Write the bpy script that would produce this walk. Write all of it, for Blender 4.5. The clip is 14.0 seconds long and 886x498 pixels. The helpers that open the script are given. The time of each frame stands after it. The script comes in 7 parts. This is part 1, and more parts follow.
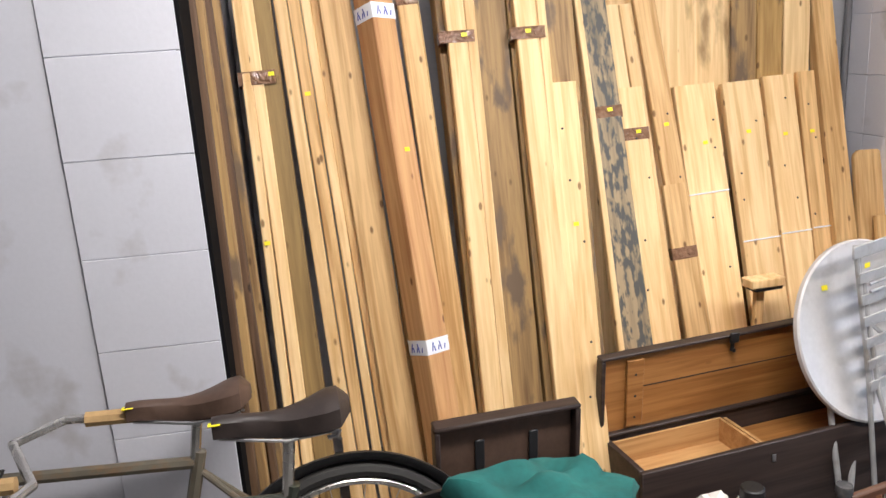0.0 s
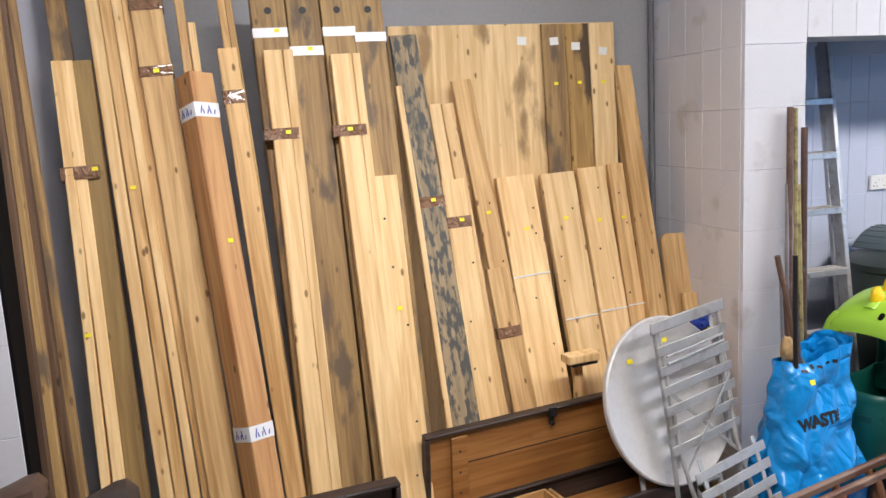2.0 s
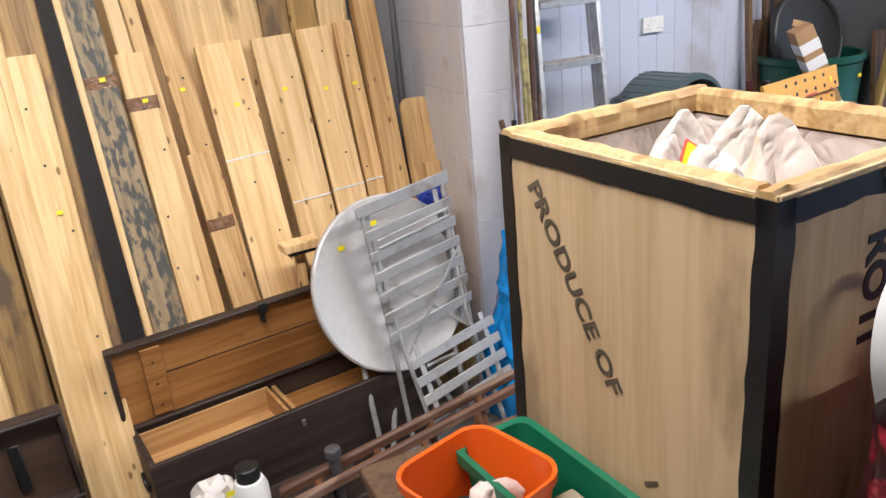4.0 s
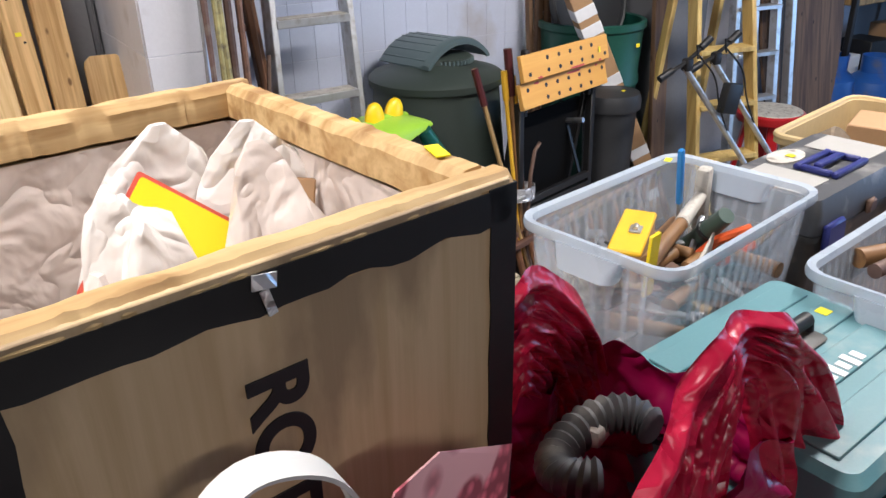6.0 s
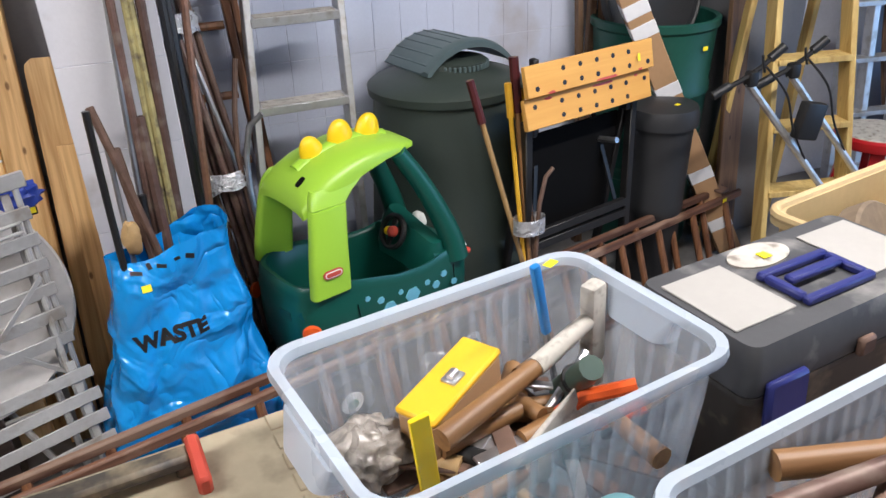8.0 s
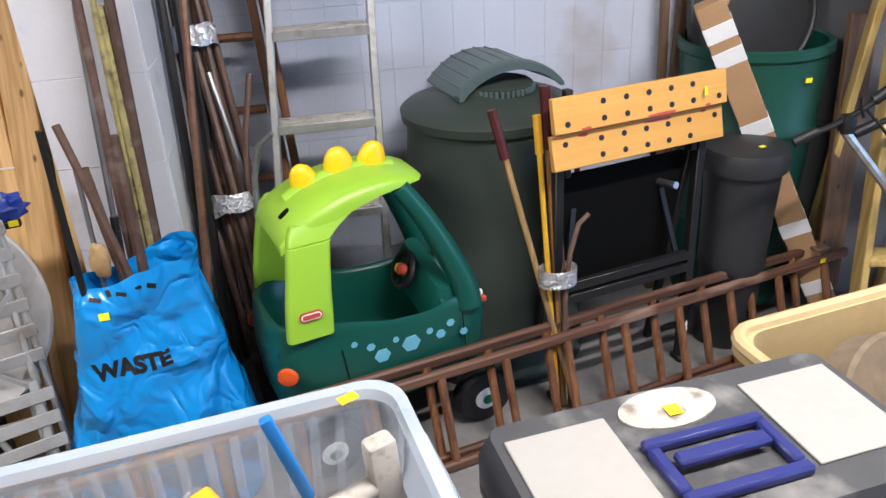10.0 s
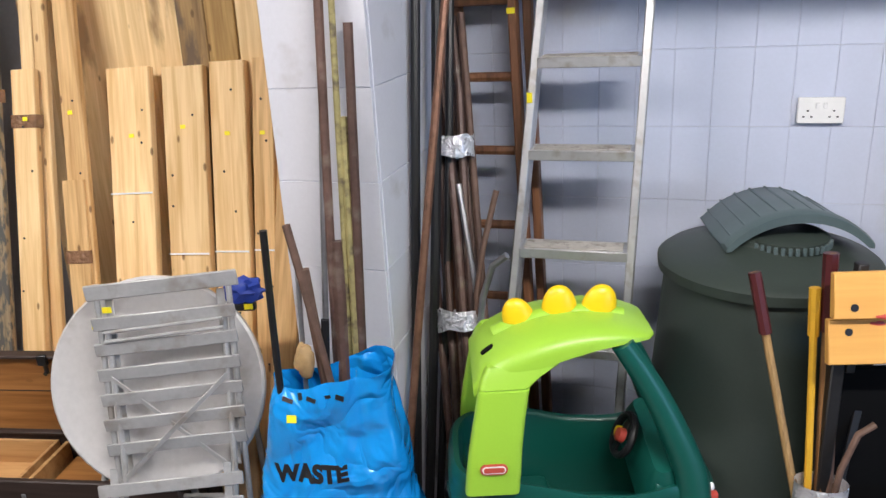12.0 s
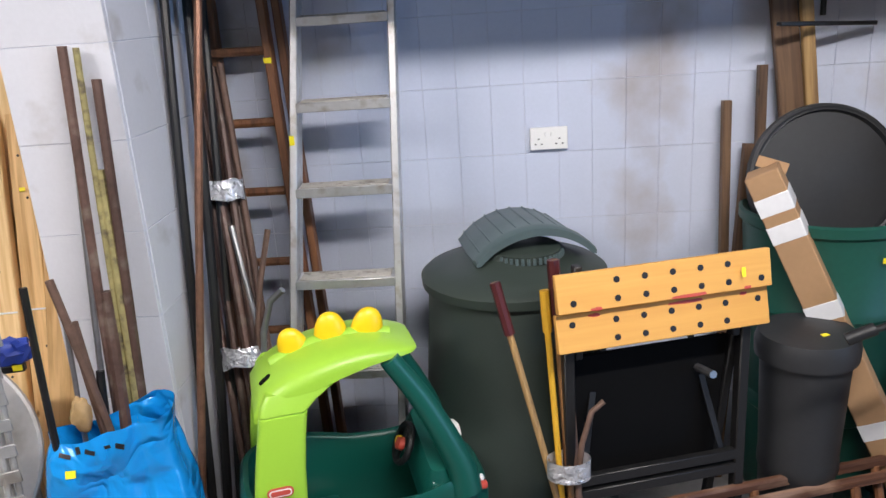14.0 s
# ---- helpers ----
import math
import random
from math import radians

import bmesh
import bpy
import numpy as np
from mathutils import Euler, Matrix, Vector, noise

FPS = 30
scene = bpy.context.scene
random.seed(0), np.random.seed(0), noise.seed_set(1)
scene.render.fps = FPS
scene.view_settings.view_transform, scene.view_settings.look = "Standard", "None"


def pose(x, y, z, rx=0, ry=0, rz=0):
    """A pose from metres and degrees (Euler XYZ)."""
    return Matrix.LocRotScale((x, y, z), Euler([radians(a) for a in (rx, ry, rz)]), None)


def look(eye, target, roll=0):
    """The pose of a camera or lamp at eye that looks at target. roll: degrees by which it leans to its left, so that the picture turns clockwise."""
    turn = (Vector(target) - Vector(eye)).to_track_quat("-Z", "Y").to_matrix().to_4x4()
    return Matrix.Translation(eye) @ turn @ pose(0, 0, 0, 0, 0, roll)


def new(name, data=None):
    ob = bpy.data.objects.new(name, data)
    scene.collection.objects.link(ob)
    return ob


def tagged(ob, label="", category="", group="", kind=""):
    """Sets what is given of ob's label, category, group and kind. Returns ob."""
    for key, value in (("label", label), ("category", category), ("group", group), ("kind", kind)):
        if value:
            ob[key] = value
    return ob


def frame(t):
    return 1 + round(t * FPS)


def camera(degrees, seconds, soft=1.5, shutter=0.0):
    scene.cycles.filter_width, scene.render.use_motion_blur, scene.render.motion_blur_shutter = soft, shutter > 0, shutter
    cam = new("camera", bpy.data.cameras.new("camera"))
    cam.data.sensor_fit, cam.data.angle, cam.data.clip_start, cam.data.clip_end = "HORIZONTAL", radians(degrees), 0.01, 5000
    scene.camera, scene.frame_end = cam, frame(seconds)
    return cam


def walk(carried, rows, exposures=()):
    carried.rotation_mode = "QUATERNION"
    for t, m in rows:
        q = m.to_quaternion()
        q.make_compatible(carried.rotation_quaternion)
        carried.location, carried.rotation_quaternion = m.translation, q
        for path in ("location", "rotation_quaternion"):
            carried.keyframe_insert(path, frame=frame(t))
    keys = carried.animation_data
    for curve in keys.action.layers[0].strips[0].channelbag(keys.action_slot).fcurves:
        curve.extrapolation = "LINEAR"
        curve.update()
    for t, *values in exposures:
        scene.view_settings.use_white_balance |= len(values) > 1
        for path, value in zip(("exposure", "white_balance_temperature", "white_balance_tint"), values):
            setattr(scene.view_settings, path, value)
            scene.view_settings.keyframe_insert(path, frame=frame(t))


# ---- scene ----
from mathutils.bvhtree import BVHTree

cam = camera(59.8, 14.0)

PATH = [
    (0, (-2.133, -2.086, 1.443), (-1.875, -0.167, 0.942), -3.6),
    (0.5, (-2.085, -2.149, 1.479), (-1.785, -0.198, 1.16), -3.5),
    (1, (-2.121, -2.165, 1.481), (-1.715, -0.225, 1.215), -2.9),
    (1.5, (-2.072, -2.174, 1.484), (-1.583, -0.255, 1.207), -2.8),
    (2, (-1.938, -2.233, 1.481), (-1.407, -0.332, 1.159), -3.1),
    (2.2, (-1.851, -2.262, 1.474), (-1.309, -0.368, 1.129), -3.2),
    (4.3, (-1.228, -2.188, 1.485), (-0.47, -0.494, 0.741), -5.6),
    (4.5, (-1.192, -2.209, 1.473), (-0.394, -0.535, 0.724), -5.5),
    (5, (-1.02, -2.228, 1.476), (-0.129, -0.634, 0.66), -4.6),
    (5.5, (-0.819, -2.131, 1.454), (0.177, -0.613, 0.615), -2.8),
    (5.8, (-0.751, -2.092, 1.453), (0.268, -0.598, 0.598), -1.5),
    (6, (-0.707, -2.074, 1.446), (0.277, -0.559, 0.587), -1.3),
    (6.5, (-0.556, -2.049, 1.454), (0.264, -0.438, 0.598), -1.9),
    (7, (-0.372, -2.085, 1.49), (0.337, -0.412, 0.655), -2.5),
    (7.5, (-0.244, -2.039, 1.47), (0.427, -0.364, 0.608), -2.7),
    (8, (-0.08, -1.946, 1.462), (0.568, -0.292, 0.544), -2.4),
    (8.2, (-0.033, -1.932, 1.456), (0.591, -0.278, 0.521), -2.7),
    (10.3, (0.448, -1.73, 1.455), (0.61, 0.055, 0.568), -2.7),
    (10.5, (0.487, -1.658, 1.434), (0.575, 0.147, 0.577), -2.4),
    (11, (0.559, -1.556, 1.434), (0.387, 0.262, 0.617), -3.4),
    (11.5, (0.644, -1.51, 1.458), (0.224, 0.298, 0.713), -3.4),
    (12, (0.616, -1.546, 1.477), (0.061, 0.257, 0.814), -3.1),
    (12.5, (0.558, -1.593, 1.513), (-0.017, 0.222, 0.9), -2.7),
    (13, (0.552, -1.639, 1.512), (0.066, 0.21, 0.923), -2.5),
    (13.5, (0.591, -1.66, 1.513), (0.295, 0.226, 0.917), -2.9),
    (14, (0.754, -1.664, 1.504), (0.665, 0.241, 0.901), -3.8),
]
U = 1.13
EXPOSURES = ((0.0, 0.25), (0.5, 0.10), (0.8, 0.06), (1.6, -0.04), (2.2, -0.08), (4.4, 0.0), (5.5, -0.04), (6.0, -0.12), (7.0, -0.14), (8.2, -0.06), (10.3, 0.02), (14.0, 0.0))
walk(cam, [(t, look(Vector(eye) * U, Vector(target) * U, roll)) for t, eye, target, roll in PATH], EXPOSURES)
# ---- light ----
# The plan below is drawn in units of U metres.
world = bpy.data.worlds.new("world")
scene.world = world
world.use_nodes = True
wn = world.node_tree.nodes
sky = wn.new("ShaderNodeTexSky")
sky.sky_type, sky.sun_disc = "NISHITA", False
sky.sun_elevation, sky.sun_rotation = radians(40), radians(200)
world.node_tree.links.new(sky.outputs[0], wn["Background"].inputs[0])
wn["Background"].inputs[1].default_value = 0.1


def area_lamp(name, eye, target, sx, sy, power, color):
    data = bpy.data.lights.new(name, "AREA")
    data.shape, data.size, data.size_y = "RECTANGLE", sx * U, sy * U
    data.energy, data.color = power, color
    ob = new(name, data)
    ob.matrix_world = look(Vector(eye) * U, Vector(target) * U)
    return ob


area_lamp("strip_and_fill_lamp", (1.40, -1.40, 2.47), (1.30, -1.05, 1.0), 1.5, 0.07, 94, (1.0, 0.96, 0.95))
area_lamp("strip_and_fill_lamp", (-1.46, -1.40, 2.47), (-1.44, -1.05, 1.0), 1.5, 0.07, 77, (1.0, 0.96, 0.95))
# Unseen third strip, added as fill for faces turned towards the camera.
area_lamp("strip_and_fill_lamp", (-0.3, -4.2, 2.47), (-0.3, -3.6, 1.0), 1.5, 0.07, 28, (1.0, 0.96, 0.95))
# Blue fill added from the right, in an assumed doorway out of view.
area_lamp("blue_side_fill", (5.2, -2.6, 1.2), (1.0, -0.6, 0.8), 2.2, 2.0, 82, (0.28, 0.54, 1.0))

# ---- building blocks ----


def mesh_ob(name, bm, material, parent=None, m=None, smooth=False):
    me = bpy.data.meshes.new(name)
    bmesh.ops.scale(bm, vec=(U, U, U), verts=bm.verts)
    bm.normal_update()
    bm.to_mesh(me)
    bm.free()
    for mm in (material if isinstance(material, (list, tuple)) else [material]):
        me.materials.append(mm)
    if smooth:      # 2: soft all over, with no sharp edges
        me.polygons.foreach_set("use_smooth", [True] * len(me.polygons))
        if smooth != 2:
            me.set_sharp_from_angle(angle=radians(38))
    return place(new(name, me), parent, m)


def place(ob, parent=None, m=None):
    ob.parent = parent
    m = m.copy() if m is not None else Matrix()
    m.translation = m.translation * U
    ob.matrix_basis = m
    return ob


def part(name, bm, material, parent, label="", m=None, smooth=True):
    ob = mesh_ob(name, bm, material, parent, m, smooth)
    return tagged(ob, label)


def thing(name, label, category, m=None, group="", kind=""):
    return tagged(place(new(name), None, m), label, category, group, kind)


def solid(name, bm, material, label, category, m=None, group="", kind="", smooth=True):
    return tagged(mesh_ob(name, bm, material, None, m, smooth), label, category, group, kind)


def box(sx, sy, sz, bevel=0.0, at=(0, 0, 0), seg=1):
    """A box whose base centre is at the given place."""
    bm = bmesh.new()
    bmesh.ops.create_cube(bm, size=1)
    bmesh.ops.scale(bm, vec=(sx, sy, sz), verts=bm.verts)
    if bevel:
        bmesh.ops.bevel(bm, geom=bm.edges[:], offset=bevel, segments=seg, affect="EDGES", profile=0.5)
    bmesh.ops.translate(bm, vec=(at[0], at[1], at[2] + sz / 2), verts=bm.verts)
    return bm


def merge(*bms):
    out = bms[0]
    for b in bms[1:]:
        me = bpy.data.meshes.new("scratch")
        b.to_mesh(me)
        b.free()
        out.from_mesh(me)
        bpy.data.meshes.remove(me)
    return out


def moved(bm, m):
    bm.transform(m)
    return bm


def loft(rings, cap0=True, cap1=True, closed=True):
    bm = bmesh.new()
    vs = [[bm.verts.new(p) for p in r] for r in rings]
    n = len(rings[0])
    for a, b in zip(vs, vs[1:]):
        for i in range(n if closed else n - 1):
            j = (i + 1) % n
            bm.faces.new((a[i], a[j], b[j], b[i]))
    if cap0:
        bm.faces.new(vs[0][::-1])
    if cap1:
        bm.faces.new(vs[-1])
    bmesh.ops.recalc_face_normals(bm, faces=bm.faces[:])
    return bm


def rrect(sx, sy, r, z, cx=0, cy=0, k=4):
    pts = []
    for qx, qy, a0 in ((1, 1, 0), (-1, 1, 90), (-1, -1, 180), (1, -1, 270)):
        for i in range(k + 1):
            a = radians(a0 + 90 * i / k)
            pts.append((cx + qx * (sx / 2 - r) + r * math.cos(a), cy + qy * (sy / 2 - r) + r * math.sin(a), z))
    return pts


def lathe(profile, seg=32, cap0=True, cap1=True):
    return loft([[(r * math.cos(2 * math.pi * i / seg), r * math.sin(2 * math.pi * i / seg), z) for i in range(seg)] for r, z in profile], cap0, cap1)


def tube(points, r, seg=8, r1=None, flat=1.0):
    """A round bar along points; r1 its radius at the end."""
    pts = [Vector(p) for p in points]
    rings, up = [], None
    for i, p in enumerate(pts):
        d = (pts[min(i + 1, len(pts) - 1)] - pts[max(i - 1, 0)]).normalized()
        if up is None:
            up = d.orthogonal().normalized()
            if abs(d.z) < 0.9:
                up = (Vector((0, 0, 1)) - d * d.z).normalized()
        up = (up - d * up.dot(d)).normalized()
        s = d.cross(up)
        rr = r if r1 is None else r + (r1 - r) * i / (len(pts) - 1)
        rings.append([p + up * (rr * flat * math.cos(2 * math.pi * k / seg)) + s * (rr * math.sin(2 * math.pi * k / seg)) for k in range(seg)])
    return loft(rings)


def curve(points, n=6):
    """Points along a smooth line through the given ones."""
    p = [Vector(q) for q in points]
    out = []
    for i in range(len(p) - 1):
        a, b, c, d = p[max(i - 1, 0)], p[i], p[i + 1], p[min(i + 2, len(p) - 1)]
        for k in range(n):
            u = k / n
            out.append(0.5 * (2 * b + (c - a) * u + (2 * a - 5 * b + 4 * c - d) * u * u + (3 * b - a - 3 * c + d) * u ** 3))
    return out + [p[-1]]


def bar(a, b, w, t, bevel=0.002, up=(0, 0, 1)):
    """A rectangular bar from a to b, w wide across and t thick along up."""
    a, b = Vector(a), Vector(b)
    d = (b - a)
    L = d.length
    d.normalize()
    u = Vector(up)
    u = (u - d * u.dot(d))
    u = u.normalized() if u.length > 1e-4 else d.orthogonal().normalized()
    s = d.cross(u)
    bm = box(w, t, L, bevel)
    m = Matrix((s, u, d)).transposed().to_4x4()
    m.translation = a
    return moved(bm, m)


def arc(c, r, a0, a1, n, plane="xz"):
    out = []
    for i in range(n + 1):
        a = radians(a0 + (a1 - a0) * i / n)
        p = [c[0], c[1], c[2]]
        p["xyz".index(plane[0])] += r * math.cos(a)
        p["xyz".index(plane[1])] += r * math.sin(a)
        out.append(tuple(p))
    return out


def blob(sx, sy, sz, at=(0, 0, 0), rough=0.0, sub=3, seed=0, freq=3.0):
    bm = bmesh.new()
    bmesh.ops.create_icosphere(bm, subdivisions=sub, radius=0.5)
    for v in bm.verts:
        k = 1 + rough * noise.noise(v.co * freq + Vector((seed, seed * 1.7, 0)))
        v.co = Vector((v.co.x * sx * k + at[0], v.co.y * sy * k + at[1], v.co.z * sz * k + at[2]))
    return bm


def words(text, size, depth=0.0008, bold=0.0):
    cu = bpy.data.curves.new("words", "FONT")
    cu.body, cu.size, cu.extrude, cu.align_x, cu.align_y = text, size, depth, "CENTER", "CENTER"
    cu.offset = bold
    ob = bpy.data.objects.new("words", cu)
    scene.collection.objects.link(ob)
    me = bpy.data.meshes.new_from_object(ob.evaluated_get(bpy.context.evaluated_depsgraph_get()))
    bpy.data.objects.remove(ob)
    bm = bmesh.new()
    bm.from_mesh(me)
    bpy.data.meshes.remove(me)
    return bm


# ---- materials ----


def material(name, color, rough=0.6, metal=0.0, vary=0.15, scale=6.0, fine=60.0, bump=0.1, dirt=None, dirt_amount=0.0,
             stretch=(1, 1, 1), rand=0.0, spec=0.5, coat=0.0, transmission=0.0, alpha=1.0, dirt_scale=None, crease=0.0, crease_depth=0.012, dirt_world=False):
    m = bpy.data.materials.new(name)
    m.use_nodes = True
    t = m.node_tree
    b = t.nodes["Principled BSDF"]
    L = t.links.new
    N = t.nodes.new
    tc = N("ShaderNodeTexCoord")
    mp = N("ShaderNodeMapping")
    mp.inputs["Scale"].default_value = stretch
    L(tc.outputs["Object"], mp.inputs[0])
    big = N("ShaderNodeTexNoise")
    big.inputs["Scale"].default_value, big.inputs["Detail"].default_value = scale, 5
    small = N("ShaderNodeTexNoise")
    small.inputs["Scale"].default_value, small.inputs["Detail"].default_value = fine, 4
    L(mp.outputs[0], big.inputs[0]), L(mp.outputs[0], small.inputs[0])
    mix = N("ShaderNodeMix")
    mix.data_type = "RGBA"
    c = Vector(color[:3])
    mix.inputs[6].default_value = (*(c * (1 - vary)), 1)
    mix.inputs[7].default_value = (*(min(1, x * (1 + vary)) for x in c), 1)
    add = N("ShaderNodeMath")
    add.operation = "MULTIPLY_ADD"
    L(big.outputs[0], add.inputs[0])
    add.inputs[1].default_value = 0.65
    half = N("ShaderNodeMath")
    half.operation = "MULTIPLY"
    L(small.outputs[0], half.inputs[0])
    half.inputs[1].default_value = 0.35
    L(half.outputs[0], add.inputs[2])
    sharp = N("ShaderNodeMapRange")
    sharp.inputs[1].default_value, sharp.inputs[2].default_value = 0.3, 0.7
    L(add.outputs[0], sharp.inputs[0])
    L(sharp.outputs[0], mix.inputs[0])
    out = mix.outputs[2]
    if dirt:
        dn = N("ShaderNodeTexNoise")
        dn.inputs["Scale"].default_value, dn.inputs["Detail"].default_value = dirt_scale or scale * 1.7, 8
        L(N("ShaderNodeNewGeometry").outputs["Position"] if dirt_world else tc.outputs["Object"], dn.inputs[0])
        dr = N("ShaderNodeMapRange")
        dr.inputs[1].default_value, dr.inputs[2].default_value = 0.62 - dirt_amount * 0.4, 0.78 - dirt_amount * 0.3
        L(dn.outputs[0], dr.inputs[0])
        m2 = N("ShaderNodeMix")
        m2.data_type = "RGBA"
        L(out, m2.inputs[6])
        m2.inputs[7].default_value = (*dirt, 1)
        L(dr.outputs[0], m2.inputs[0])
        out = m2.outputs[2]
    if rand:
        oi = N("ShaderNodeObjectInfo")
        rr = N("ShaderNodeMapRange")
        rr.inputs[3].default_value, rr.inputs[4].default_value = 1 - rand, 1 + rand
        L(oi.outputs["Random"], rr.inputs[0])
        hs = N("ShaderNodeHueSaturation")
        L(rr.outputs[0], hs.inputs["Value"])
        L(out, hs.inputs["Color"])
        out = hs.outputs[0]
    L(out, b.inputs["Base Color"])
    rm = N("ShaderNodeMapRange")
    rm.inputs[3].default_value, rm.inputs[4].default_value = max(0.02, rough - 0.1), min(1, rough + 0.1)
    L(big.outputs[0], rm.inputs[0])
    L(rm.outputs[0], b.inputs["Roughness"])
    b.inputs["Metallic"].default_value = metal
    b.inputs["Specular IOR Level"].default_value = spec
    b.inputs["Coat Weight"].default_value = coat
    b.inputs["Transmission Weight"].default_value = transmission
    b.inputs["Alpha"].default_value = alpha
    if bump:
        bp = N("ShaderNodeBump")
        bp.inputs["Strength"].default_value, bp.inputs["Distance"].default_value = bump, 0.004
        L(add.outputs[0], bp.inputs["Height"])
        if crease:
            cn = N("ShaderNodeTexNoise")
            cn.inputs["Scale"].default_value, cn.inputs["Detail"].default_value, cn.inputs["Distortion"].default_value = crease, 2.5, 0.5
            L(tc.outputs["Object"], cn.inputs[0])
            sb = N("ShaderNodeMath")
            sb.operation = "SUBTRACT"
            L(cn.outputs[0], sb.inputs[0])
            sb.inputs[1].default_value = 0.5
            ab = N("ShaderNodeMath")
            ab.operation = "ABSOLUTE"
            L(sb.outputs[0], ab.inputs[0])
            rg = N("ShaderNodeMapRange")
            rg.inputs[2].default_value = 0.16
            L(ab.outputs[0], rg.inputs[0])
            b2 = N("ShaderNodeBump")
            b2.inputs["Strength"].default_value, b2.inputs["Distance"].default_value = 0.8, crease_depth
            L(rg.outputs[0], b2.inputs["Height"])
            L(bp.outputs[0], b2.inputs["Normal"])
            bp = b2
        L(bp.outputs[0], b.inputs["Normal"])
    return m


def timber(name, light, dark, rand=0.12, knots=1.0, rough=0.62, stain=None, stain_amount=0.3, along="z", spread=1.0, stain_scale=9):
    """Sawn wood with grain along a local axis, knots and, if given, blotchy stains."""
    m = bpy.data.materials.new(name)
    m.use_nodes = True
    t = m.node_tree
    b = t.nodes["Principled BSDF"]
    L, N = t.links.new, t.nodes.new
    tc = N("ShaderNodeTexCoord")
    oi = N("ShaderNodeObjectInfo")
    off = N("ShaderNodeVectorMath")
    off.operation = "MULTIPLY_ADD"
    comb = N("ShaderNodeCombineXYZ")
    for i in range(3):
        L(oi.outputs["Random"], comb.inputs[i])
    L(comb.outputs[0], off.inputs[0])
    off.inputs[1].default_value = (7.0, 13.0, 9.0)
    L(tc.outputs["Object"], off.inputs[2])
    s = {"z": (1, 1, 0.05), "x": (0.05, 1, 1), "y": (1, 0.05, 1)}[along]
    mp = N("ShaderNodeMapping")
    mp.inputs["Scale"].default_value = s
    L(off.outputs[0], mp.inputs[0])
    g = N("ShaderNodeTexNoise")
    g.inputs["Scale"].default_value, g.inputs["Detail"].default_value, g.inputs["Distortion"].default_value = 26, 6, 1.2
    L(mp.outputs[0], g.inputs[0])
    g2 = N("ShaderNodeTexNoise")
    g2.inputs["Scale"].default_value, g2.inputs["Detail"].default_value = 150, 3
    L(mp.outputs[0], g2.inputs[0])
    sm = N("ShaderNodeMath")
    sm.operation = "MULTIPLY_ADD"
    L(g2.outputs[0], sm.inputs[0])
    sm.inputs[1].default_value = 0.3
    L(g.outputs[0], sm.inputs[2])
    ramp = N("ShaderNodeValToRGB")
    ramp.color_ramp.elements[0].position, ramp.color_ramp.elements[0].color = 0.46, (*dark, 1)
    ramp.color_ramp.elements[1].position, ramp.color_ramp.elements[1].color = 0.42 + 0.36 * spread, (*light, 1)
    L(sm.outputs[0], ramp.inputs[0])
    out = ramp.outputs[0]
    if knots:
        km = N("ShaderNodeMapping")
        km.inputs["Scale"].default_value = {"z": (1, 1, 0.45), "x": (0.45, 1, 1), "y": (1, 0.45, 1)}[along]
        L(off.outputs[0], km.inputs[0])
        vo = N("ShaderNodeTexVoronoi")
        vo.inputs["Scale"].default_value = 17.0
        L(km.outputs[0], vo.inputs[0])
        kr = N("ShaderNodeMapRange")
        kr.inputs[1].default_value, kr.inputs[2].default_value = 0.125, 0.07
        kr.inputs[4].default_value = 0.9 * knots
        L(vo.outputs["Distance"], kr.inputs[0])
        mk = N("ShaderNodeMix")
        mk.data_type = "RGBA"
        L(kr.outputs[0], mk.inputs[0]), L(out, mk.inputs[6])
        mk.inputs[7].default_value = (dark[0] * 0.35, dark[1] * 0.28, dark[2] * 0.22, 1)
        out = mk.outputs[2]
    if stain:
        sn = N("ShaderNodeTexNoise")
        sn.inputs["Scale"].default_value, sn.inputs["Detail"].default_value = stain_scale, 9
        sp = N("ShaderNodeMapping")
        sp.inputs["Scale"].default_value = {"z": (1, 1, 0.35), "x": (0.35, 1, 1), "y": (1, 0.35, 1)}[along]
        L(off.outputs[0], sp.inputs[0]), L(sp.outputs[0], sn.inputs[0])
        sr = N("ShaderNodeMapRange")
        sr.inputs[1].default_value, sr.inputs[2].default_value = 0.66 - 0.4 * stain_amount, 0.72 - 0.3 * stain_amount
        L(sn.outputs[0], sr.inputs[0])
        ms = N("ShaderNodeMix")
        ms.data_type = "RGBA"
        L(sr.outputs[0], ms.inputs[0]), L(out, ms.inputs[6])
        ms.inputs[7].default_value = (*stain, 1)
        out = ms.outputs[2]
    rr = N("ShaderNodeMapRange")
    rr.inputs[3].default_value, rr.inputs[4].default_value = 1 - rand, 1 + rand
    L(oi.outputs["Random"], rr.inputs[0])
    hs = N("ShaderNodeHueSaturation")
    L(rr.outputs[0], hs.inputs["Value"]), L(out, hs.inputs["Color"])
    L(hs.outputs[0], b.inputs["Base Color"])
    b.inputs["Roughness"].default_value = rough
    bp = N("ShaderNodeBump")
    bp.inputs["Strength"].default_value, bp.inputs["Distance"].default_value = 0.25, 0.003
    L(sm.outputs[0], bp.inputs["Height"])
    L(bp.outputs[0], b.inputs["Normal"])
    return m


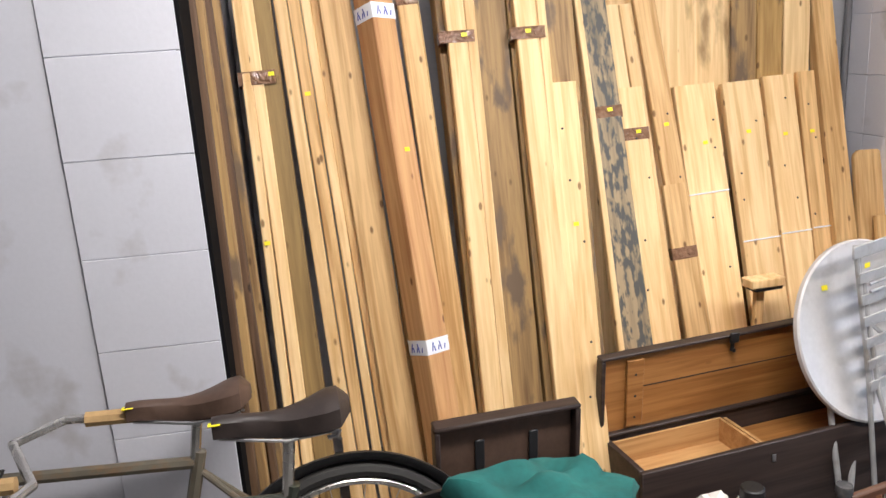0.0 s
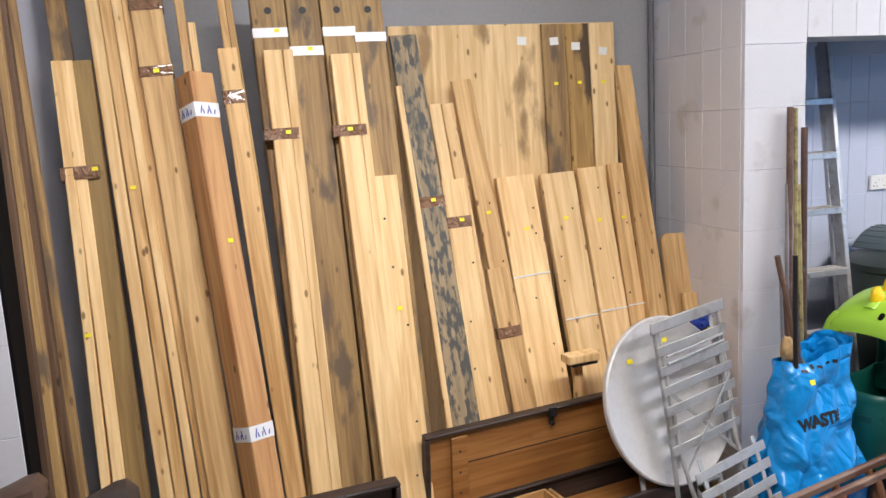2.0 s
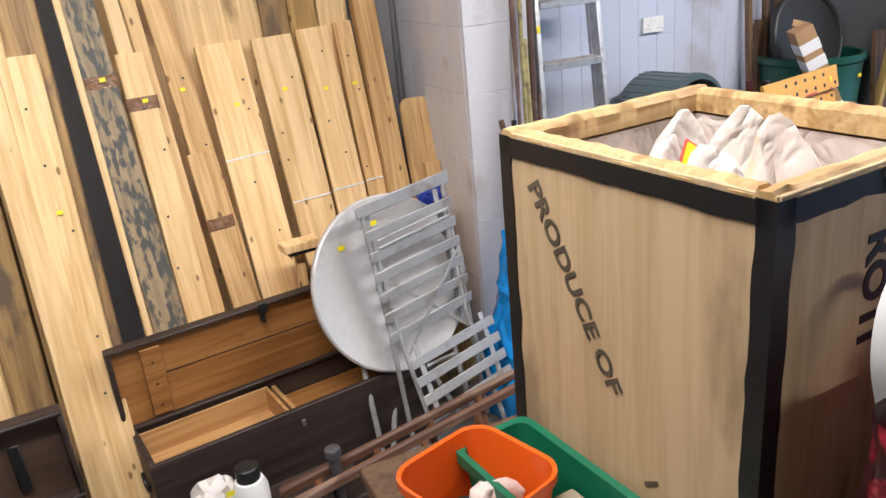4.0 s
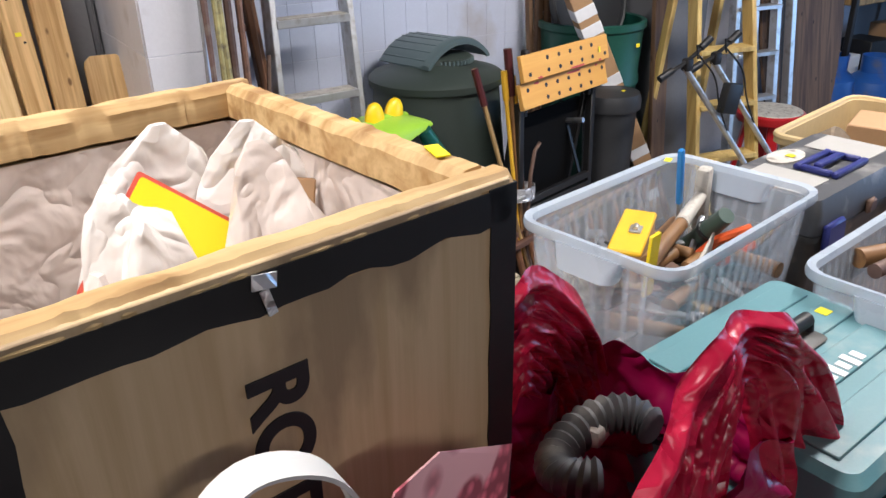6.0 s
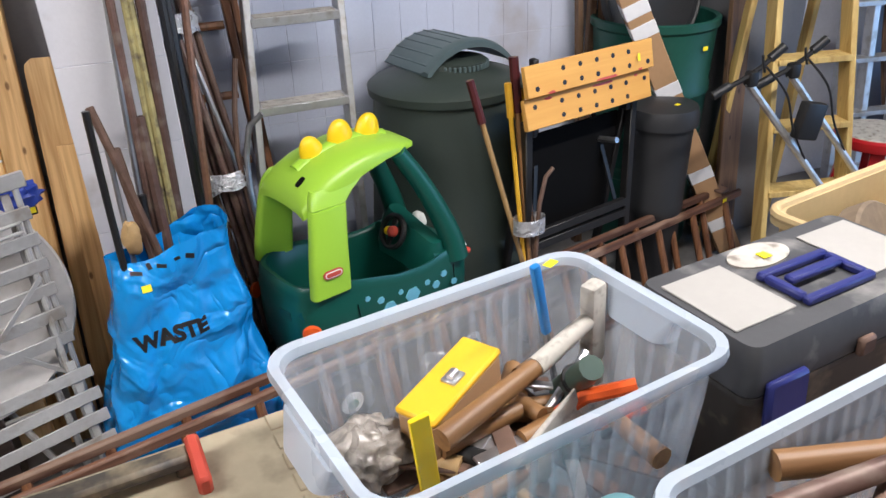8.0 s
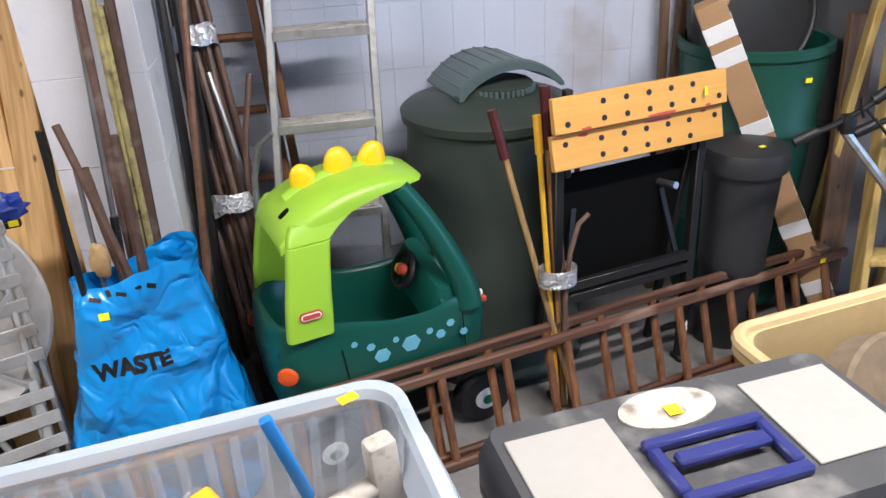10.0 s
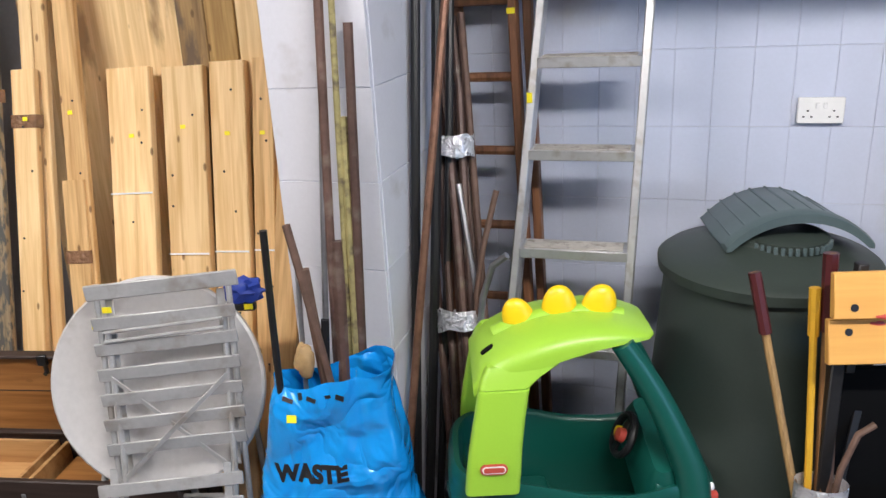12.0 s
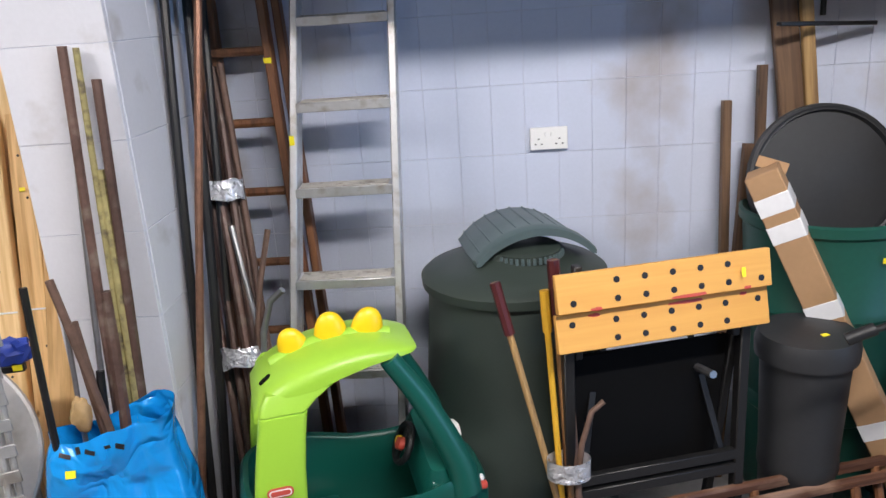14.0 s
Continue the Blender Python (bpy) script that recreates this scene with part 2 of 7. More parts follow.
PINE = timber("pine", (0.76, 0.50, 0.23), (0.46, 0.25, 0.085))
PINE_NEW = timber("pale_pine", (0.88, 0.63, 0.33), (0.66, 0.40, 0.16), rand=0.10)
PINE_ORANGE = timber("orange_pine", (0.62, 0.35, 0.15), (0.42, 0.19, 0.07), rand=0.06)
PINE_OLIVE = timber("olive_treated_timber", (0.36, 0.23, 0.08), (0.22, 0.13, 0.045), knots=0.6)
OLD_WOOD = timber("weathered_timber", (0.40, 0.25, 0.10), (0.17, 0.095, 0.04), knots=0.7, stain=(0.15, 0.10, 0.06), stain_amount=0.24, stain_scale=14)
DARK_WOOD = timber("dark_stained_timber", (0.15, 0.085, 0.045), (0.06, 0.03, 0.018), rand=0.2)
MOSSY = timber("mossy_board", (0.36, 0.26, 0.15), (0.15, 0.12, 0.08), knots=0.3, stain=(0.075, 0.075, 0.068), stain_amount=0.46, stain_scale=60)
PLY = timber("stained_plywood", (0.86, 0.63, 0.34), (0.66, 0.43, 0.19), stain=(0.36, 0.22, 0.10), stain_amount=0.20, stain_scale=7)
PITTED = timber("nail_pitted_board", (0.58, 0.37, 0.13), (0.36, 0.20, 0.06), stain=(0.10, 0.06, 0.03), stain_amount=0.25)
LADDER_WOOD = timber("brown_ladder_wood", (0.17, 0.078, 0.045), (0.065, 0.027, 0.017), knots=0, rough=0.5, along="x", stain=(0.26, 0.16, 0.11), stain_amount=0.25)
LADDER_WOOD_Z = timber("brown_ladder_wood_upright", (0.23, 0.10, 0.045), (0.10, 0.038, 0.018), knots=0, rough=0.5)
CHEST_DARK = timber("black_brown_chest_wood", (0.05, 0.032, 0.026), (0.02, 0.012, 0.01), knots=0, along="x", rough=0.55)
CHEST_IN = timber("varnished_oak", (0.44, 0.20, 0.06), (0.26, 0.10, 0.026), knots=0.3, along="x", rough=0.4)
CHEST_TRAY = timber("pale_tray_wood", (0.55, 0.32, 0.13), (0.40, 0.20, 0.07), knots=0.2, along="x")
TEA_PLY = timber("tea_chest_plywood", (0.62, 0.45, 0.265), (0.50, 0.345, 0.185), rand=0.02, knots=0, stain=(0.36, 0.25, 0.145), stain_amount=0.24, stain_scale=7)
TEA_RIM = timber("rough_chest_batten", (0.62, 0.43, 0.21), (0.40, 0.23, 0.085), rand=0.05, knots=0.4, along="x", stain=(0.30, 0.16, 0.06), stain_amount=0.22, stain_scale=14)
STEP_WOOD = timber("yellow_stepladder_wood", (0.62, 0.45, 0.17), (0.45, 0.29, 0.09), knots=0.3)
PEG_WOOD = timber("orange_bench_board", (0.78, 0.43, 0.11), (0.70, 0.35, 0.08), rand=0.03, knots=0, along="x", spread=1.6)
BLOCK = material("painted_block", (0.63, 0.625, 0.67), 0.5, vary=0.05, scale=3, fine=90, bump=0.25, dirt=(0.40, 0.37, 0.36), dirt_amount=0.08, dirt_scale=5, dirt_world=True, rand=0.03)
# Bluer than BLOCK: the bay's blue light is put into this base colour.
BLOCK_DIRTY_BLUE = material("stained_block_with_blue_light", (0.57, 0.61, 0.74), 0.5, vary=0.05, scale=2, fine=90, bump=0.25, rand=0.015, dirt=(0.40, 0.37, 0.38), dirt_amount=0.16, dirt_scale=2.4, dirt_world=True)
JOINT = material("painted_joint", (0.57, 0.585, 0.66), 0.6, vary=0.1, bump=0.2)
# Dark grey carries the right-hand dimness and limits bounce off unseen walls.
GREY_WALL = material("dimmed_wall_grey", (0.15, 0.15, 0.16), 0.7, vary=0.1, scale=1.5, bump=0.2)
CONCRETE = material("concrete_floor", (0.21, 0.20, 0.195), 0.75, vary=0.22, scale=1.6, fine=40, bump=0.3, dirt=(0.13, 0.12, 0.11), dirt_amount=0.3)
# Dark grey chosen so that the unseen ceiling throws little light back.
CEIL = material("low_bounce_grey", (0.15, 0.15, 0.16), 0.8, vary=0.08, bump=0.1)
TAPE = material("brown_parcel_tape", (0.24, 0.13, 0.075), 0.16, vary=0.3, scale=30, bump=0.6, crease=28.0, crease_depth=0.006, coat=0.4)
ALCOVE_GREY = material("pale_grey_painted_wall", (0.34, 0.34, 0.355), 0.7, vary=0.1, scale=1.5, bump=0.2)
WHITE_TAPE = material("white_tape", (0.82, 0.82, 0.84), 0.35, vary=0.05)
BLUE_INK = material("blue_ink", (0.03, 0.06, 0.35), 0.5)
YELLOW_TAG = material("yellow_sticker", (0.95, 0.80, 0.02), 0.5, vary=0.03)
PAPER = material("white_paper", (0.85, 0.84, 0.82), 0.6, vary=0.04)
GALV = material("grey_painted_metal", (0.42, 0.415, 0.41), 0.40, metal=0.2, vary=0.15, scale=9, dirt=(0.30, 0.27, 0.24), dirt_amount=0.2)
TABLE_GREY = material("scuffed_grey_metal", (0.60, 0.58, 0.57), 0.42, metal=0.12, vary=0.1, scale=4, dirt=(0.36, 0.33, 0.30), dirt_amount=0.15)
ALU = material("dull_aluminium", (0.62, 0.62, 0.62), 0.4, metal=0.75, vary=0.1, scale=12, dirt=(0.45, 0.42, 0.38), dirt_amount=0.25)
STEEL = material("worn_steel", (0.45, 0.45, 0.46), 0.35, metal=0.9, vary=0.2, scale=20)
RUST = material("rusty_steel", (0.16, 0.095, 0.07), 0.65, metal=0.3, vary=0.3, scale=25, bump=0.3)
COPPER = material("aged_copper", (0.24, 0.12, 0.075), 0.45, metal=0.5, vary=0.3, scale=15)
BROWN_PIPE = material("brown_pipe", (0.115, 0.066, 0.052), 0.5, metal=0.2, vary=0.4, scale=10, dirt=(0.20, 0.15, 0.12), dirt_amount=0.2, rand=0.25)
BRASS_PIPE = material("yellowish_pipe", (0.42, 0.36, 0.16), 0.45, metal=0.4, vary=0.25, scale=20, dirt=(0.15, 0.12, 0.08), dirt_amount=0.3)
FOIL = material("silver_tape", (0.74, 0.74, 0.77), 0.3, metal=0.6, vary=0.15, scale=40, bump=0.8, crease=30.0, crease_depth=0.006)
DARK_METAL = material("black_metal", (0.012, 0.0115, 0.012), 0.42, vary=0.2, scale=10)
BLACK_PLASTIC = material("black_plastic", (0.012, 0.012, 0.013), 0.5, vary=0.15)
BLUE_BAG = material("blue_polythene", (0.008, 0.29, 0.76), 0.20, vary=0.06, scale=9, fine=40, bump=0.3, crease=7.0, crease_depth=0.016, coat=0.5)
BLUE_STRAP = material("blue_strap", (0.02, 0.05, 0.32), 0.5, vary=0.2)
BLACK_INK = material("black_print", (0.012, 0.012, 0.014), 0.5, vary=0.05)
STENCIL = material("faded_black_stencil", (0.10, 0.075, 0.05), 0.7, vary=0.4, scale=40)
LIME = material("lime_green_plastic", (0.34, 0.60, 0.05), 0.35, vary=0.04, scale=3, fine=200, bump=0.06)
COUPE_GREEN = material("dark_green_plastic", (0.006, 0.085, 0.065), 0.33, vary=0.08, scale=3, fine=200, bump=0.06)
HORN_YELLOW = material("yellow_plastic", (0.93, 0.62, 0.01), 0.35, vary=0.03)
BIN_GREEN = material("dusty_dark_green_plastic", (0.034, 0.046, 0.039), 0.5, vary=0.12, scale=4, fine=120, bump=0.15)
BIN_LID = material("slate_green_plastic_lid", (0.085, 0.12, 0.125), 0.42, vary=0.1, scale=4)
BUTT_GREEN = material("green_water_butt_plastic", (0.01, 0.075, 0.055), 0.42, vary=0.12, scale=4)
BIN_BLACK = material("black_bin_plastic", (0.026, 0.027, 0.030), 0.5, vary=0.15, scale=5)
CARD = material("brown_cardboard", (0.42, 0.25, 0.13), 0.75, vary=0.08, scale=8)
CLEAR = material("cloudy_clear_plastic", (0.70, 0.77, 0.86), 0.25, vary=0.03, alpha=0.27, bump=0.05)
CLEAR_RIM = material("cloudy_plastic_rim", (0.58, 0.66, 0.76), 0.28, vary=0.03, alpha=0.62, bump=0.05)
TEAL = material("teal_case_plastic", (0.115, 0.26, 0.29), 0.42, vary=0.06, scale=6, fine=200, bump=0.1, dirt=(0.24, 0.33, 0.34), dirt_amount=0.18)
TOOL_DARK = material("dark_toolbox_plastic", (0.055, 0.05, 0.045), 0.5, vary=0.2, scale=9, dirt=(0.27, 0.22, 0.15), dirt_amount=0.25)
TOOL_DUST = material("dusty_toolbox_lid", (0.36, 0.31, 0.22), 0.7, vary=0.15, scale=9, dirt=(0.20, 0.17, 0.12), dirt_amount=0.3)
TOOL_GREY = material("grey_toolbox_lid", (0.062, 0.062, 0.066), 0.5, vary=0.15, scale=7, dirt=(0.24, 0.23, 0.22), dirt_amount=0.2)
TOOL_BLUE = material("blue_toolbox_plastic", (0.022, 0.028, 0.16), 0.4, vary=0.08)
PAD = material("cream_label_pad", (0.37, 0.355, 0.33), 0.7, vary=0.05)
RED_PLASTIC = material("faded_red_plastic", (0.55, 0.075, 0.05), 0.45, vary=0.1)
RED_BAG = material("crimson_polythene", (0.36, 0.004, 0.075), 0.34, vary=0.12, scale=18, fine=50, bump=0.3, crease=7.0, crease_depth=0.010)
RED_BAG_HANDLE = material("red_polythene", (0.46, 0.010, 0.045), 0.28, vary=0.2, scale=22, fine=60, bump=0.3, crease=11.0, crease_depth=0.008)
WHITE_BAG = material("white_polythene_bag", (0.74, 0.69, 0.65), 0.4, vary=0.05, scale=8, bump=0.2, crease=14.0, crease_depth=0.006)
PINK_BAG = material("thin_pinkish_bag", (0.66, 0.57, 0.52), 0.4, vary=0.08, scale=8, bump=0.2, crease=14.0, crease_depth=0.006)
DUSTY_BAG = material("dusty_clear_bag", (0.40, 0.36, 0.32), 0.3, vary=0.3, scale=20, bump=0.3, dirt=(0.12, 0.10, 0.09), dirt_amount=0.35, dirt_scale=35, crease=20.0, crease_depth=0.006)
# Black for dark gaps: shade drawn as solid sheets and patches.
BLACK_MATT = material("matt_gap_and_shade_black", (0.005, 0.005, 0.0055), 0.85, vary=0.15, spec=0.1)


def berry_print(name, ground, fruit, shine):
    """Printed film: clusters of round fruit made of small drupelets on a plain ground."""
    m = bpy.data.materials.new(name)
    m.use_nodes = True
    t = m.node_tree
    b = t.nodes["Principled BSDF"]
    L, N = t.links.new, t.nodes.new
    tc = N("ShaderNodeTexCoord")
    big, small = N("ShaderNodeTexVoronoi"), N("ShaderNodeTexVoronoi")
    big.inputs["Scale"].default_value, small.inputs["Scale"].default_value = 17, 85
    L(tc.outputs["Object"], big.inputs[0]), L(tc.outputs["Object"], small.inputs[0])
    cell = N("ShaderNodeMapRange")
    cell.inputs[1].default_value, cell.inputs[2].default_value, cell.inputs[3].default_value, cell.inputs[4].default_value = 0.0, 0.6, 1.15, 0.35
    L(small.outputs["Distance"], cell.inputs[0])
    tone = N("ShaderNodeHueSaturation")
    tone.inputs["Color"].default_value = (*fruit, 1)
    L(cell.outputs[0], tone.inputs["Value"])
    mask = N("ShaderNodeMapRange")
    mask.inputs[1].default_value, mask.inputs[2].default_value = 0.56, 0.48
    L(big.outputs["Distance"], mask.inputs[0])
    mix = N("ShaderNodeMix")
    mix.data_type = "RGBA"
    mix.inputs[6].default_value = (*ground, 1)
    L(mask.outputs[0], mix.inputs[0]), L(tone.outputs[0], mix.inputs[7])
    L(mix.outputs[2], b.inputs["Base Color"])
    b.inputs["Roughness"].default_value = shine
    return m


BERRY = berry_print("berry_print", (0.035, 0.010, 0.012), (0.42, 0.025, 0.05), 0.25)
BERRY_IN = berry_print("pink_berry_print", (0.52, 0.27, 0.28), (0.58, 0.13, 0.17), 0.4)
WHITE_STRAP = material("white_webbing", (0.62, 0.61, 0.60), 0.55, vary=0.04)
ORANGE = material("orange_bucket_plastic", (0.80, 0.11, 0.01), 0.32, vary=0.05)
CRATE_GREEN = material("green_crate_plastic", (0.005, 0.13, 0.065), 0.4, vary=0.1)
VELVET = material("teal_velvet", (0.01, 0.11, 0.10), 0.9, vary=0.3, scale=12, bump=0.4)
LEATHER = material("worn_brown_leather", (0.085, 0.05, 0.035), 0.5, vary=0.3, scale=14, bump=0.4)
LEATHER_DARK = material("dark_saddle_leather", (0.035, 0.025, 0.022), 0.5, vary=0.3, scale=14, bump=0.4)
CHROME = material("dull_chrome", (0.60, 0.58, 0.55), 0.25, metal=0.9, vary=0.2, scale=25)
OLD_PAINT = material("worn_drab_frame_paint", (0.11, 0.095, 0.07), 0.45, vary=0.2, scale=20, dirt=(0.14, 0.09, 0.05), dirt_amount=0.3)
FRAME_DARK = material("dark_green_frame_paint", (0.035, 0.04, 0.03), 0.4, vary=0.2, scale=20)
RUBBER = material("old_tyre_rubber", (0.03, 0.028, 0.026), 0.75, vary=0.25, scale=20, bump=0.3)
CORK = material("tan_grip", (0.45, 0.29, 0.13), 0.7, vary=0.15, scale=30)
YELLOW_PAINT = material("yellow_painted_wood", (0.72, 0.40, 0.03), 0.5, vary=0.1, scale=20)
HANDLE_WOOD = timber("tool_handle_wood", (0.30, 0.155, 0.06), (0.17, 0.08, 0.03), knots=0, rough=0.5)
MAROON = material("maroon_handle", (0.075, 0.014, 0.016), 0.4, vary=0.15)
RED_SEAT = material("red_enamel", (0.42, 0.01, 0.015), 0.3, vary=0.08)
GAS_BLUE = material("blue_gas_bottle_paint", (0.02, 0.10, 0.36), 0.4, vary=0.1, dirt=(0.1, 0.12, 0.2), dirt_amount=0.2)
TRAY_TAN = material("tan_tray_plastic", (0.50, 0.37, 0.19), 0.5, vary=0.1, scale=8)
STONE = material("brown_grinding_wheel", (0.17, 0.125, 0.085), 0.85, vary=0.2, scale=30, bump=0.4)
CEMENT = material("plaster_crusted_steel", (0.48, 0.45, 0.40), 0.7, vary=0.2, scale=25, dirt=(0.22, 0.19, 0.16), dirt_amount=0.25)
GREEN_GRIP = material("dark_green_grip", (0.045, 0.08, 0.065), 0.45, vary=0.15)
ORANGE_GRIP = material("orange_handle_plastic", (0.75, 0.10, 0.015), 0.4, vary=0.1)
BLUE_GRIP = material("blue_bright_handle", (0.02, 0.22, 0.60), 0.35, vary=0.08)
YELLOW_BOX = material("yellow_box", (0.85, 0.48, 0.02), 0.45, vary=0.05)
YELLOW_RULE = material("bright_yellow_rule", (0.92, 0.66, 0.01), 0.4, vary=0.04)

# ---- structure ----
BACK = 0.655     # the bay's back wall
EYEBROW = 1.70   # the underside of the beam over the bay


def wall(name, x0, x1, y0, y1, z0, z1, mat, label):
    ob = solid(name, box(x1 - x0, y1 - y0, z1 - z0, 0, ((x0 + x1) / 2, (y0 + y1) / 2, z0)), mat, label, "wall", kind="structure", smooth=False)
    return ob


solid("floor", box(10.4, 6.9, 0.2, 0, (0.4, -2.45, -0.2)), CONCRETE, "dusty grey concrete floor with stains", "floor", kind="structure", smooth=False)
# Ceiling is out of view; its dark colour holds the bounce down.
solid("ceiling", box(10.4, 6.9, 0.2, 0, (0.4, -2.45, 2.75)), CEIL, "unseen ceiling over the store, dark to cut bounced light", "ceiling", kind="structure", smooth=False)
wall_bay = wall("wall_bay", -0.10, 4.2, BACK + 0.0065, BACK + 0.25, 0, 2.75, JOINT, "pale block wall of the bay, blue light put into its paint")
wall_alcove = wall("wall_alcove", -2.42, -0.12, 0.575, 0.75, 0, 2.75, ALCOVE_GREY, "pale grey wall behind the leaning timber")
pier_middle = wall("pier_middle", -0.2435, -0.001, 0.0015, 0.70, 0, 2.75, JOINT, "pale painted block pier between the bays")
beam_bay = wall("beam_bay", -0.0005, 4.2, 0.0015, 0.28, EYEBROW + 0.01, 2.75, JOINT, "painted block beam above the ladder bay")
pier_left = wall("pier_left", -2.668, -2.43, -0.4185, 0.75, 0, 2.75, JOINT, "white painted block pier beside the timber")
wall("wall_far_left", -4.8, -2.682, -0.415, 0.0, 0, 2.75, BLOCK, "pale painted wall beside the bicycles")
# Shade on this pier is put into its dark grey.
pier_right = wall("pier_right", 2.02, 2.30, 0.30, 0.677, 0, 2.75, GREY_WALL, "pier beside the water butt, its shade put into dark grey")
# Unseen shell of the room, kept dark to limit bounced light.
wall("wall_west", -5.0, -4.8, -5.9, 1.0, 0, 2.75, GREY_WALL, "unseen side wall in a dark grey that cuts bounce")
wall("wall_south", -4.8, 5.6, -6.0, -5.8, 0, 2.75, GREY_WALL, "unseen rear wall in a dark grey that cuts bounce")
# These walls are unseen; the opening is assumed for the blue fill.
wall("wall_east_near", 5.4, 5.6, -5.8, -3.8, 0, 2.75, GREY_WALL, "unseen dark wall beside the assumed doorway")
wall("wall_east_far", 5.4, 5.6, -1.4, 1.0, 0, 2.75, GREY_WALL, "unseen dark wall beyond the assumed doorway")
wall("wall_east_over", 5.4, 5.6, -3.8, -1.4, 2.25, 2.75, GREY_WALL, "unseen dark wall over the assumed doorway")
# Dimness of the far end is put into the grey here too.
wall("wall_north_far", 4.2, 5.6, 0.68, 0.9, 0, 2.75, GREY_WALL, "plain far wall, its dimness put into dark grey")
solid("trim_pipe", tube([(-0.262, 0.55, 0.0), (-0.262, 0.55, 2.7)], 0.012), GREY_WALL, "thin painted conduit in the corner of the alcove", "pipe", kind="structure")
# Fittings are out of view; the third is added for the fill lamp.
for lx, ly, ln in ((1.40, -1.40, 1.5), (-1.46, -1.40, 1.5), (-0.3, -4.2, 1.5)):
    lamp = thing("strip_light", "white fluorescent strip light hung unseen below the ceiling", "light", pose(lx, ly, 2.49))
    part("housing", box(ln + 0.06, 0.09, 0.06, 0.01, (0, 0, 0.0)), CEIL, lamp)
    for hx in (-0.5, 0.5):
        part("hanger", tube([(hx, 0, 0.055), (hx, 0, 0.26)], 0.004, 6), STEEL, lamp)

socket = thing("wall_socket", "white double wall socket on the painted blocks", "socket", pose(0.985, BACK - 0.002, 1.103) @ Matrix.Diagonal((0.86, 1, 0.86, 1)))
part("faceplate", moved(loft([rrect(0.130, 0.078, 0.004, 0.0), rrect(0.130, 0.078, 0.004, -0.009), rrect(0.125, 0.073, 0.004, -0.012)]), pose(0, 0, 0, -90)), PAPER, socket)
for sx in (-0.03, 0.03):
    part("rocker_switch", box(0.010, 0.006, 0.016, 0.001, (sx * 0.35, -0.013, 0.008)), PAPER, socket)
    for hx, hz in ((0, -0.002), (-0.011, -0.020), (0.011, -0.020)):
        part("pin_hole", box(0.006, 0.003, 0.004, 0, (sx * 1.2 + hx, -0.0125, hz)), BLACK_INK, socket)

# ---- the leaning timber ----


def lean(x0, y0, xt, yt, zt, z0=0.0, spin=0):
    a, b = Vector((x0, y0, z0)), Vector((xt, yt, zt))
    d = (b - a).normalized()
    s = Vector((1, 0, 0))
    s = (s - d * s.dot(d)).normalized()
    m = Matrix((s, d.cross(s), d)).transposed().to_4x4()
    m.translation = a
    return m @ pose(0, 0, 0, 0, 0, spin), (b - a).length


def plank_mesh(w, t, L, seed, rnd=0.003, tophole=False):
    """A board with softened arrises and a little bow; its front face lies at y = 0."""
    rings = []
    n = 7
    for i in range(n):
        z = L * i / (n - 1)
        bx = 0.004 * noise.noise(Vector((seed, z * 1.2, 0)))
        by = 0.003 * noise.noise(Vector((seed + 9, z * 1.2, 4)))
        rings.append(rrect(w, t, min(rnd, t * 0.3), z, bx, t / 2 + by, 1))
    return loft(rings)


def band(parent, w, t, z, h, mat, name="tape", label="brown parcel tape", cy=None):
    cy = t / 2 if cy is None else cy
    rings = []
    for k, (dz, g) in enumerate(((0, 0.0012), (h * 0.3, 0.0022), (h * 0.7, 0.0016), (h, 0.0024))):
        rings.append(rrect(w + 2 * g, t + 2 * g, 0.004, z + dz + 0.002 * (k % 2), 0, cy, 2))
    return part(name, loft(rings, False, False), mat, parent, label)


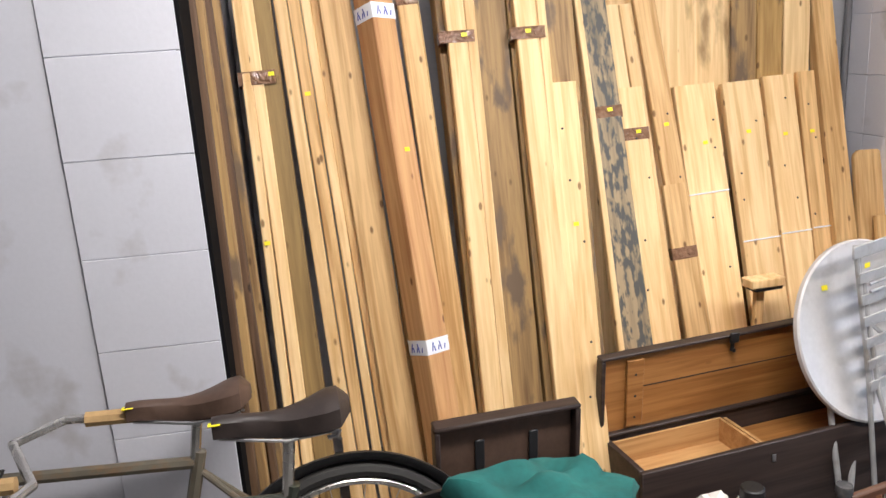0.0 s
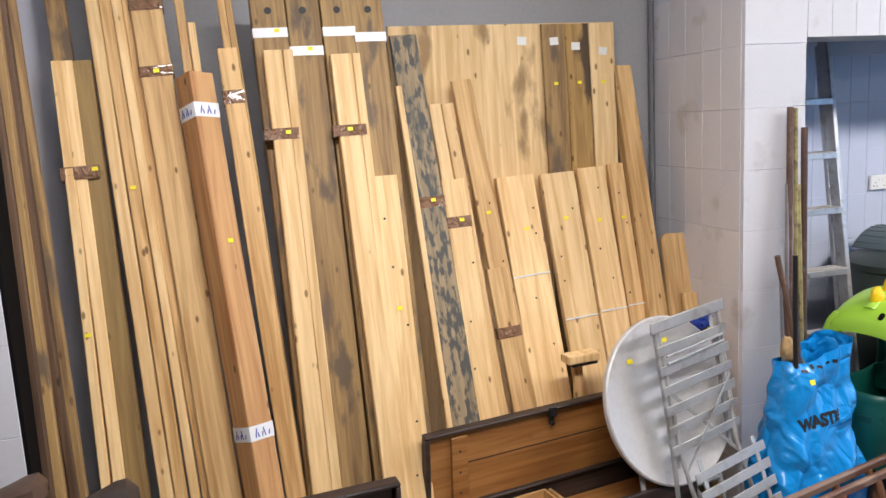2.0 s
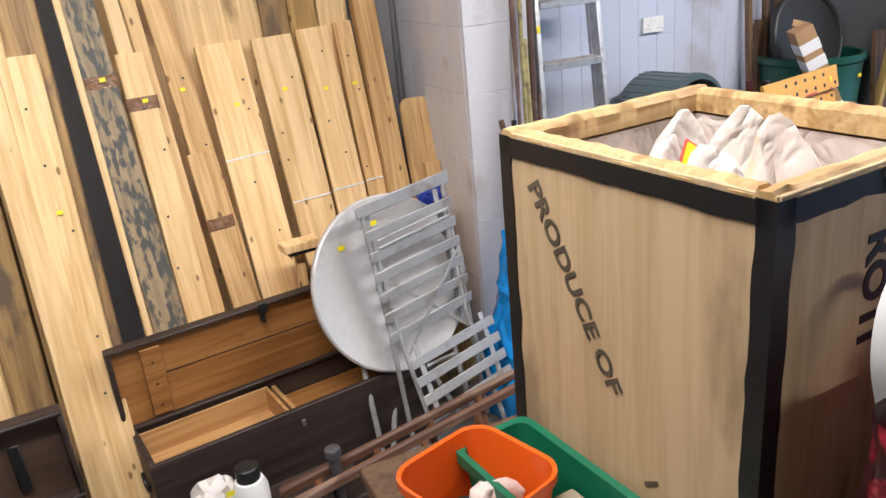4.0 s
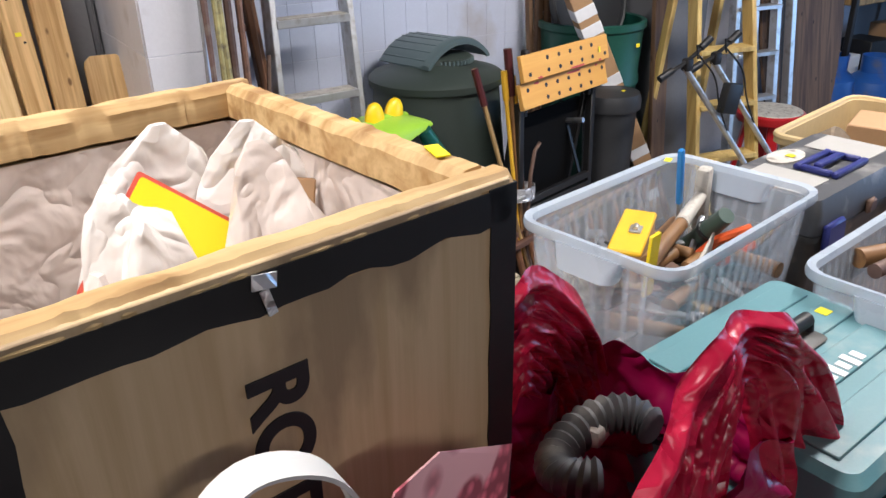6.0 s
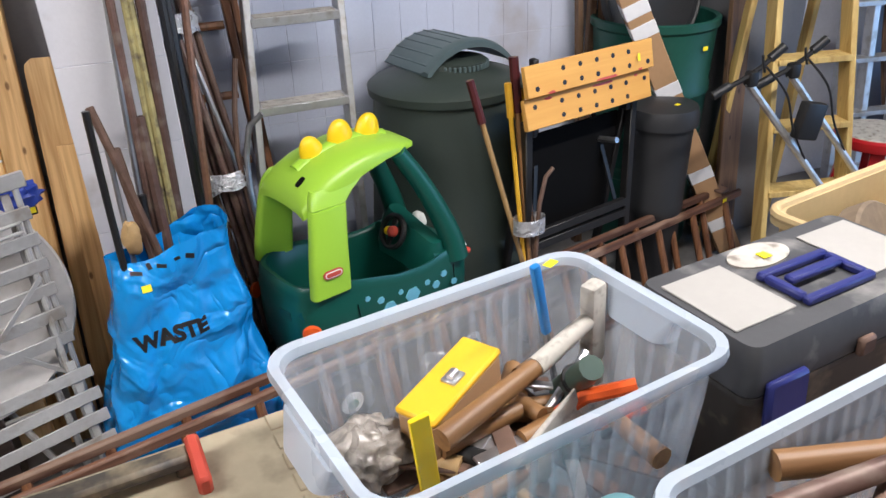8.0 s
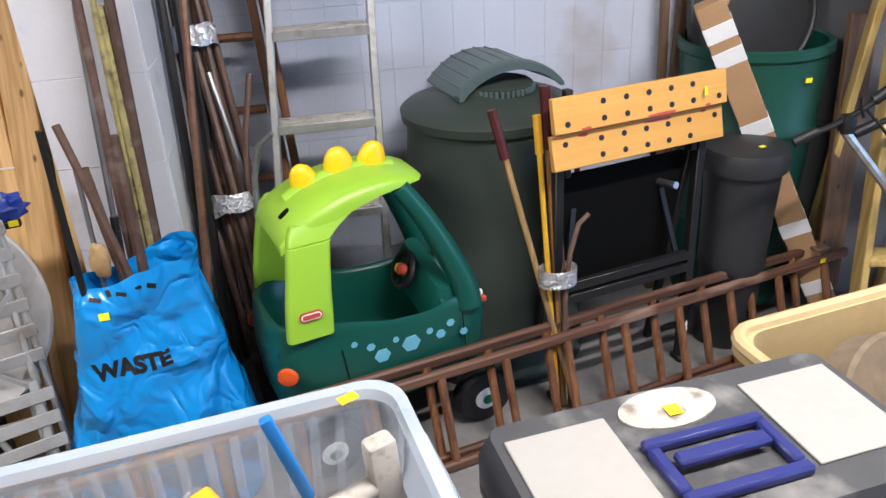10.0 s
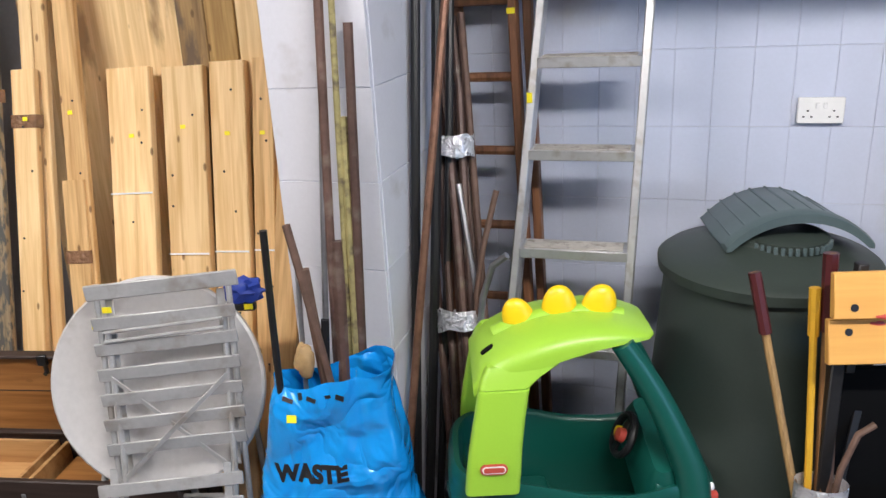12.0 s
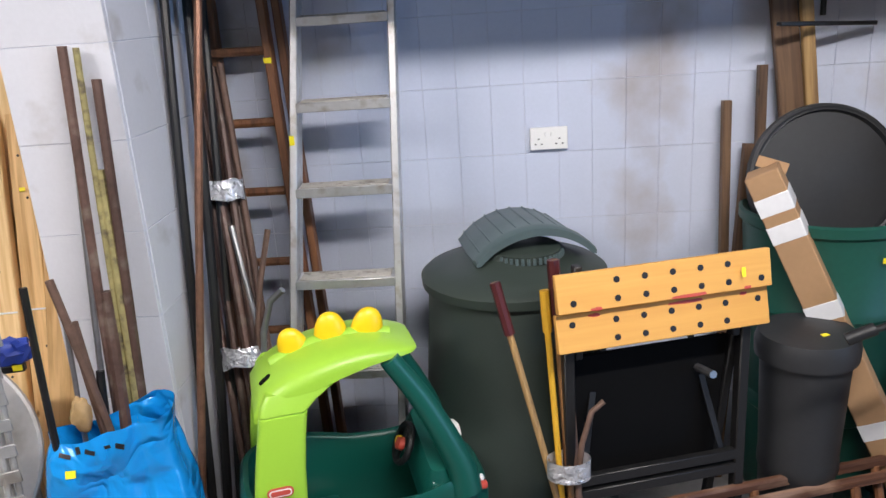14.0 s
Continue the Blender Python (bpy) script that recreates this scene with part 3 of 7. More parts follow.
# x at the foot, x at the top, height of the top, width, thickness, front plane (y at floor, slope), wood, label
PLANKS = [
    ("timber_batten", -2.398, -2.413, 2.05, 0.022, 0.03, -0.375, 0.06, DARK_WOOD, "dark brown batten leaning beside the pier"),
    ("timber_batten", -2.374, -2.400, 2.05, 0.024, 0.03, -0.355, 0.06, OLD_WOOD, "weathered brown batten leaning beside the pier"),
    ("timber_batten", -2.350, -2.386, 1.95, 0.018, 0.03, -0.330, 0.06, DARK_WOOD, "thin dark batten leaning beside the pier"),
    ("timber_batten", -2.330, -2.372, 1.85, 0.020, 0.03, -0.300, 0.06, OLD_WOOD, "weathered brown batten with a pale edge"),
    ("timber_batten", -2.240, -2.375, 2.05, 0.055, 0.03, -0.13, 0.24, OLD_WOOD, "brown pine batten leaning on the wall"),
    ("timber_batten", -2.305, -2.357, 1.712, 0.026, 0.04, -0.212, 0.24, PINE_NEW, "pale pine batten taped in a bundle"),
    ("timber_batten", -2.272, -2.330, 1.712, 0.032, 0.04, -0.21, 0.24, PINE_NEW, "pale pine batten taped in a bundle"),
    ("timber_batten", -2.223, -2.296, 1.712, 0.056, 0.04, -0.20, 0.24, PINE_OLIVE, "olive treated batten taped in a bundle"),
    ("timber_batten", -2.145, -2.265, 2.05, 0.036, 0.04, -0.18, 0.24, PINE_NEW, "pale pine batten in a tall bundle"),
    ("timber_batten", -2.105, -2.230, 2.05, 0.034, 0.04, -0.18, 0.24, PINE, "pine batten in a tall bundle"),
    ("timber_batten", -2.065, -2.200, 2.05, 0.026, 0.04, -0.185, 0.24, PINE_NEW, "pale pine batten in a tall bundle"),
    ("timber_batten", -2.035, -2.174, 2.05, 0.026, 0.04, -0.18, 0.24, PINE, "pine batten in a tall bundle"),
    ("timber_board", -1.985, -2.118, 2.05, 0.088, 0.035, -0.20, 0.24, PINE, "pine board with a tape band near its top"),
    ("timber_batten", -1.937, -2.024, 2.05, 0.028, 0.028, -0.13, 0.24, PINE, "thin pine batten at the back"),
    ("timber_batten", -1.925, -1.986, 1.823, 0.023, 0.028, -0.145, 0.24, PINE_NEW, "thin pale batten at the back"),
    ("timber_post", -1.855, -1.969, 1.662, 0.078, 0.078, -0.295, 0.25, PINE_ORANGE, "square orange pine post with marked white labels"),
    ("timber_batten", -1.800, -1.903, 2.05, 0.022, 0.022, -0.12, 0.24, PINE, "thin pine batten at the back"),
    ("timber_batten", -1.775, -1.880, 2.05, 0.022, 0.022, -0.12, 0.24, PINE, "thin pine batten at the back"),
    ("timber_batten", -1.800, -1.889, 1.742, 0.058, 0.028, -0.15, 0.24, PINE, "pine batten bundle with a tape band"),
    ("timber_post", -1.725, -1.757, 1.930, 0.105, 0.09, -0.16, 0.24, OLD_WOOD, "old brown drilled post with a white band"),
    ("timber_board", -1.745, -1.757, 1.727, 0.056, 0.035, -0.208, 0.24, PINE_NEW, "pale new board strapped to an old post"),
    ("timber_board", -1.700, -1.712, 1.727, 0.030, 0.035, -0.204, 0.24, PINE_NEW, "narrow pale board strapped to an old post"),
    ("timber_post", -1.640, -1.649, 1.930, 0.102, 0.09, -0.16, 0.24, OLD_WOOD, "old olive brown drilled post"),
    ("timber_post", -1.528, -1.542, 1.930, 0.102, 0.09, -0.16, 0.24, OLD_WOOD, "old brown drilled post with a white band"),
    ("timber_board", -1.525, -1.552, 1.710, 0.066, 0.035, -0.208, 0.24, PINE_NEW, "pale new board strapped to an old post"),
    ("timber_board", -1.485, -1.505, 1.710, 0.026, 0.035, -0.204, 0.24, PINE_NEW, "narrow pale board strapped to an old post"),
    ("timber_post", -1.440, -1.442, 1.930, 0.100, 0.09, -0.16, 0.24, OLD_WOOD, "old brown drilled post with a white band"),
    ("timber_board", -1.452, -1.458, 1.331, 0.082, 0.035, -0.20, 0.24, PINE_NEW, "short pale board leaning on an old post"),
    ("timber_board", -1.232, -1.308, 1.782, 0.094, 0.022, -0.10, 0.27, MOSSY, "weathered mossy green-black board"),
    ("timber_batten", -1.298, -1.348, 1.611, 0.020, 0.03, -0.115, 0.27, PINE_NEW, "thin pale batten beside the mossy board"),
    ("timber_board", -1.128, -1.208, 1.548, 0.044, 0.02, -0.03, 0.27, PINE_NEW, "narrow pale board with a tape band"),
    ("timber_board", -1.080, -1.162, 1.548, 0.042, 0.02, -0.03, 0.27, PINE_NEW, "narrow pale board with a tape band"),
    ("timber_board", -1.150, -1.187, 1.291, 0.082, 0.022, -0.06, 0.27, PINE_NEW, "pale board with parcel tape round its top"),
    ("timber_board", -0.968, -1.094, 1.628, 0.074, 0.02, 0.0, 0.26, PINE, "pine board leaning on the plywood"),
    ("timber_board", -0.862, -0.917, 1.278, 0.145, 0.028, 0.06, 0.265, PINE_NEW, "wide pale pine board with nail holes"),
    ("timber_board", -0.690, -0.741, 1.278, 0.135, 0.028, 0.09, 0.25, PINE_NEW, "wide pale pine board with nail holes"),
    ("timber_board", -0.558, -0.602, 1.288, 0.112, 0.028, 0.10, 0.25, PINE_NEW, "grooved pale pine board with nail holes"),
    ("timber_board", -0.470, -0.493, 1.294, 0.066, 0.028, 0.11, 0.25, PINE, "narrow pine board beside the wide ones"),
    ("timber_board", -0.982, -1.055, 0.977, 0.076, 0.02, 0.0, 0.25, PINE, "short pine board with a brown tape band"),
    ("timber_post", -0.420, -0.390, 1.668, 0.080, 0.05, 0.052, 0.30, PINE, "tan pine post leaning in the corner"),
]
PLANKS += [
    ("timber_batten", -2.402, -2.404, 1.98, 0.020, 0.03, -0.310, 0.06, OLD_WOOD, "weathered brown batten close to the pier"),
    ("timber_batten", -2.375, -2.384, 1.88, 0.020, 0.03, -0.270, 0.06, DARK_WOOD, "thin dark batten close to the pier"),
]
stack = "timber leaning in the alcove"
SPIN = {15: 34}
made = []
for i, (nm, xf, xt, zt, w, t, y0, s, mat, lab) in enumerate(PLANKS):
    m, L = lean(xf, y0, xt, y0 + s * zt, zt, 0.0, SPIN.get(i, 0))
    made.append(tagged(mesh_ob(nm, plank_mesh(w, t, L, i * 3.1), mat, None, m, True), lab, "timber", stack))


def tag_sticker(parent, x, y, z, m=None):
    part("sticker", box(0.016, 0.0012, 0.011, 0, (x, y, z)), YELLOW_TAG, parent, "small yellow price sticker", m)


band(made[6], 0.10, 0.045, 1.42, 0.035, TAPE)
band(made[12], 0.092, 0.039, 1.91, 0.03, TAPE)
band(made[12], 0.092, 0.039, 1.71, 0.03, TAPE)
band(made[18], 0.062, 0.032, 1.62, 0.04, TAPE)
for z in (1.585, 0.665):
    band(made[15], 0.078, 0.078, z, 0.04, WHITE_TAPE, "label_band", "white tape label with blue writing")
    for side in (0, 1):
        for k in range(5):
            hk = 0.013 if k % 3 else 0.024
            mk = moved(box(0.003, 0.001, hk), pose(-0.024 + 0.011 * k, -0.0035, z + 0.009, 0, 14 * (-1) ** k))
            if side:
                mk = moved(mk, pose(-0.039, 0.039, 0, 0, 0, -90) @ pose(0, 0.0, 0))
            part("writing", mk, BLUE_INK, made[15], "blue pen scribble")
band(made[19], 0.105, 0.09, 1.82, 0.028, WHITE_TAPE, "paper_band", "white paper band")
band(made[22], 0.102, 0.09, 1.76, 0.028, WHITE_TAPE, "paper_band", "white paper band")
band(made[23], 0.102, 0.09, 1.82, 0.028, WHITE_TAPE, "paper_band", "white paper band")
band(made[26], 0.100, 0.09, 1.80, 0.028, WHITE_TAPE, "paper_band", "white paper band")
for k in (19, 22, 23, 26):
    part("bolt_hole", moved(lathe([(0.011, 0), (0.011, 0.002)], 14), pose(0, -0.0006, 1.905, 90)), BLACK_INK, made[k], "dark drilled hole")
band(made[20], 0.100, 0.04, 1.50, 0.032, TAPE)
band(made[24], 0.100, 0.04, 1.50, 0.032, TAPE)
band(made[28], 0.100, 0.026, 1.25, 0.036, TAPE)
band(made[32], 0.090, 0.026, 1.17, 0.036, TAPE)
band(made[38], 0.084, 0.024, 0.765, 0.036, TAPE)
for k, (sx, sz) in {6: (0.04, 1.44), 9: (0.0, 1.38), 12: (0.0, 1.72), 15: (0.0, 1.22), 19: (0.02, 1.835), 22: (0.01, 1.775), 20: (0.02, 1.515), 24: (0.0, 1.515),
                    27: (0.0, 0.95), 28: (0.01, 1.27), 32: (0.01, 1.19), 33: (0.0, 1.2), 34: (0.01, 1.12), 35: (0.0, 1.14), 36: (0.0, 1.12), 5: (0.0, 0.98), 37: (0.0, 1.12)}.items():
    tag_sticker(made[k], sx, -0.0052, sz)

# Added black sheet: it gives the pier's side its deep shade.
shade_sheet = thing("pier_shade_sheet", "black sheet standing in for the shade on the pier's side", "board", pose(-2.4185, -0.205, 0))
part("panel", box(0.018, 0.42, 2.2, 0.002), BLACK_MATT, shade_sheet)
m, L = lean(-0.895, 0.41, -0.897, 0.41 + 0.045 * 1.825, 1.825)
sheet = solid("plywood_sheet", plank_mesh(0.88, 0.018, L, 50, 0.002), PLY, "stained plywood sheet leaning on the wall", "plywood", m)
for k, (bx, w, mat, lab) in enumerate(((-0.717, 0.092, OLD_WOOD, "grey brown nail-pitted board"), (-0.622, 0.094, PITTED, "yellow nail-pitted board"), (-0.523, 0.095, PLY, "stained pale board"))):
    m, L = lean(bx + 0.01, 0.388, bx, 0.388 + 0.045 * 1.82, 1.82)
    brd = solid("timber_board", plank_mesh(w, 0.012, L, 60 + k), mat, lab + " in front of the plywood", "timber", m, stack)
    tag_sticker(brd, 0.0, -0.004, 1.60)
    part("paper_note", moved(box(0.034, 0.001, 0.028), pose(0.0 if k != 1 else -0.01, -0.004, 1.745 - 0.02 * k, 0, 6 * k - 4)), PAPER, brd, "small white paper note")
part("paper_note", moved(box(0.036, 0.001, 0.03), pose(0.06, -0.004, 1.75, 0, 4)), PAPER, sheet, "small white paper note")
for k, w in ((33, 0.074), (34, 0.145), (35, 0.135), (36, 0.112), (37, 0.066), (27, 0.088), (32, 0.082)):
    rr = random.Random(200 + k)
    for z in (0.42, 0.66, 0.88, 1.06, 1.22):
        part("nail_hole", moved(lathe([(0.0038, 0), (0.0030, 0.0012)], 8), pose(rr.uniform(-0.36, 0.36) * w, -0.0034, z + rr.uniform(-0.06, 0.05), 90)), BLACK_INK, made[k], "dark nail hole")
for k, w, z in ((34, 0.145, 0.955), (35, 0.135, 0.775), (36, 0.112, 0.785), (37, 0.066, 0.79)):
    part("strapping", moved(box(w, 0.0012, 0.005), pose(0, -0.0045, z, 0, -1)), WHITE_TAPE, made[k], "thin white strapping")
m, L = lean(-0.318, 0.11, -0.288, 0.354, 1.016)
rings = [rrect(0.112, 0.02, 0.003, z, 0, 0.01, 2) for z in (0, L * 0.5, L - 0.03)] + [rrect(0.104, 0.02, 0.003, L - 0.014, 0, 0.01, 2), rrect(0.07, 0.02, 0.003, L, 0, 0.01, 2)]
solid("timber_board", loft(rings), PINE, "short pine plank with a rounded top", "timber", m, stack)
m, L = lean(-0.285, 0.08, -0.28, 0.26, 0.80)
solid("timber_board", plank_mesh(0.06, 0.02, L, 71), PINE, "short pine offcut in the corner", "timber", m, stack)

# ---- the alcove: chest, case, bicycles, garden table and chair ----


def sticker(parent, at, spin=(0, 0, 0), w=0.022, h=0.015):
    part("sticker", moved(box(w, 0.0012, h), pose(*at, *spin)), YELLOW_TAG, parent, "small yellow price sticker")


def wooden_chest():
    W, D, H = 0.86, 0.235, 0.300
    c = thing("wooden_chest", "long dark wooden chest standing open with a fitted tray", "chest", pose(-0.985, -0.130, 0, 0, 0, 9.3))
    t = 0.018
    part("front_panel", box(W, t, H, 0.003, (0, -D / 2 + t / 2, 0)), CHEST_DARK, c)
    part("back_panel", box(W, t, H, 0.003, (0, D / 2 - t / 2, 0)), CHEST_DARK, c)
    for sx in (-1, 1):
        part("end_panel", box(t, D - 2 * t, H, 0.002, (sx * (W / 2 - t / 2), 0, 0)), CHEST_DARK, c)
        part("carrying_handle", tube(arc((sx * (W / 2 + 0.004), 0, 0.20), 0.035, 180, 360, 8, "yz"), 0.006), DARK_METAL, c, "black iron ring handle")
    part("bottom_board", box(W - 2 * t, D - 2 * t, 0.012, 0, (0, 0, 0.004)), CHEST_IN, c)
    tray = part("tray", box(0.40, D - 2 * t - 0.01, 0.008, 0.001, (-0.225, 0, 0.205)), CHEST_TRAY, c, "pale wooden lift-out tray")
    for sy in (-1, 1):
        part("tray_side", box(0.40, 0.009, 0.075, 0.001, (-0.225, sy * (D / 2 - t - 0.011), 0.213)), CHEST_TRAY, tray)
    for x in (-0.42, -0.03):
        part("tray_end", box(0.010, D - 2 * t - 0.032, 0.075, 0.001, (x, 0, 0.213)), CHEST_TRAY, tray)
    part("divider", box(0.012, D - 2 * t - 0.004, 0.20, 0.001, (-0.005, 0, 0.08)), CHEST_TRAY, c)
    part("shallow_shelf", box(0.40, D - 2 * t - 0.01, 0.008, 0.001, (0.215, 0, 0.225)), CHEST_IN, c)
    lid = part("lid", box(W + 0.01, 0.016, 0.245, 0.002, (0, 0.008, 0.008)), CHEST_IN, c, "raised plank lid with varnished inside", pose(0, D / 2 - 0.012, H + 0.004, 4))
    for z, h in ((0.0, 0.010), (0.252, 0.010)):
        part("lid_edge", box(W + 0.03, 0.034, h, 0.003, (0, 0.000, z)), CHEST_DARK, lid)
    for sx in (-1, 1):
        part("lid_edge", box(0.014, 0.034, 0.242, 0.003, (sx * (W / 2 + 0.008), 0.0, 0.010)), CHEST_DARK, lid)
        part("lid_batten", box(0.055, 0.012, 0.215, 0.002, (sx * 0.33, -0.0065, 0.022)), CHEST_IN, lid)
        for z in (0.05, 0.12, 0.19):
            part("screw", moved(lathe([(0.004, 0), (0.003, 0.0015)], 10), pose(sx * 0.33, -0.0125, z, 90)), DARK_METAL, lid)
    part("plank_groove", box(0.60, 0.002, 0.003, 0, (0, -0.0006, 0.14)), CHEST_DARK, lid)
    part("lock_plate", box(0.03, 0.012, 0.035, 0.003, (0.0, -0.018, 0.235)), DARK_METAL, lid, "black iron lock plate")
    part("hasp", merge(box(0.014, 0.006, 0.03, 0.002, (0, -0.012, 0.205)), moved(lathe([(0.006, 0), (0.006, 0.008)], 10), pose(0, -0.014, 0.21, 90))), DARK_METAL, lid)
    part("key_plate", box(0.012, 0.004, 0.022, 0.001, (0.0, -D / 2 - 0.002, H - 0.06)), STEEL, c, "small steel key plate")
    for x in (-0.28, 0.28):
        part("hinge", moved(lathe([(0.006, -0.03), (0.006, 0.03)], 10), pose(x, D / 2 - 0.008, H + 0.003, 0, 90)), DARK_METAL, c)


wooden_chest()


def leather_case():
    c = thing("suitcase", "small dark brown wooden case standing open with straps in its lid", "suitcase", pose(-1.755, -0.255, 0, 0, 0, 6) @ Matrix.Diagonal((1, 1, 1.08, 1)))
    for sx in (-1, 1):
        part("side_panel", box(0.014, 0.20, 0.225, 0.002, (sx * 0.19, -0.115, 0)), CHEST_DARK, c)
    for y in (-0.222, -0.008):
        part("long_panel", box(0.366, 0.014, 0.225, 0.002, (0, y, 0)), CHEST_DARK, c)
    part("bottom_board", box(0.366, 0.20, 0.01, 0, (0, -0.115, 0.003)), CHEST_DARK, c)
    lid = part("lid", box(0.37, 0.012, 0.25, 0.002, (0, 0.006, 0)), LEATHER, c, "scuffed brown lid lining", pose(0, 0, 0.23, 6))
    for a in ((0.40, 0.012, 0.0), (0.40, 0.012, 0.243)):
        part("lid_rim", box(a[0], 0.045, a[1], 0.004, (0, -0.010, a[2])), CHEST_DARK, lid)
    for sx in (-1, 1):
        part("lid_rim", box(0.014, 0.045, 0.229, 0.004, (sx * 0.193, -0.010, 0.013)), CHEST_DARK, lid)
        part("strap", box(0.026, 0.008, 0.13, 0.003, (sx * 0.075, -0.006, 0.06)), BLACK_PLASTIC, lid, "black leather strap")


leather_case()


def bicycle(m, frame_mat, seat_mat, seat_label, high):
    """An old roadster that points along -x, its rear axle above the origin."""
    R = 0.285
    b = thing("bicycle", "old roadster bicycle with a worn leather saddle", "bicycle", m, "old bicycles")
    for x in (0, -0.94):
        w = part("wheel", tube(arc((x, 0, R), R - 0.016, 0, 360, 40), 0.017, 8), RUBBER, b, "black rubber tyre")
        part("rim", tube(arc((x, 0, R), R - 0.042, 0, 360, 40), 0.011, 6), CHROME, w)
        part("hub", moved(lathe([(0.016, -0.04), (0.016, 0.04)], 12), pose(x, 0, R, 90)), CHROME, w)
        sp = [tube([(x, 0.02 * (-1) ** k, R), (x + (R - 0.05) * math.cos(k * math.pi / 9), 0, R + (R - 0.05) * math.sin(k * math.pi / 9))], 0.0013, 4) for k in range(18)]
        part("spokes", merge(*sp), STEEL, w)
    st, bb, ht, hb = (-0.30, 0, 0.66 + high * 0.2), (-0.40, 0, 0.27), (-0.79, 0, 0.70), (-0.82, 0, 0.56)
    for nm, p, r in (("seat_tube", (st, bb), 0.014), ("down_tube", (bb, hb), 0.014), ("top_tube", ((-0.315, 0, 0.63), (-0.795, 0, 0.665)), 0.014), ("head_tube", (ht, hb), 0.017)):
        part(nm, tube(p, r), frame_mat, b)
    for sy in (-0.05, 0.05):
        part("chain_stay", tube([bb, (0, sy, R)], 0.008), frame_mat, b)
        part("seat_stay", tube([(-0.315, 0, 0.62), (0, sy, R)], 0.007), frame_mat, b)
        part("fork_blade", tube([hb, (-0.86, sy, 0.45), (-0.94, sy, R)], 0.010), frame_mat, b)
    part("mudguard", tube(arc((0, 0, R), R + 0.014, 20, 170, 22), 0.026, 8, flat=0.35), BLACK_PLASTIC, b)
    part("seat_post", tube([(-0.315, 0, 0.62), (-0.295, 0, 0.765 + high)], 0.011), CHROME, b)
    rings = []
    for k in range(13):
        u = k / 12
        x = -0.14 + 0.25 * u
        end = math.sqrt(max(0.02, 1 - (max(0, u - 0.8) / 0.2) ** 2))
        hw = (0.018 + 0.060 * max(0, (u - 0.35) / 0.65) ** 1.4) * end
        z = 0.79 + high + 0.009 * math.cos(u * 6.0) + 0.012 * u
        rings.append([(x - 0.29, hw * math.cos(a), z + (0.012 + 0.016 * u) * end * math.sin(a) - (0.022 * (math.cos(a) ** 2) if math.sin(a) < 0.2 else 0)) for a in [2 * math.pi * j / 14 for j in range(14)]])
    s = part("saddle", loft(rings), seat_mat, b, seat_label)
    for sy in (-0.03, 0.03):
        part("saddle_spring", tube([(-0.215 + 0.012 * math.cos(k * 1.3), sy + 0.012 * math.sin(k * 1.3), 0.745 + high + k * 0.0032) for k in range(22)], 0.003, 5), STEEL, s)
        part("saddle_rail", tube([(-0.42, sy * 0.2, 0.77 + high), (-0.3, sy, 0.758 + high), (-0.21, sy, 0.765 + high)], 0.0035, 6), STEEL, s)
    sticker(s, (-0.425, -0.006, 0.805 + high), (90, 0, 0))
    part("stem", tube([(-0.79, 0, 0.69), (-0.785, 0, 0.745)], 0.011), CHROME, b)
    bars = part("handlebar", tube([(-0.60, -0.22, 0.745), (-0.74, -0.225, 0.755), (-0.82, -0.16, 0.75), (-0.745, 0, 0.745), (-0.82, 0.16, 0.75), (-0.74, 0.225, 0.755), (-0.60, 0.22, 0.745)], 0.010), CHROME, b)
    for sy in (-1, 1):
        part("grip", tube([(-0.58, sy * 0.219, 0.745), (-0.70, sy * 0.223, 0.75)], 0.016), CORK, bars, "tan handlebar grip")
    part("brake_cable", tube([(-0.72, -0.2, 0.745), (-0.66, -0.12, 0.73), (-0.66, -0.05, 0.70), (-0.70, 0, 0.64)], 0.003, 5), BLACK_PLASTIC, b)


bicycle(pose(-1.97, -0.70, 0, 2, 0, 4), FRAME_DARK, LEATHER_DARK, "dark worn leather saddle", 0.012)
bicycle(pose(-2.17, -0.55, 0, -2, 0, 4), OLD_PAINT, LEATHER, "brown worn leather saddle", -0.028)


def round_table():
    c = (-0.60, -0.095, 0.545)
    t = thing("garden_table", "folded round grey metal table leaning on the planks", "table", pose(*c) @ pose(0, 0, 0, -17, 0, 14))
    R = 0.275
    part("tabletop", moved(lathe([(R - 0.01, 0.0), (R, 0.004), (R, 0.018), (R - 0.006, 0.022), (R - 0.012, 0.020), (0.001, 0.018)], 56, True, False), pose(0, 0, 0, 90)), TABLE_GREY, t)
    for sx in (-1, 1):
        part("leg", tube([(sx * 0.13, 0.012, 0.15), (sx * 0.17, 0.02, -0.28), (sx * 0.18, 0.03, -0.515)], 0.009), GALV, t)
        part("leg", tube([(-sx * 0.10, 0.035, 0.15), (sx * 0.14, 0.04, -0.515)], 0.009), GALV, t)
    part("stretcher", tube([(-0.17, 0.022, -0.30), (0.17, 0.022, -0.30)], 0.007), GALV, t)
    sticker(t, (-0.145, -0.024, 0.145))


round_table()


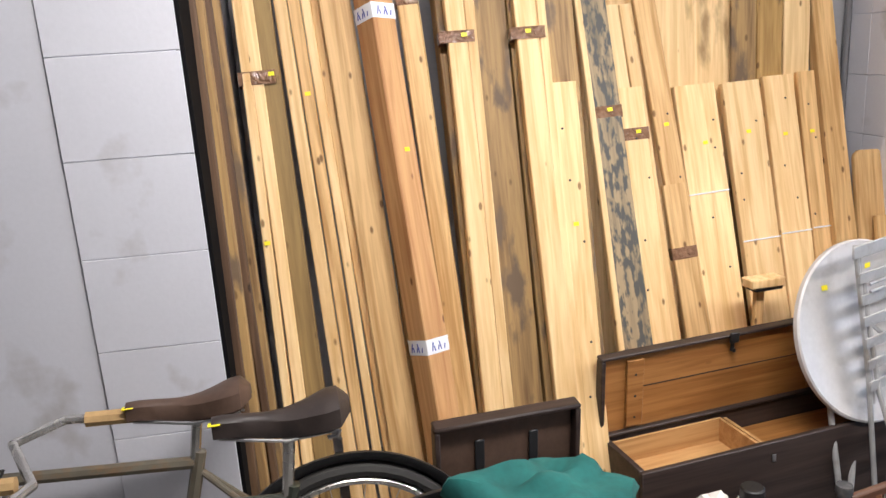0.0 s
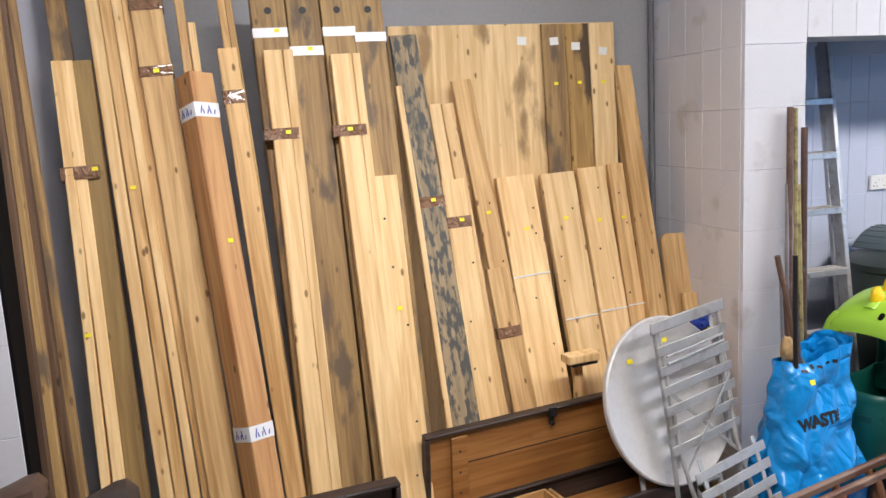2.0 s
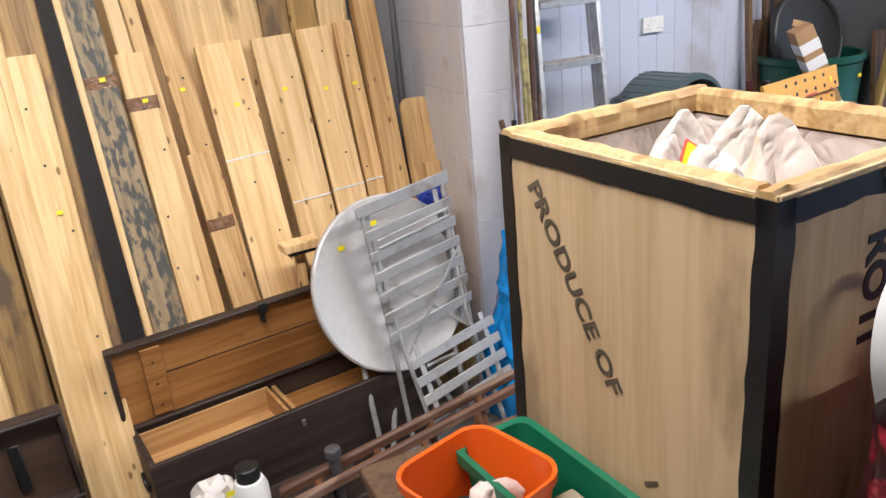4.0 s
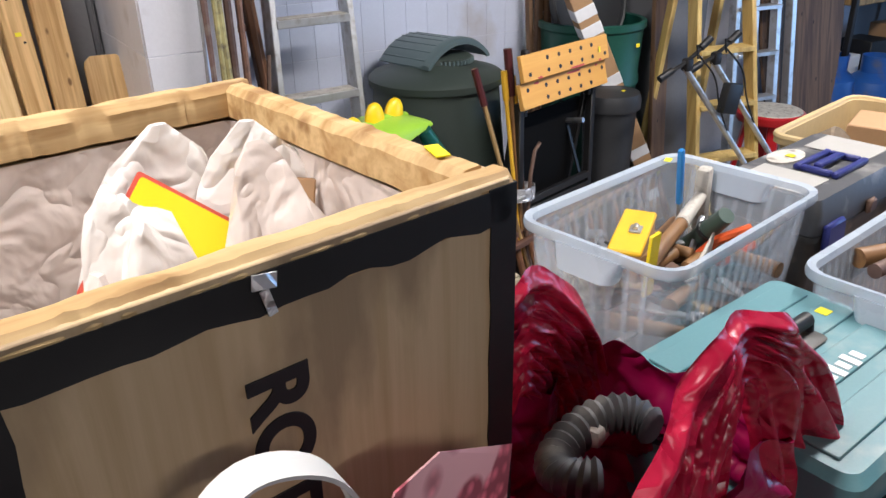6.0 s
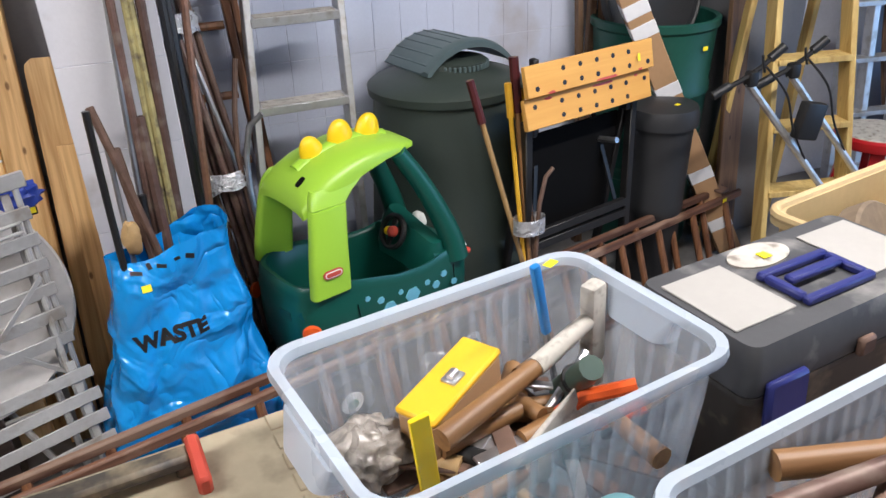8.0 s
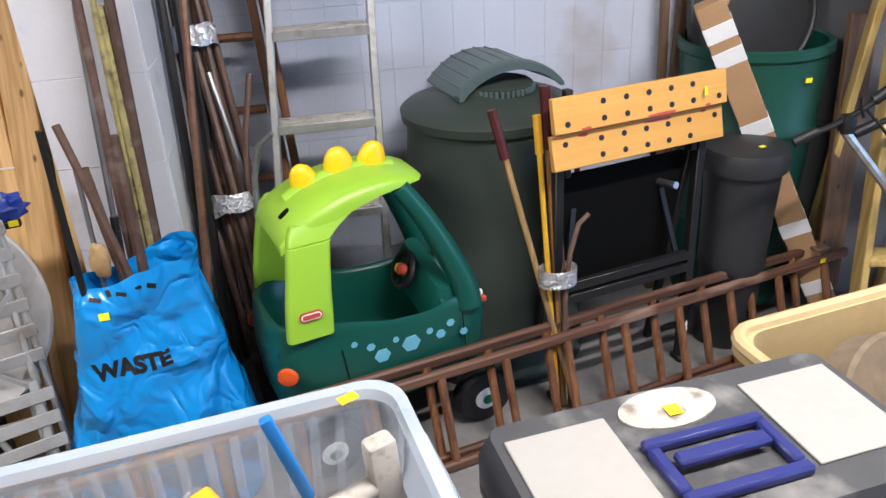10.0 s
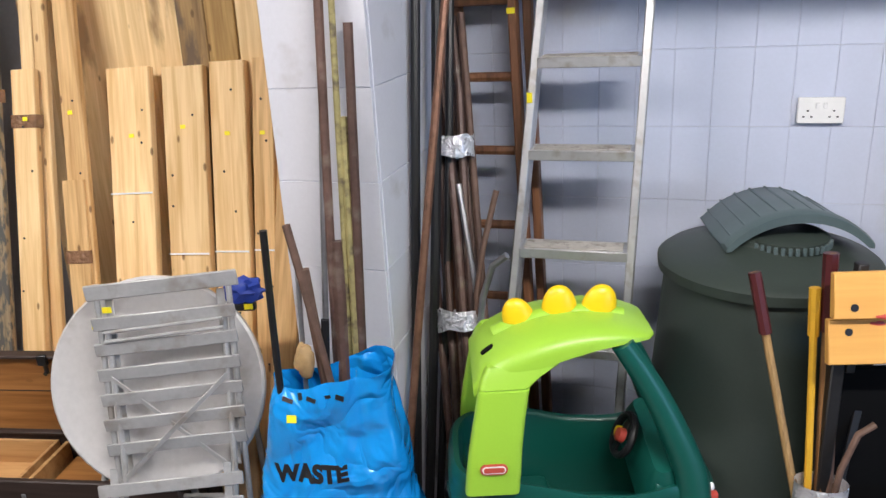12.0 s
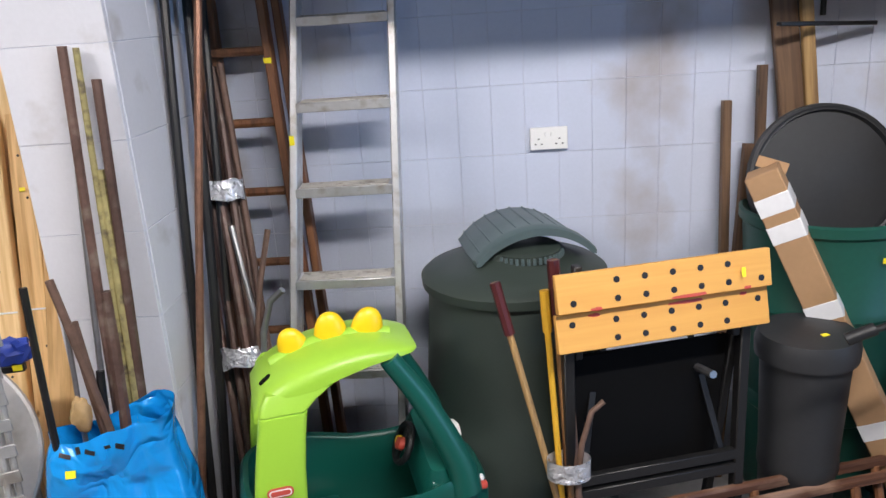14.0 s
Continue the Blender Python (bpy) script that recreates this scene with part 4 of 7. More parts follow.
def folding_chair():
    ch = thing("folding_chair", "folded grey slatted metal garden chair leaning on the round table", "chair", pose(-0.505, -0.195, 0.0, 0, 0, 18))
    W = 0.335

    def P(x, z, off=0.0):
        return (x, (z - 0.30) * 0.19 + off, z)
    for sx in (-1, 1):
        part("back_post", tube([P(sx * W / 2 * 0.94, 0.03, 0.02), P(sx * W / 2 * 0.94, 0.45), P(sx * W / 2 * 0.94, 0.83)], 0.0075), GALV, ch)
        part("front_leg", tube([P(sx * W / 2 * 0.80, 0.02, -0.10), P(sx * W / 2 * 0.80, 0.40, -0.012), P(sx * W / 2 * 0.84, 0.745, 0.0)], 0.0075), GALV, ch)
        part("slat_rail", bar(P(sx * W / 2 * 0.80, 0.36, 0.012), P(sx * W / 2 * 0.80, 0.80, 0.012), 0.02, 0.004), GALV, ch)
    part("top_rail", bar(P(-W / 2 - 0.015, 0.812, -0.008), P(W / 2 + 0.015, 0.832, -0.008), 0.008, 0.040, 0.003), GALV, ch)
    for k in range(6):
        z = 0.428 + 0.062 * k
        part("slat", bar(P(-W / 2 - 0.004, z, -0.012), P(W / 2 + 0.004, z + 0.018, -0.012), 0.006, 0.033, 0.002), GALV, ch)
    for k, z in enumerate((0.70, 0.722)):
        part("cross_rod", tube([P(-W / 2 * 0.85, z, -0.022), P(W / 2 * 0.85, z + 0.02, -0.022)], 0.0045), GALV, ch)
    for sx in (-1, 1):
        part("cross_brace", bar(P(-sx * W / 2 * 0.86, 0.35, -0.018 - 0.006 * sx), P(sx * W / 2 * 0.86, 0.61, -0.018 - 0.006 * sx), 0.003, 0.012, 0.001), GALV, ch)
    for k in range(4):
        z = 0.215 + 0.052 * k
        y = -0.075 - 0.022 * (3 - k)
        part("seat_slat", bar((-W / 2 - 0.005, y, z), (W / 2 + 0.005, y, z + 0.018), 0.006, 0.031, 0.002, (0, 0.3, 1)), GALV, ch)
    for sx in (-1, 1):
        part("seat_rail", bar((sx * W / 2 * 0.80, -0.14, 0.20), (sx * W / 2 * 0.80, -0.055, 0.42), 0.018, 0.005, 0.001), GALV, ch)
    sticker(ch, (-0.132, P(0, 0.78)[1] - 0.014, 0.765))


folding_chair()
st = thing("clamp", "blue wrapped bar clamp hanging over an offcut", "clamp", pose(-0.395, 0.02, 0.735, 0, 0, 14))
part("wrap", blob(0.105, 0.05, 0.07, (0, 0, 0.03), 0.5, 3, 4, 5), BLUE_STRAP, st, "crumpled blue plastic wrap")
part("jaw", box(0.10, 0.02, 0.02, 0.003, (-0.02, -0.01, -0.018)), DARK_METAL, st)
part("bar", bar((-0.03, 0.004, -0.03), (-0.03, 0.06, -0.73), 0.016, 0.006), STEEL, st)
sticker(st, (0.015, -0.022, -0.012), (0, 0, 0))
off = thing("timber_offcut", "short pine offcuts propped level above the chest", "timber", pose(-0.83, 0.075, 0.0, 0, 0, 6))
part("block", moved(box(0.12, 0.06, 0.028, 0.003), pose(0, 0, 0.66)), PINE_NEW, off)
part("prop", box(0.03, 0.02, 0.648, 0.002, (0.0, 0.02, 0.0)), PINE, off)
part("clip", box(0.10, 0.05, 0.012, 0.003, (0.005, 0.0, 0.648)), BLACK_PLASTIC, off)

# ---- the bay: rubble bag, pipes, ladders ----


def crumpled(w, d, h, seed, neck=1.0, lean_x=0.0, fold=0.03, n=44, levels=22, top_wave=0.03, belly=1.0, open_top=True):
    """A plastic bag: a tall soft-sided tube with vertical folds, creases and a ragged mouth."""
    rings = []
    for k in range(levels):
        u = k / (levels - 1)
        wid = (0.86 + 0.14 * math.sin(math.pi * min(1, u * 1.4 + 0.15)) * belly) * (1 + (neck - 1) * u * u)
        ring = []
        for i in range(n):
            a = 2 * math.pi * i / n
            ca, sa = math.cos(a), math.sin(a)
            x = w / 2 * wid * math.copysign(abs(ca) ** 0.6, ca)
            y = d / 2 * wid * math.copysign(abs(sa) ** 0.75, sa) * (1 - 0.45 * u * u * (1 if open_top else 0))
            q = Vector((x * 9 + seed, y * 9, u * 2.2))
            f = fold * (abs(noise.noise(q)) * 1.6 - 0.4) + fold * 0.6 * noise.noise(Vector((x * 24, y * 24 + seed, u * 5)))
            f += fold * 0.9 * max(0, 0.25 - abs(noise.noise(Vector((x * 7 + u * 3, y * 7 - u * 2, seed + u * 1.5))))) * 2.2
            z = h * u + (top_wave * noise.noise(Vector((x * 9, seed, y * 3))) * u)
            ring.append((x + ca * f + lean_x * u, y + sa * f, z))
        rings.append(ring)
    return loft(rings, True, False)


bag = thing("rubble_bag", "bright blue plastic waste bag full of rods and offcuts", "bag", pose(-0.105, -0.155, 0.0, 0, 0, 9))
bm = crumpled(0.45, 0.25, 0.655, 3.0, 0.70, 0.02, 0.020, 120, 50, 0.05)
for v in bm.verts:
    k = max(0.0, v.co.z / 0.655 - 0.7) / 0.3
    v.co.z += k * k * (0.16 * v.co.x + 0.012 * max(0.0, v.co.x / 0.12) ** 3)
    v.co.y -= 0.028 * abs(noise.noise(Vector((v.co.x * 5 - v.co.z * 6, 3.3, v.co.z * 2 + v.co.x * 3)))) * (1 if v.co.y < 0 else -1)
face = BVHTree.FromBMesh(bm)


def on_bag(mesh):
    """Lays flat print on the front of the bag."""
    for v in mesh.verts:
        hit = face.ray_cast(Vector((v.co.x, -1.0, v.co.z)), Vector((0, 1, 0)))[0]
        if hit is not None:
            v.co.y += hit.y - 0.0015
    return mesh


part("sack", bm, BLUE_BAG, bag, smooth=2)
part("printing", on_bag(moved(words("WASTE", 0.052, 0.0006, 0.0028), pose(-0.030, 0, 0.445, 90, 0, 0) @ pose(0, 0, 0, 0, 0, 4))), BLACK_INK, bag, "black printed word")
for k, (fx, fw, fh) in enumerate(((-0.075, 0.026, 0.008), (-0.042, 0.010, 0.014), (-0.018, 0.022, 0.009), (0.022, 0.014, 0.007), (0.048, 0.020, 0.012))):
    part("faded_printing", on_bag(moved(box(fw, 0.001, fh), pose(fx, 0, 0.622 + 0.12 * fx + 0.004 * (k % 2), 0, 14 * (-1) ** k))), BLACK_INK, bag, "illegible folded printing")
part("sticker", on_bag(moved(box(0.022, 0.0012, 0.015), pose(-0.062, -0.002, 0.575))), YELLOW_TAG, bag, "small yellow price sticker")


def rod(points, r, mat, label, parent_group="pipes and rods", cat="pipe", seg=8, name="pipe"):
    return solid(name, tube(points, r, seg), mat, label, cat, None, parent_group)


RODS = [((-0.118, -0.11, 0.02), (-0.085, -0.03, 1.466), 0.0105, BROWN_PIPE, "brown steel pipe standing in the waste bag"),
        ((-0.095, -0.10, 0.02), (-0.062, -0.025, 1.485), 0.007, BRASS_PIPE, "thin yellowish rod standing in the waste bag"),
        ((-0.065, -0.11, 0.02), (-0.035, -0.03, 1.414), 0.0105, BROWN_PIPE, "brown steel pipe standing in the waste bag"),
        ((-0.075, -0.125, 0.02), (-0.050, -0.035, 1.18), 0.011, BRASS_PIPE, "paint-spattered pipe standing in the waste bag"),
        ((-0.140, -0.13, 0.02), (-0.100, -0.04, 1.205), 0.008, STEEL, "grey steel rod standing in the waste bag"),
        ((-0.100, -0.145, 0.02), (-0.092, -0.055, 0.962), 0.014, BROWN_PIPE, "short brown pipe standing in the waste bag"),
        ((-0.186, -0.215, 0.35), (-0.184, -0.19, 1.01), 0.0095, DARK_METAL, "dark square rod hooked over the bag's lip"),
        ((-0.070, -0.12, 0.30), (-0.190, -0.10, 0.985), 0.009, RUST, "rusty rod leaning out of the waste bag"),
        ((-0.085, -0.13, 0.30), (-0.163, -0.10, 0.91), 0.012, RUST, "rusty tube leaning out of the waste bag"),
        ((-0.125, -0.18, 0.02), (-0.118, -0.09, 0.76), 0.011, DARK_METAL, "short dark bar in the waste bag"),
        ((-0.165, -0.17, 0.02), (-0.172, -0.10, 0.90), 0.006, STEEL, "thin steel bar in the waste bag"),
        ((-0.005, -0.06, 0.02), (0.115, 0.30, 1.62), 0.011, COPPER, "long copper pipe leaning by the pier"),
        ((0.045, -0.03, 0.0), (0.075, 0.40, 1.62), 0.012, BROWN_PIPE, "long brown pipe in a taped bundle"),
        ((0.065, -0.05, 0.0), (0.095, 0.38, 1.66), 0.010, BROWN_PIPE, "long brown pipe in a taped bundle"),
        ((0.085, -0.03, 0.0), (0.120, 0.40, 1.60), 0.012, BROWN_PIPE, "long brown pipe in a taped bundle"),
        ((0.110, -0.05, 0.0), (0.137, 0.36, 1.56), 0.010, RUST, "rusty pipe in a taped bundle"),
        ((0.125, -0.03, 0.0), (0.160, 0.28, 1.40), 0.011, BROWN_PIPE, "brown pipe in a taped bundle"),
        ((0.140, -0.05, 0.0), (0.175, 0.26, 1.36), 0.010, RUST, "rusty pipe in a taped bundle"),
        ((0.055, -0.065, 0.0), (0.110, 0.27, 1.30), 0.009, BROWN_PIPE, "brown pipe in a taped bundle"),
        ((0.100, -0.075, 0.0), (0.120, 0.19, 1.05), 0.012, BROWN_PIPE, "short brown pipe in a taped bundle"),
        ((0.150, -0.035, 0.0), (0.140, 0.15, 0.98), 0.009, STEEL, "grey steel pipe in a taped bundle"),
        ((0.060, -0.02, 0.0), (0.098, 0.30, 1.48), 0.011, RUST, "rusty pipe in a taped bundle"),
        ((0.075, -0.06, 0.0), (0.140, 0.30, 1.44), 0.010, BROWN_PIPE, "brown pipe in a taped bundle"),
        ((0.118, -0.07, 0.0), (0.152, 0.20, 1.22), 0.011, BROWN_PIPE, "short brown pipe in a taped bundle"),
        ((0.130, -0.02, 0.0), (0.105, 0.28, 1.34), 0.012, BROWN_PIPE, "brown pipe in a taped bundle"),
        ((0.020, 0.10, 0.0), (0.035, 0.42, 1.66), 0.013, DARK_METAL, "dark steel rod in the corner of the bay"),
        ((0.035, 0.16, 0.0), (0.06, 0.50, 1.66), 0.011, DARK_METAL, "dark steel rod in the corner of the bay"),
        ((0.018, 0.02, 0.0), (0.030, 0.30, 1.66), 0.013, DARK_METAL, "dark steel tube beside the pier")]


def bundle_line(z):
    """The middle of the taped bundle at height z."""
    return Vector((0.158 - 0.074 * z - 0.022 * z * z, 0.07 + 0.22 * z + 0.085 * z * z, z))


def into_bundle(p):
    p = Vector(p)
    return bundle_line(p.z) + Vector(((p.x - 0.075 - 0.045 * p.z) * 1.3, (p.y + 0.04 - 0.225 * p.z) * 0.5, 0))


for i, (a, b, r, mat, lab) in enumerate(RODS):
    if "bundle" in lab:
        a, b = into_bundle(a), into_bundle(b)
    rr = random.Random(i * 7 + 3)
    a, b = Vector(a), Vector(b)
    bend = Vector((rr.uniform(-0.010, 0.010), rr.uniform(-0.006, 0.006), 0))
    b = b + Vector((rr.uniform(-0.008, 0.008), 0, rr.uniform(-0.03, 0.03)))
    rod([a.lerp(b, q / 6) + bend * math.sin(math.pi * q / 6) for q in range(7)], r * rr.uniform(0.85, 1.1), mat, lab)
rod([(0.20, 0.06, 0.0), (0.165, 0.20, 0.60), (0.172, 0.22, 0.70), (0.195, 0.24, 0.78), (0.235, 0.23, 0.815)], 0.009, STEEL, "bent grey steel pipe in a taped bundle")
rod([(0.19, 0.08, 0.0), (0.15, 0.24, 0.70), (0.165, 0.27, 0.82), (0.195, 0.31, 0.96)], 0.008, RUST, "bent rusty rod in a taped bundle")
for z, yy, x in ((0.625, bundle_line(0.625).y, bundle_line(0.625).x), (1.05, bundle_line(1.05).y, bundle_line(1.05).x)):
    solid("tape_binding", moved(loft([[(x0 * 0.064 + 0.011 * noise.noise(Vector((i * 0.7, k, z))), y0 * 0.045 + 0.010 * noise.noise(Vector((i * 0.8, k, z + 7))), zz + 0.012 * noise.noise(Vector((i * 0.35, k * 0.4, z + 3)))) for i, (x0, y0) in enumerate([(math.cos(2 * math.pi * q / 26), math.sin(2 * math.pi * q / 26)) for q in range(26)])] for k, zz in enumerate((-0.028, -0.01, 0.01, 0.028))], False, False), pose(x, yy, z, -18, -6)),
          FOIL, "crinkled silver tape round the pipe bundle", "tape", None, "pipes and rods")
glove = solid("offcut_block", blob(0.045, 0.04, 0.085, (-0.165, -0.13, 0.668), 0.3, 3, 8, 4), CORK, "tan rag stuffed in the mouth of the waste bag", "rag")


def step_ladder_alu():
    l = thing("step_ladder", "dull aluminium step ladder leaning folded on the bay wall", "ladder")

    def Y(z):
        return 0.215 + 0.195 * z

    def XL(z):
        return 0.175 + 0.079 * z

    def XR(z):
        return 0.503 + 0.036 * z
    for f in (XL, XR):
        part("stile", bar((f(0.0), Y(0), 0.0), (f(1.80), Y(1.80), 1.80), 0.022, 0.055, 0.003, (0, 1, 0)), ALU, l)
        part("rear_leg", bar((f(0.02) + 0.003, Y(0) + 0.06, 0.0), (f(1.70), Y(1.72) + 0.035, 1.72), 0.018, 0.022, 0.002, (0, 1, 0)), ALU, l)
    for z in (0.27, 0.53, 0.785, 1.035, 1.262, 1.485):
        tr = part("tread", bar((XL(z) + 0.008, Y(z) + 0.008, z), (XR(z) - 0.008, Y(z) + 0.008, z), 0.085, 0.026, 0.002, (0, 0, 1)), ALU, l)
        part("tread_grip", bar((XL(z) + 0.02, Y(z) + 0.004, z + 0.0145), (XR(z) - 0.02, Y(z) + 0.004, z + 0.0145), 0.06, 0.003, 0.001), CEMENT, tr)
    sticker(l, (XL(1.165) - 0.002, Y(1.165) - 0.03, 1.165), w=0.014, h=0.026)


step_ladder_alu()


def wood_ladder_upright():
    l = thing("wooden_ladder", "brown wooden ladder standing in the corner of the bay", "ladder")
    for dy in (0.0, 0.05):
        for x0, x1 in ((-0.0, 0.0), (0.245, 0.185)):
            part("stile", bar((x0 + 0.03 + dy * 0.6, 0.42 + dy, 0.0), (x1 + dy * 0.6, 0.575 + dy, 1.68), 0.024, 0.045, 0.004, (0, 1, 0)), LADDER_WOOD_Z, l)
    for z in (0.18, 0.39, 0.597, 0.808, 1.018, 1.216, 1.414, 1.60):
        y = 0.42 + 0.092 * z
        part("rung", tube([(0.02, y + 0.005, z), (0.235 - 0.03 * z, y + 0.005, z)], 0.013), LADDER_WOOD_Z, l)
    sticker(l, (0.198, 0.525, 1.38))


wood_ladder_upright()


def wood_ladder_floor():
    l = thing("extension_ladder", "long brown wooden extension ladder lying tilted on the floor", "ladder", pose(0.43, -0.307, 0.0, 0, 0, 13.8))
    L0, L1 = -1.62, 1.62
    # two flights lean back side by side: foot rail on the floor, top rail behind it
    for a, b, (y0, z0), (y1, z1) in ((L0, L1, (0.0, 0.016), (0.085, 0.252)), (L0 + 0.07, L1 - 0.1, (0.034, 0.017), (0.122, 0.272))):
        for y, z in ((y0, z0), (y1, z1)):
            part("rail", bar((a, y, z), (b, y, z), 0.022, 0.030, 0.006), LADDER_WOOD, l)
        n = 17
        for k in range(n):
            x = a + 0.1 + (b - a - 0.2) * k / (n - 1)
            part("rung", tube([(x, y0 + 0.004, z0 + 0.008), (x, y1 - 0.004, z1 - 0.008)], 0.0125), LADDER_WOOD_Z, l)
    part("bracket", box(0.05, 0.07, 0.012, 0.003, (1.50, 0.105, 0.288)), RUST, l, "rusty steel guide bracket")
    sticker(l, (1.50, 0.067, 0.250))


wood_ladder_floor()

# ---- the toy car ----


def between(table, x):
    """Straight-line reading of a table of pairs."""
    if x <= table[0][0]:
        return table[0][1]
    for (x0, z0), (x1, z1) in zip(table, table[1:]):
        if x <= x1:
            return z0 + (z1 - z0) * (x - x0) / (x1 - x0)
    return table[-1][1]


def toy_car():
    c = thing("toy_car", "green ride-on toy dinosaur car with yellow roof spikes", "toy car", pose(0.412, 0.005, 0.0, 0, 0, 17) @ Matrix.Diagonal((1.04, 1.0, 0.957, 1)))
    n = 64
    CX, A, B = 0.026, 0.293, 0.172
    belt = ((-0.27, 0.474), (-0.13, 0.474), (-0.06, 0.458), (0.0, 0.438), (0.06, 0.426), (0.13, 0.426), (0.20, 0.440), (0.27, 0.426), (0.32, 0.398))

    def ring(k, z=None, drop=0.0):
        out = []
        for i in range(n):
            a = 2 * math.pi * i / n
            ca, sa = math.cos(a), math.sin(a)
            x = CX + A * k * math.copysign(abs(ca) ** 0.55, ca)
            y = B * (k if k > 0.9 else k * 0.97) * math.copysign(abs(sa) ** 0.48, sa)
            out.append((x, y, between(belt, x) - drop if z is None else z))
        return out
    body = part("body", loft([ring(0.84, 0.165), ring(0.94, 0.185), ring(0.985, 0.24), ring(1.0, 0.32), ring(1.0, None, 0.055), ring(0.985, None, 0.046), ring(0.985, None, 0.030), ring(0.975, None, 0.010), ring(0.95, None, 0.0), ring(0.91, None, 0.002), ring(0.885, None, 0.014), ring(0.87, 0.30), ring(0.85, 0.20)]), COUPE_GREEN, c, "dark green plastic body")
    hood = []
    for k in range(9):
        u = k / 8
        x = 0.165 + 0.135 * u
        hw = 0.152 * (1 - 0.16 * u ** 3)
        z = 0.462 - 0.05 * u ** 2
        hood.append([(x, hw * math.cos(a), z - 0.035 * (1 - math.sin(a)) ** 1.5) for a in [math.pi * j / 16 for j in range(17)]] + [(x, -hw * 0.9, 0.34), (x, hw * 0.9, 0.34)])
    part("bonnet", loft(hood), COUPE_GREEN, c)
    part("dashboard", moved(loft([rrect(0.27, 0.08, 0.03, 0), rrect(0.26, 0.07, 0.03, 0.10), rrect(0.23, 0.04, 0.018, 0.135)]), pose(0.185, 0, 0.365, 0, -14, 90)), COUPE_GREEN, c)
    part("seat", merge(box(0.17, 0.26, 0.10, 0.02, (-0.11, 0, 0.18), 2), moved(box(0.04, 0.26, 0.22, 0.02, seg=2), pose(-0.20, 0, 0.20, 0, -10))), COUPE_GREEN, c)
    # roof: one lime arch, with the pillars running into it
    prof = ((-0.205, 0.712, 0.672, 0.118), (-0.185, 0.742, 0.690, 0.126), (-0.155, 0.770, 0.704, 0.129), (-0.115, 0.792, 0.720, 0.129), (-0.065, 0.808, 0.738, 0.126), (-0.01, 0.818, 0.754, 0.121), (0.045, 0.818, 0.768, 0.116), (0.09, 0.811, 0.774, 0.110), (0.13, 0.800, 0.775, 0.100), (0.155, 0.790, 0.774, 0.088), (0.168, 0.783, 0.776, 0.070))
    roof = []
    for x, zc, ze, hw in prof:
        up = [(x, hw * math.copysign(abs(math.cos(a)) ** 0.8, math.cos(a)), ze + (zc - ze) * math.sin(a) ** 0.62) for a in [math.pi * j / 22 for j in range(23)]]
        lo = [(x, -hw * 0.90 * math.cos(a), ze - 0.004 + (zc - ze) * 0.42 * math.sin(a)) for a in [math.pi * j / 12 for j in range(13)]]
        roof.append(up + lo)
    rf = part("roof", loft(roof), LIME, c, "lime green plastic roof")
    tops = tuple((p[0], p[1]) for p in prof)
    for k, (x, s) in enumerate(((-0.098, 0.92), (-0.014, 1.0), (0.067, 1.0))):
        part("roof_spike", moved(lathe([(0.038 * s * math.cos(a) ** 0.9, 0.064 * s * math.sin(a)) for a in [math.pi / 2 * q / 8 for q in range(8)]] + [(0.001, 0.064 * s)], 20), pose(x, 0, between(tops, x) - 0.006, 0, -14 + 13 * k) @ Matrix.Diagonal((1, 0.6, 1, 1))), HORN_YELLOW, rf, "yellow egg-shaped spike")
    part("spike_base", tube([(x, 0, between(tops, x) - 0.014) for x in (-0.15, -0.11, -0.065, -0.01, 0.045, 0.09, 0.115)], 0.024, 12), LIME, rf)
    # Flat black patch paints the shaded inside of the grab slot.
    part("grab_slot", moved(loft([rrect(0.032, 0.018, 0.007, 0.0), rrect(0.032, 0.018, 0.007, 0.003)]), pose(-0.171, -0.055, 0.752, 0, -38)), BLACK_MATT, rf, "flat black patch for the shade in the grab slot")
    for sy in (-1, 1):
        rows = []
        for z, xa, xb, y, t in ((0.455, -0.232, -0.120, 0.160, 0.036), (0.50, -0.228, -0.116, 0.157, 0.036), (0.56, -0.220, -0.112, 0.152, 0.035), (0.63, -0.208, -0.104, 0.144, 0.034), (0.694, -0.196, -0.093, 0.132, 0.034), (0.697, -0.193, -0.096, 0.130, 0.030), (0.700, -0.195, -0.092, 0.131, 0.034), (0.722, -0.188, -0.066, 0.122, 0.034), (0.742, -0.176, -0.030, 0.112, 0.030)):
            rows.append([(p[0], p[1], z) for p in rrect(xb - xa, t, 0.013, 0, (xa + xb) / 2, sy * (y - 0.004), 4)])
        p1 = part("pillar", loft(rows), LIME, c, "lime green roof pillar")
        ap = curve([(0.098, sy * 0.098, 0.772), (0.155, sy * 0.112, 0.672), (0.200, sy * 0.126, 0.570), (0.235, sy * 0.138, 0.470), (0.245, sy * 0.146, 0.400)], 4)
        part("windscreen_pillar", tube(ap, 0.024, 12, 0.038), COUPE_GREEN, c, "dark green windscreen pillar")
        if sy < 0:
            at = pose(-0.172, -0.1715, 0.522, 88, 0, 0)
            bd = part("badge", moved(loft([rrect(0.056, 0.025, 0.012, 0, k=6), rrect(0.056, 0.025, 0.012, 0.004, k=6)]), at), RED_PLASTIC, p1, "red and white oval badge")
            part("badge_ring", moved(loft([rrect(0.048, 0.018, 0.0085, 0, k=6), rrect(0.048, 0.018, 0.0085, 0.0052, k=6)]), at), PAPER, bd)
            part("badge_bar", moved(loft([rrect(0.042, 0.012, 0.005, 0, k=6), rrect(0.042, 0.012, 0.005, 0.0062, k=6)]), at), RED_PLASTIC, bd)
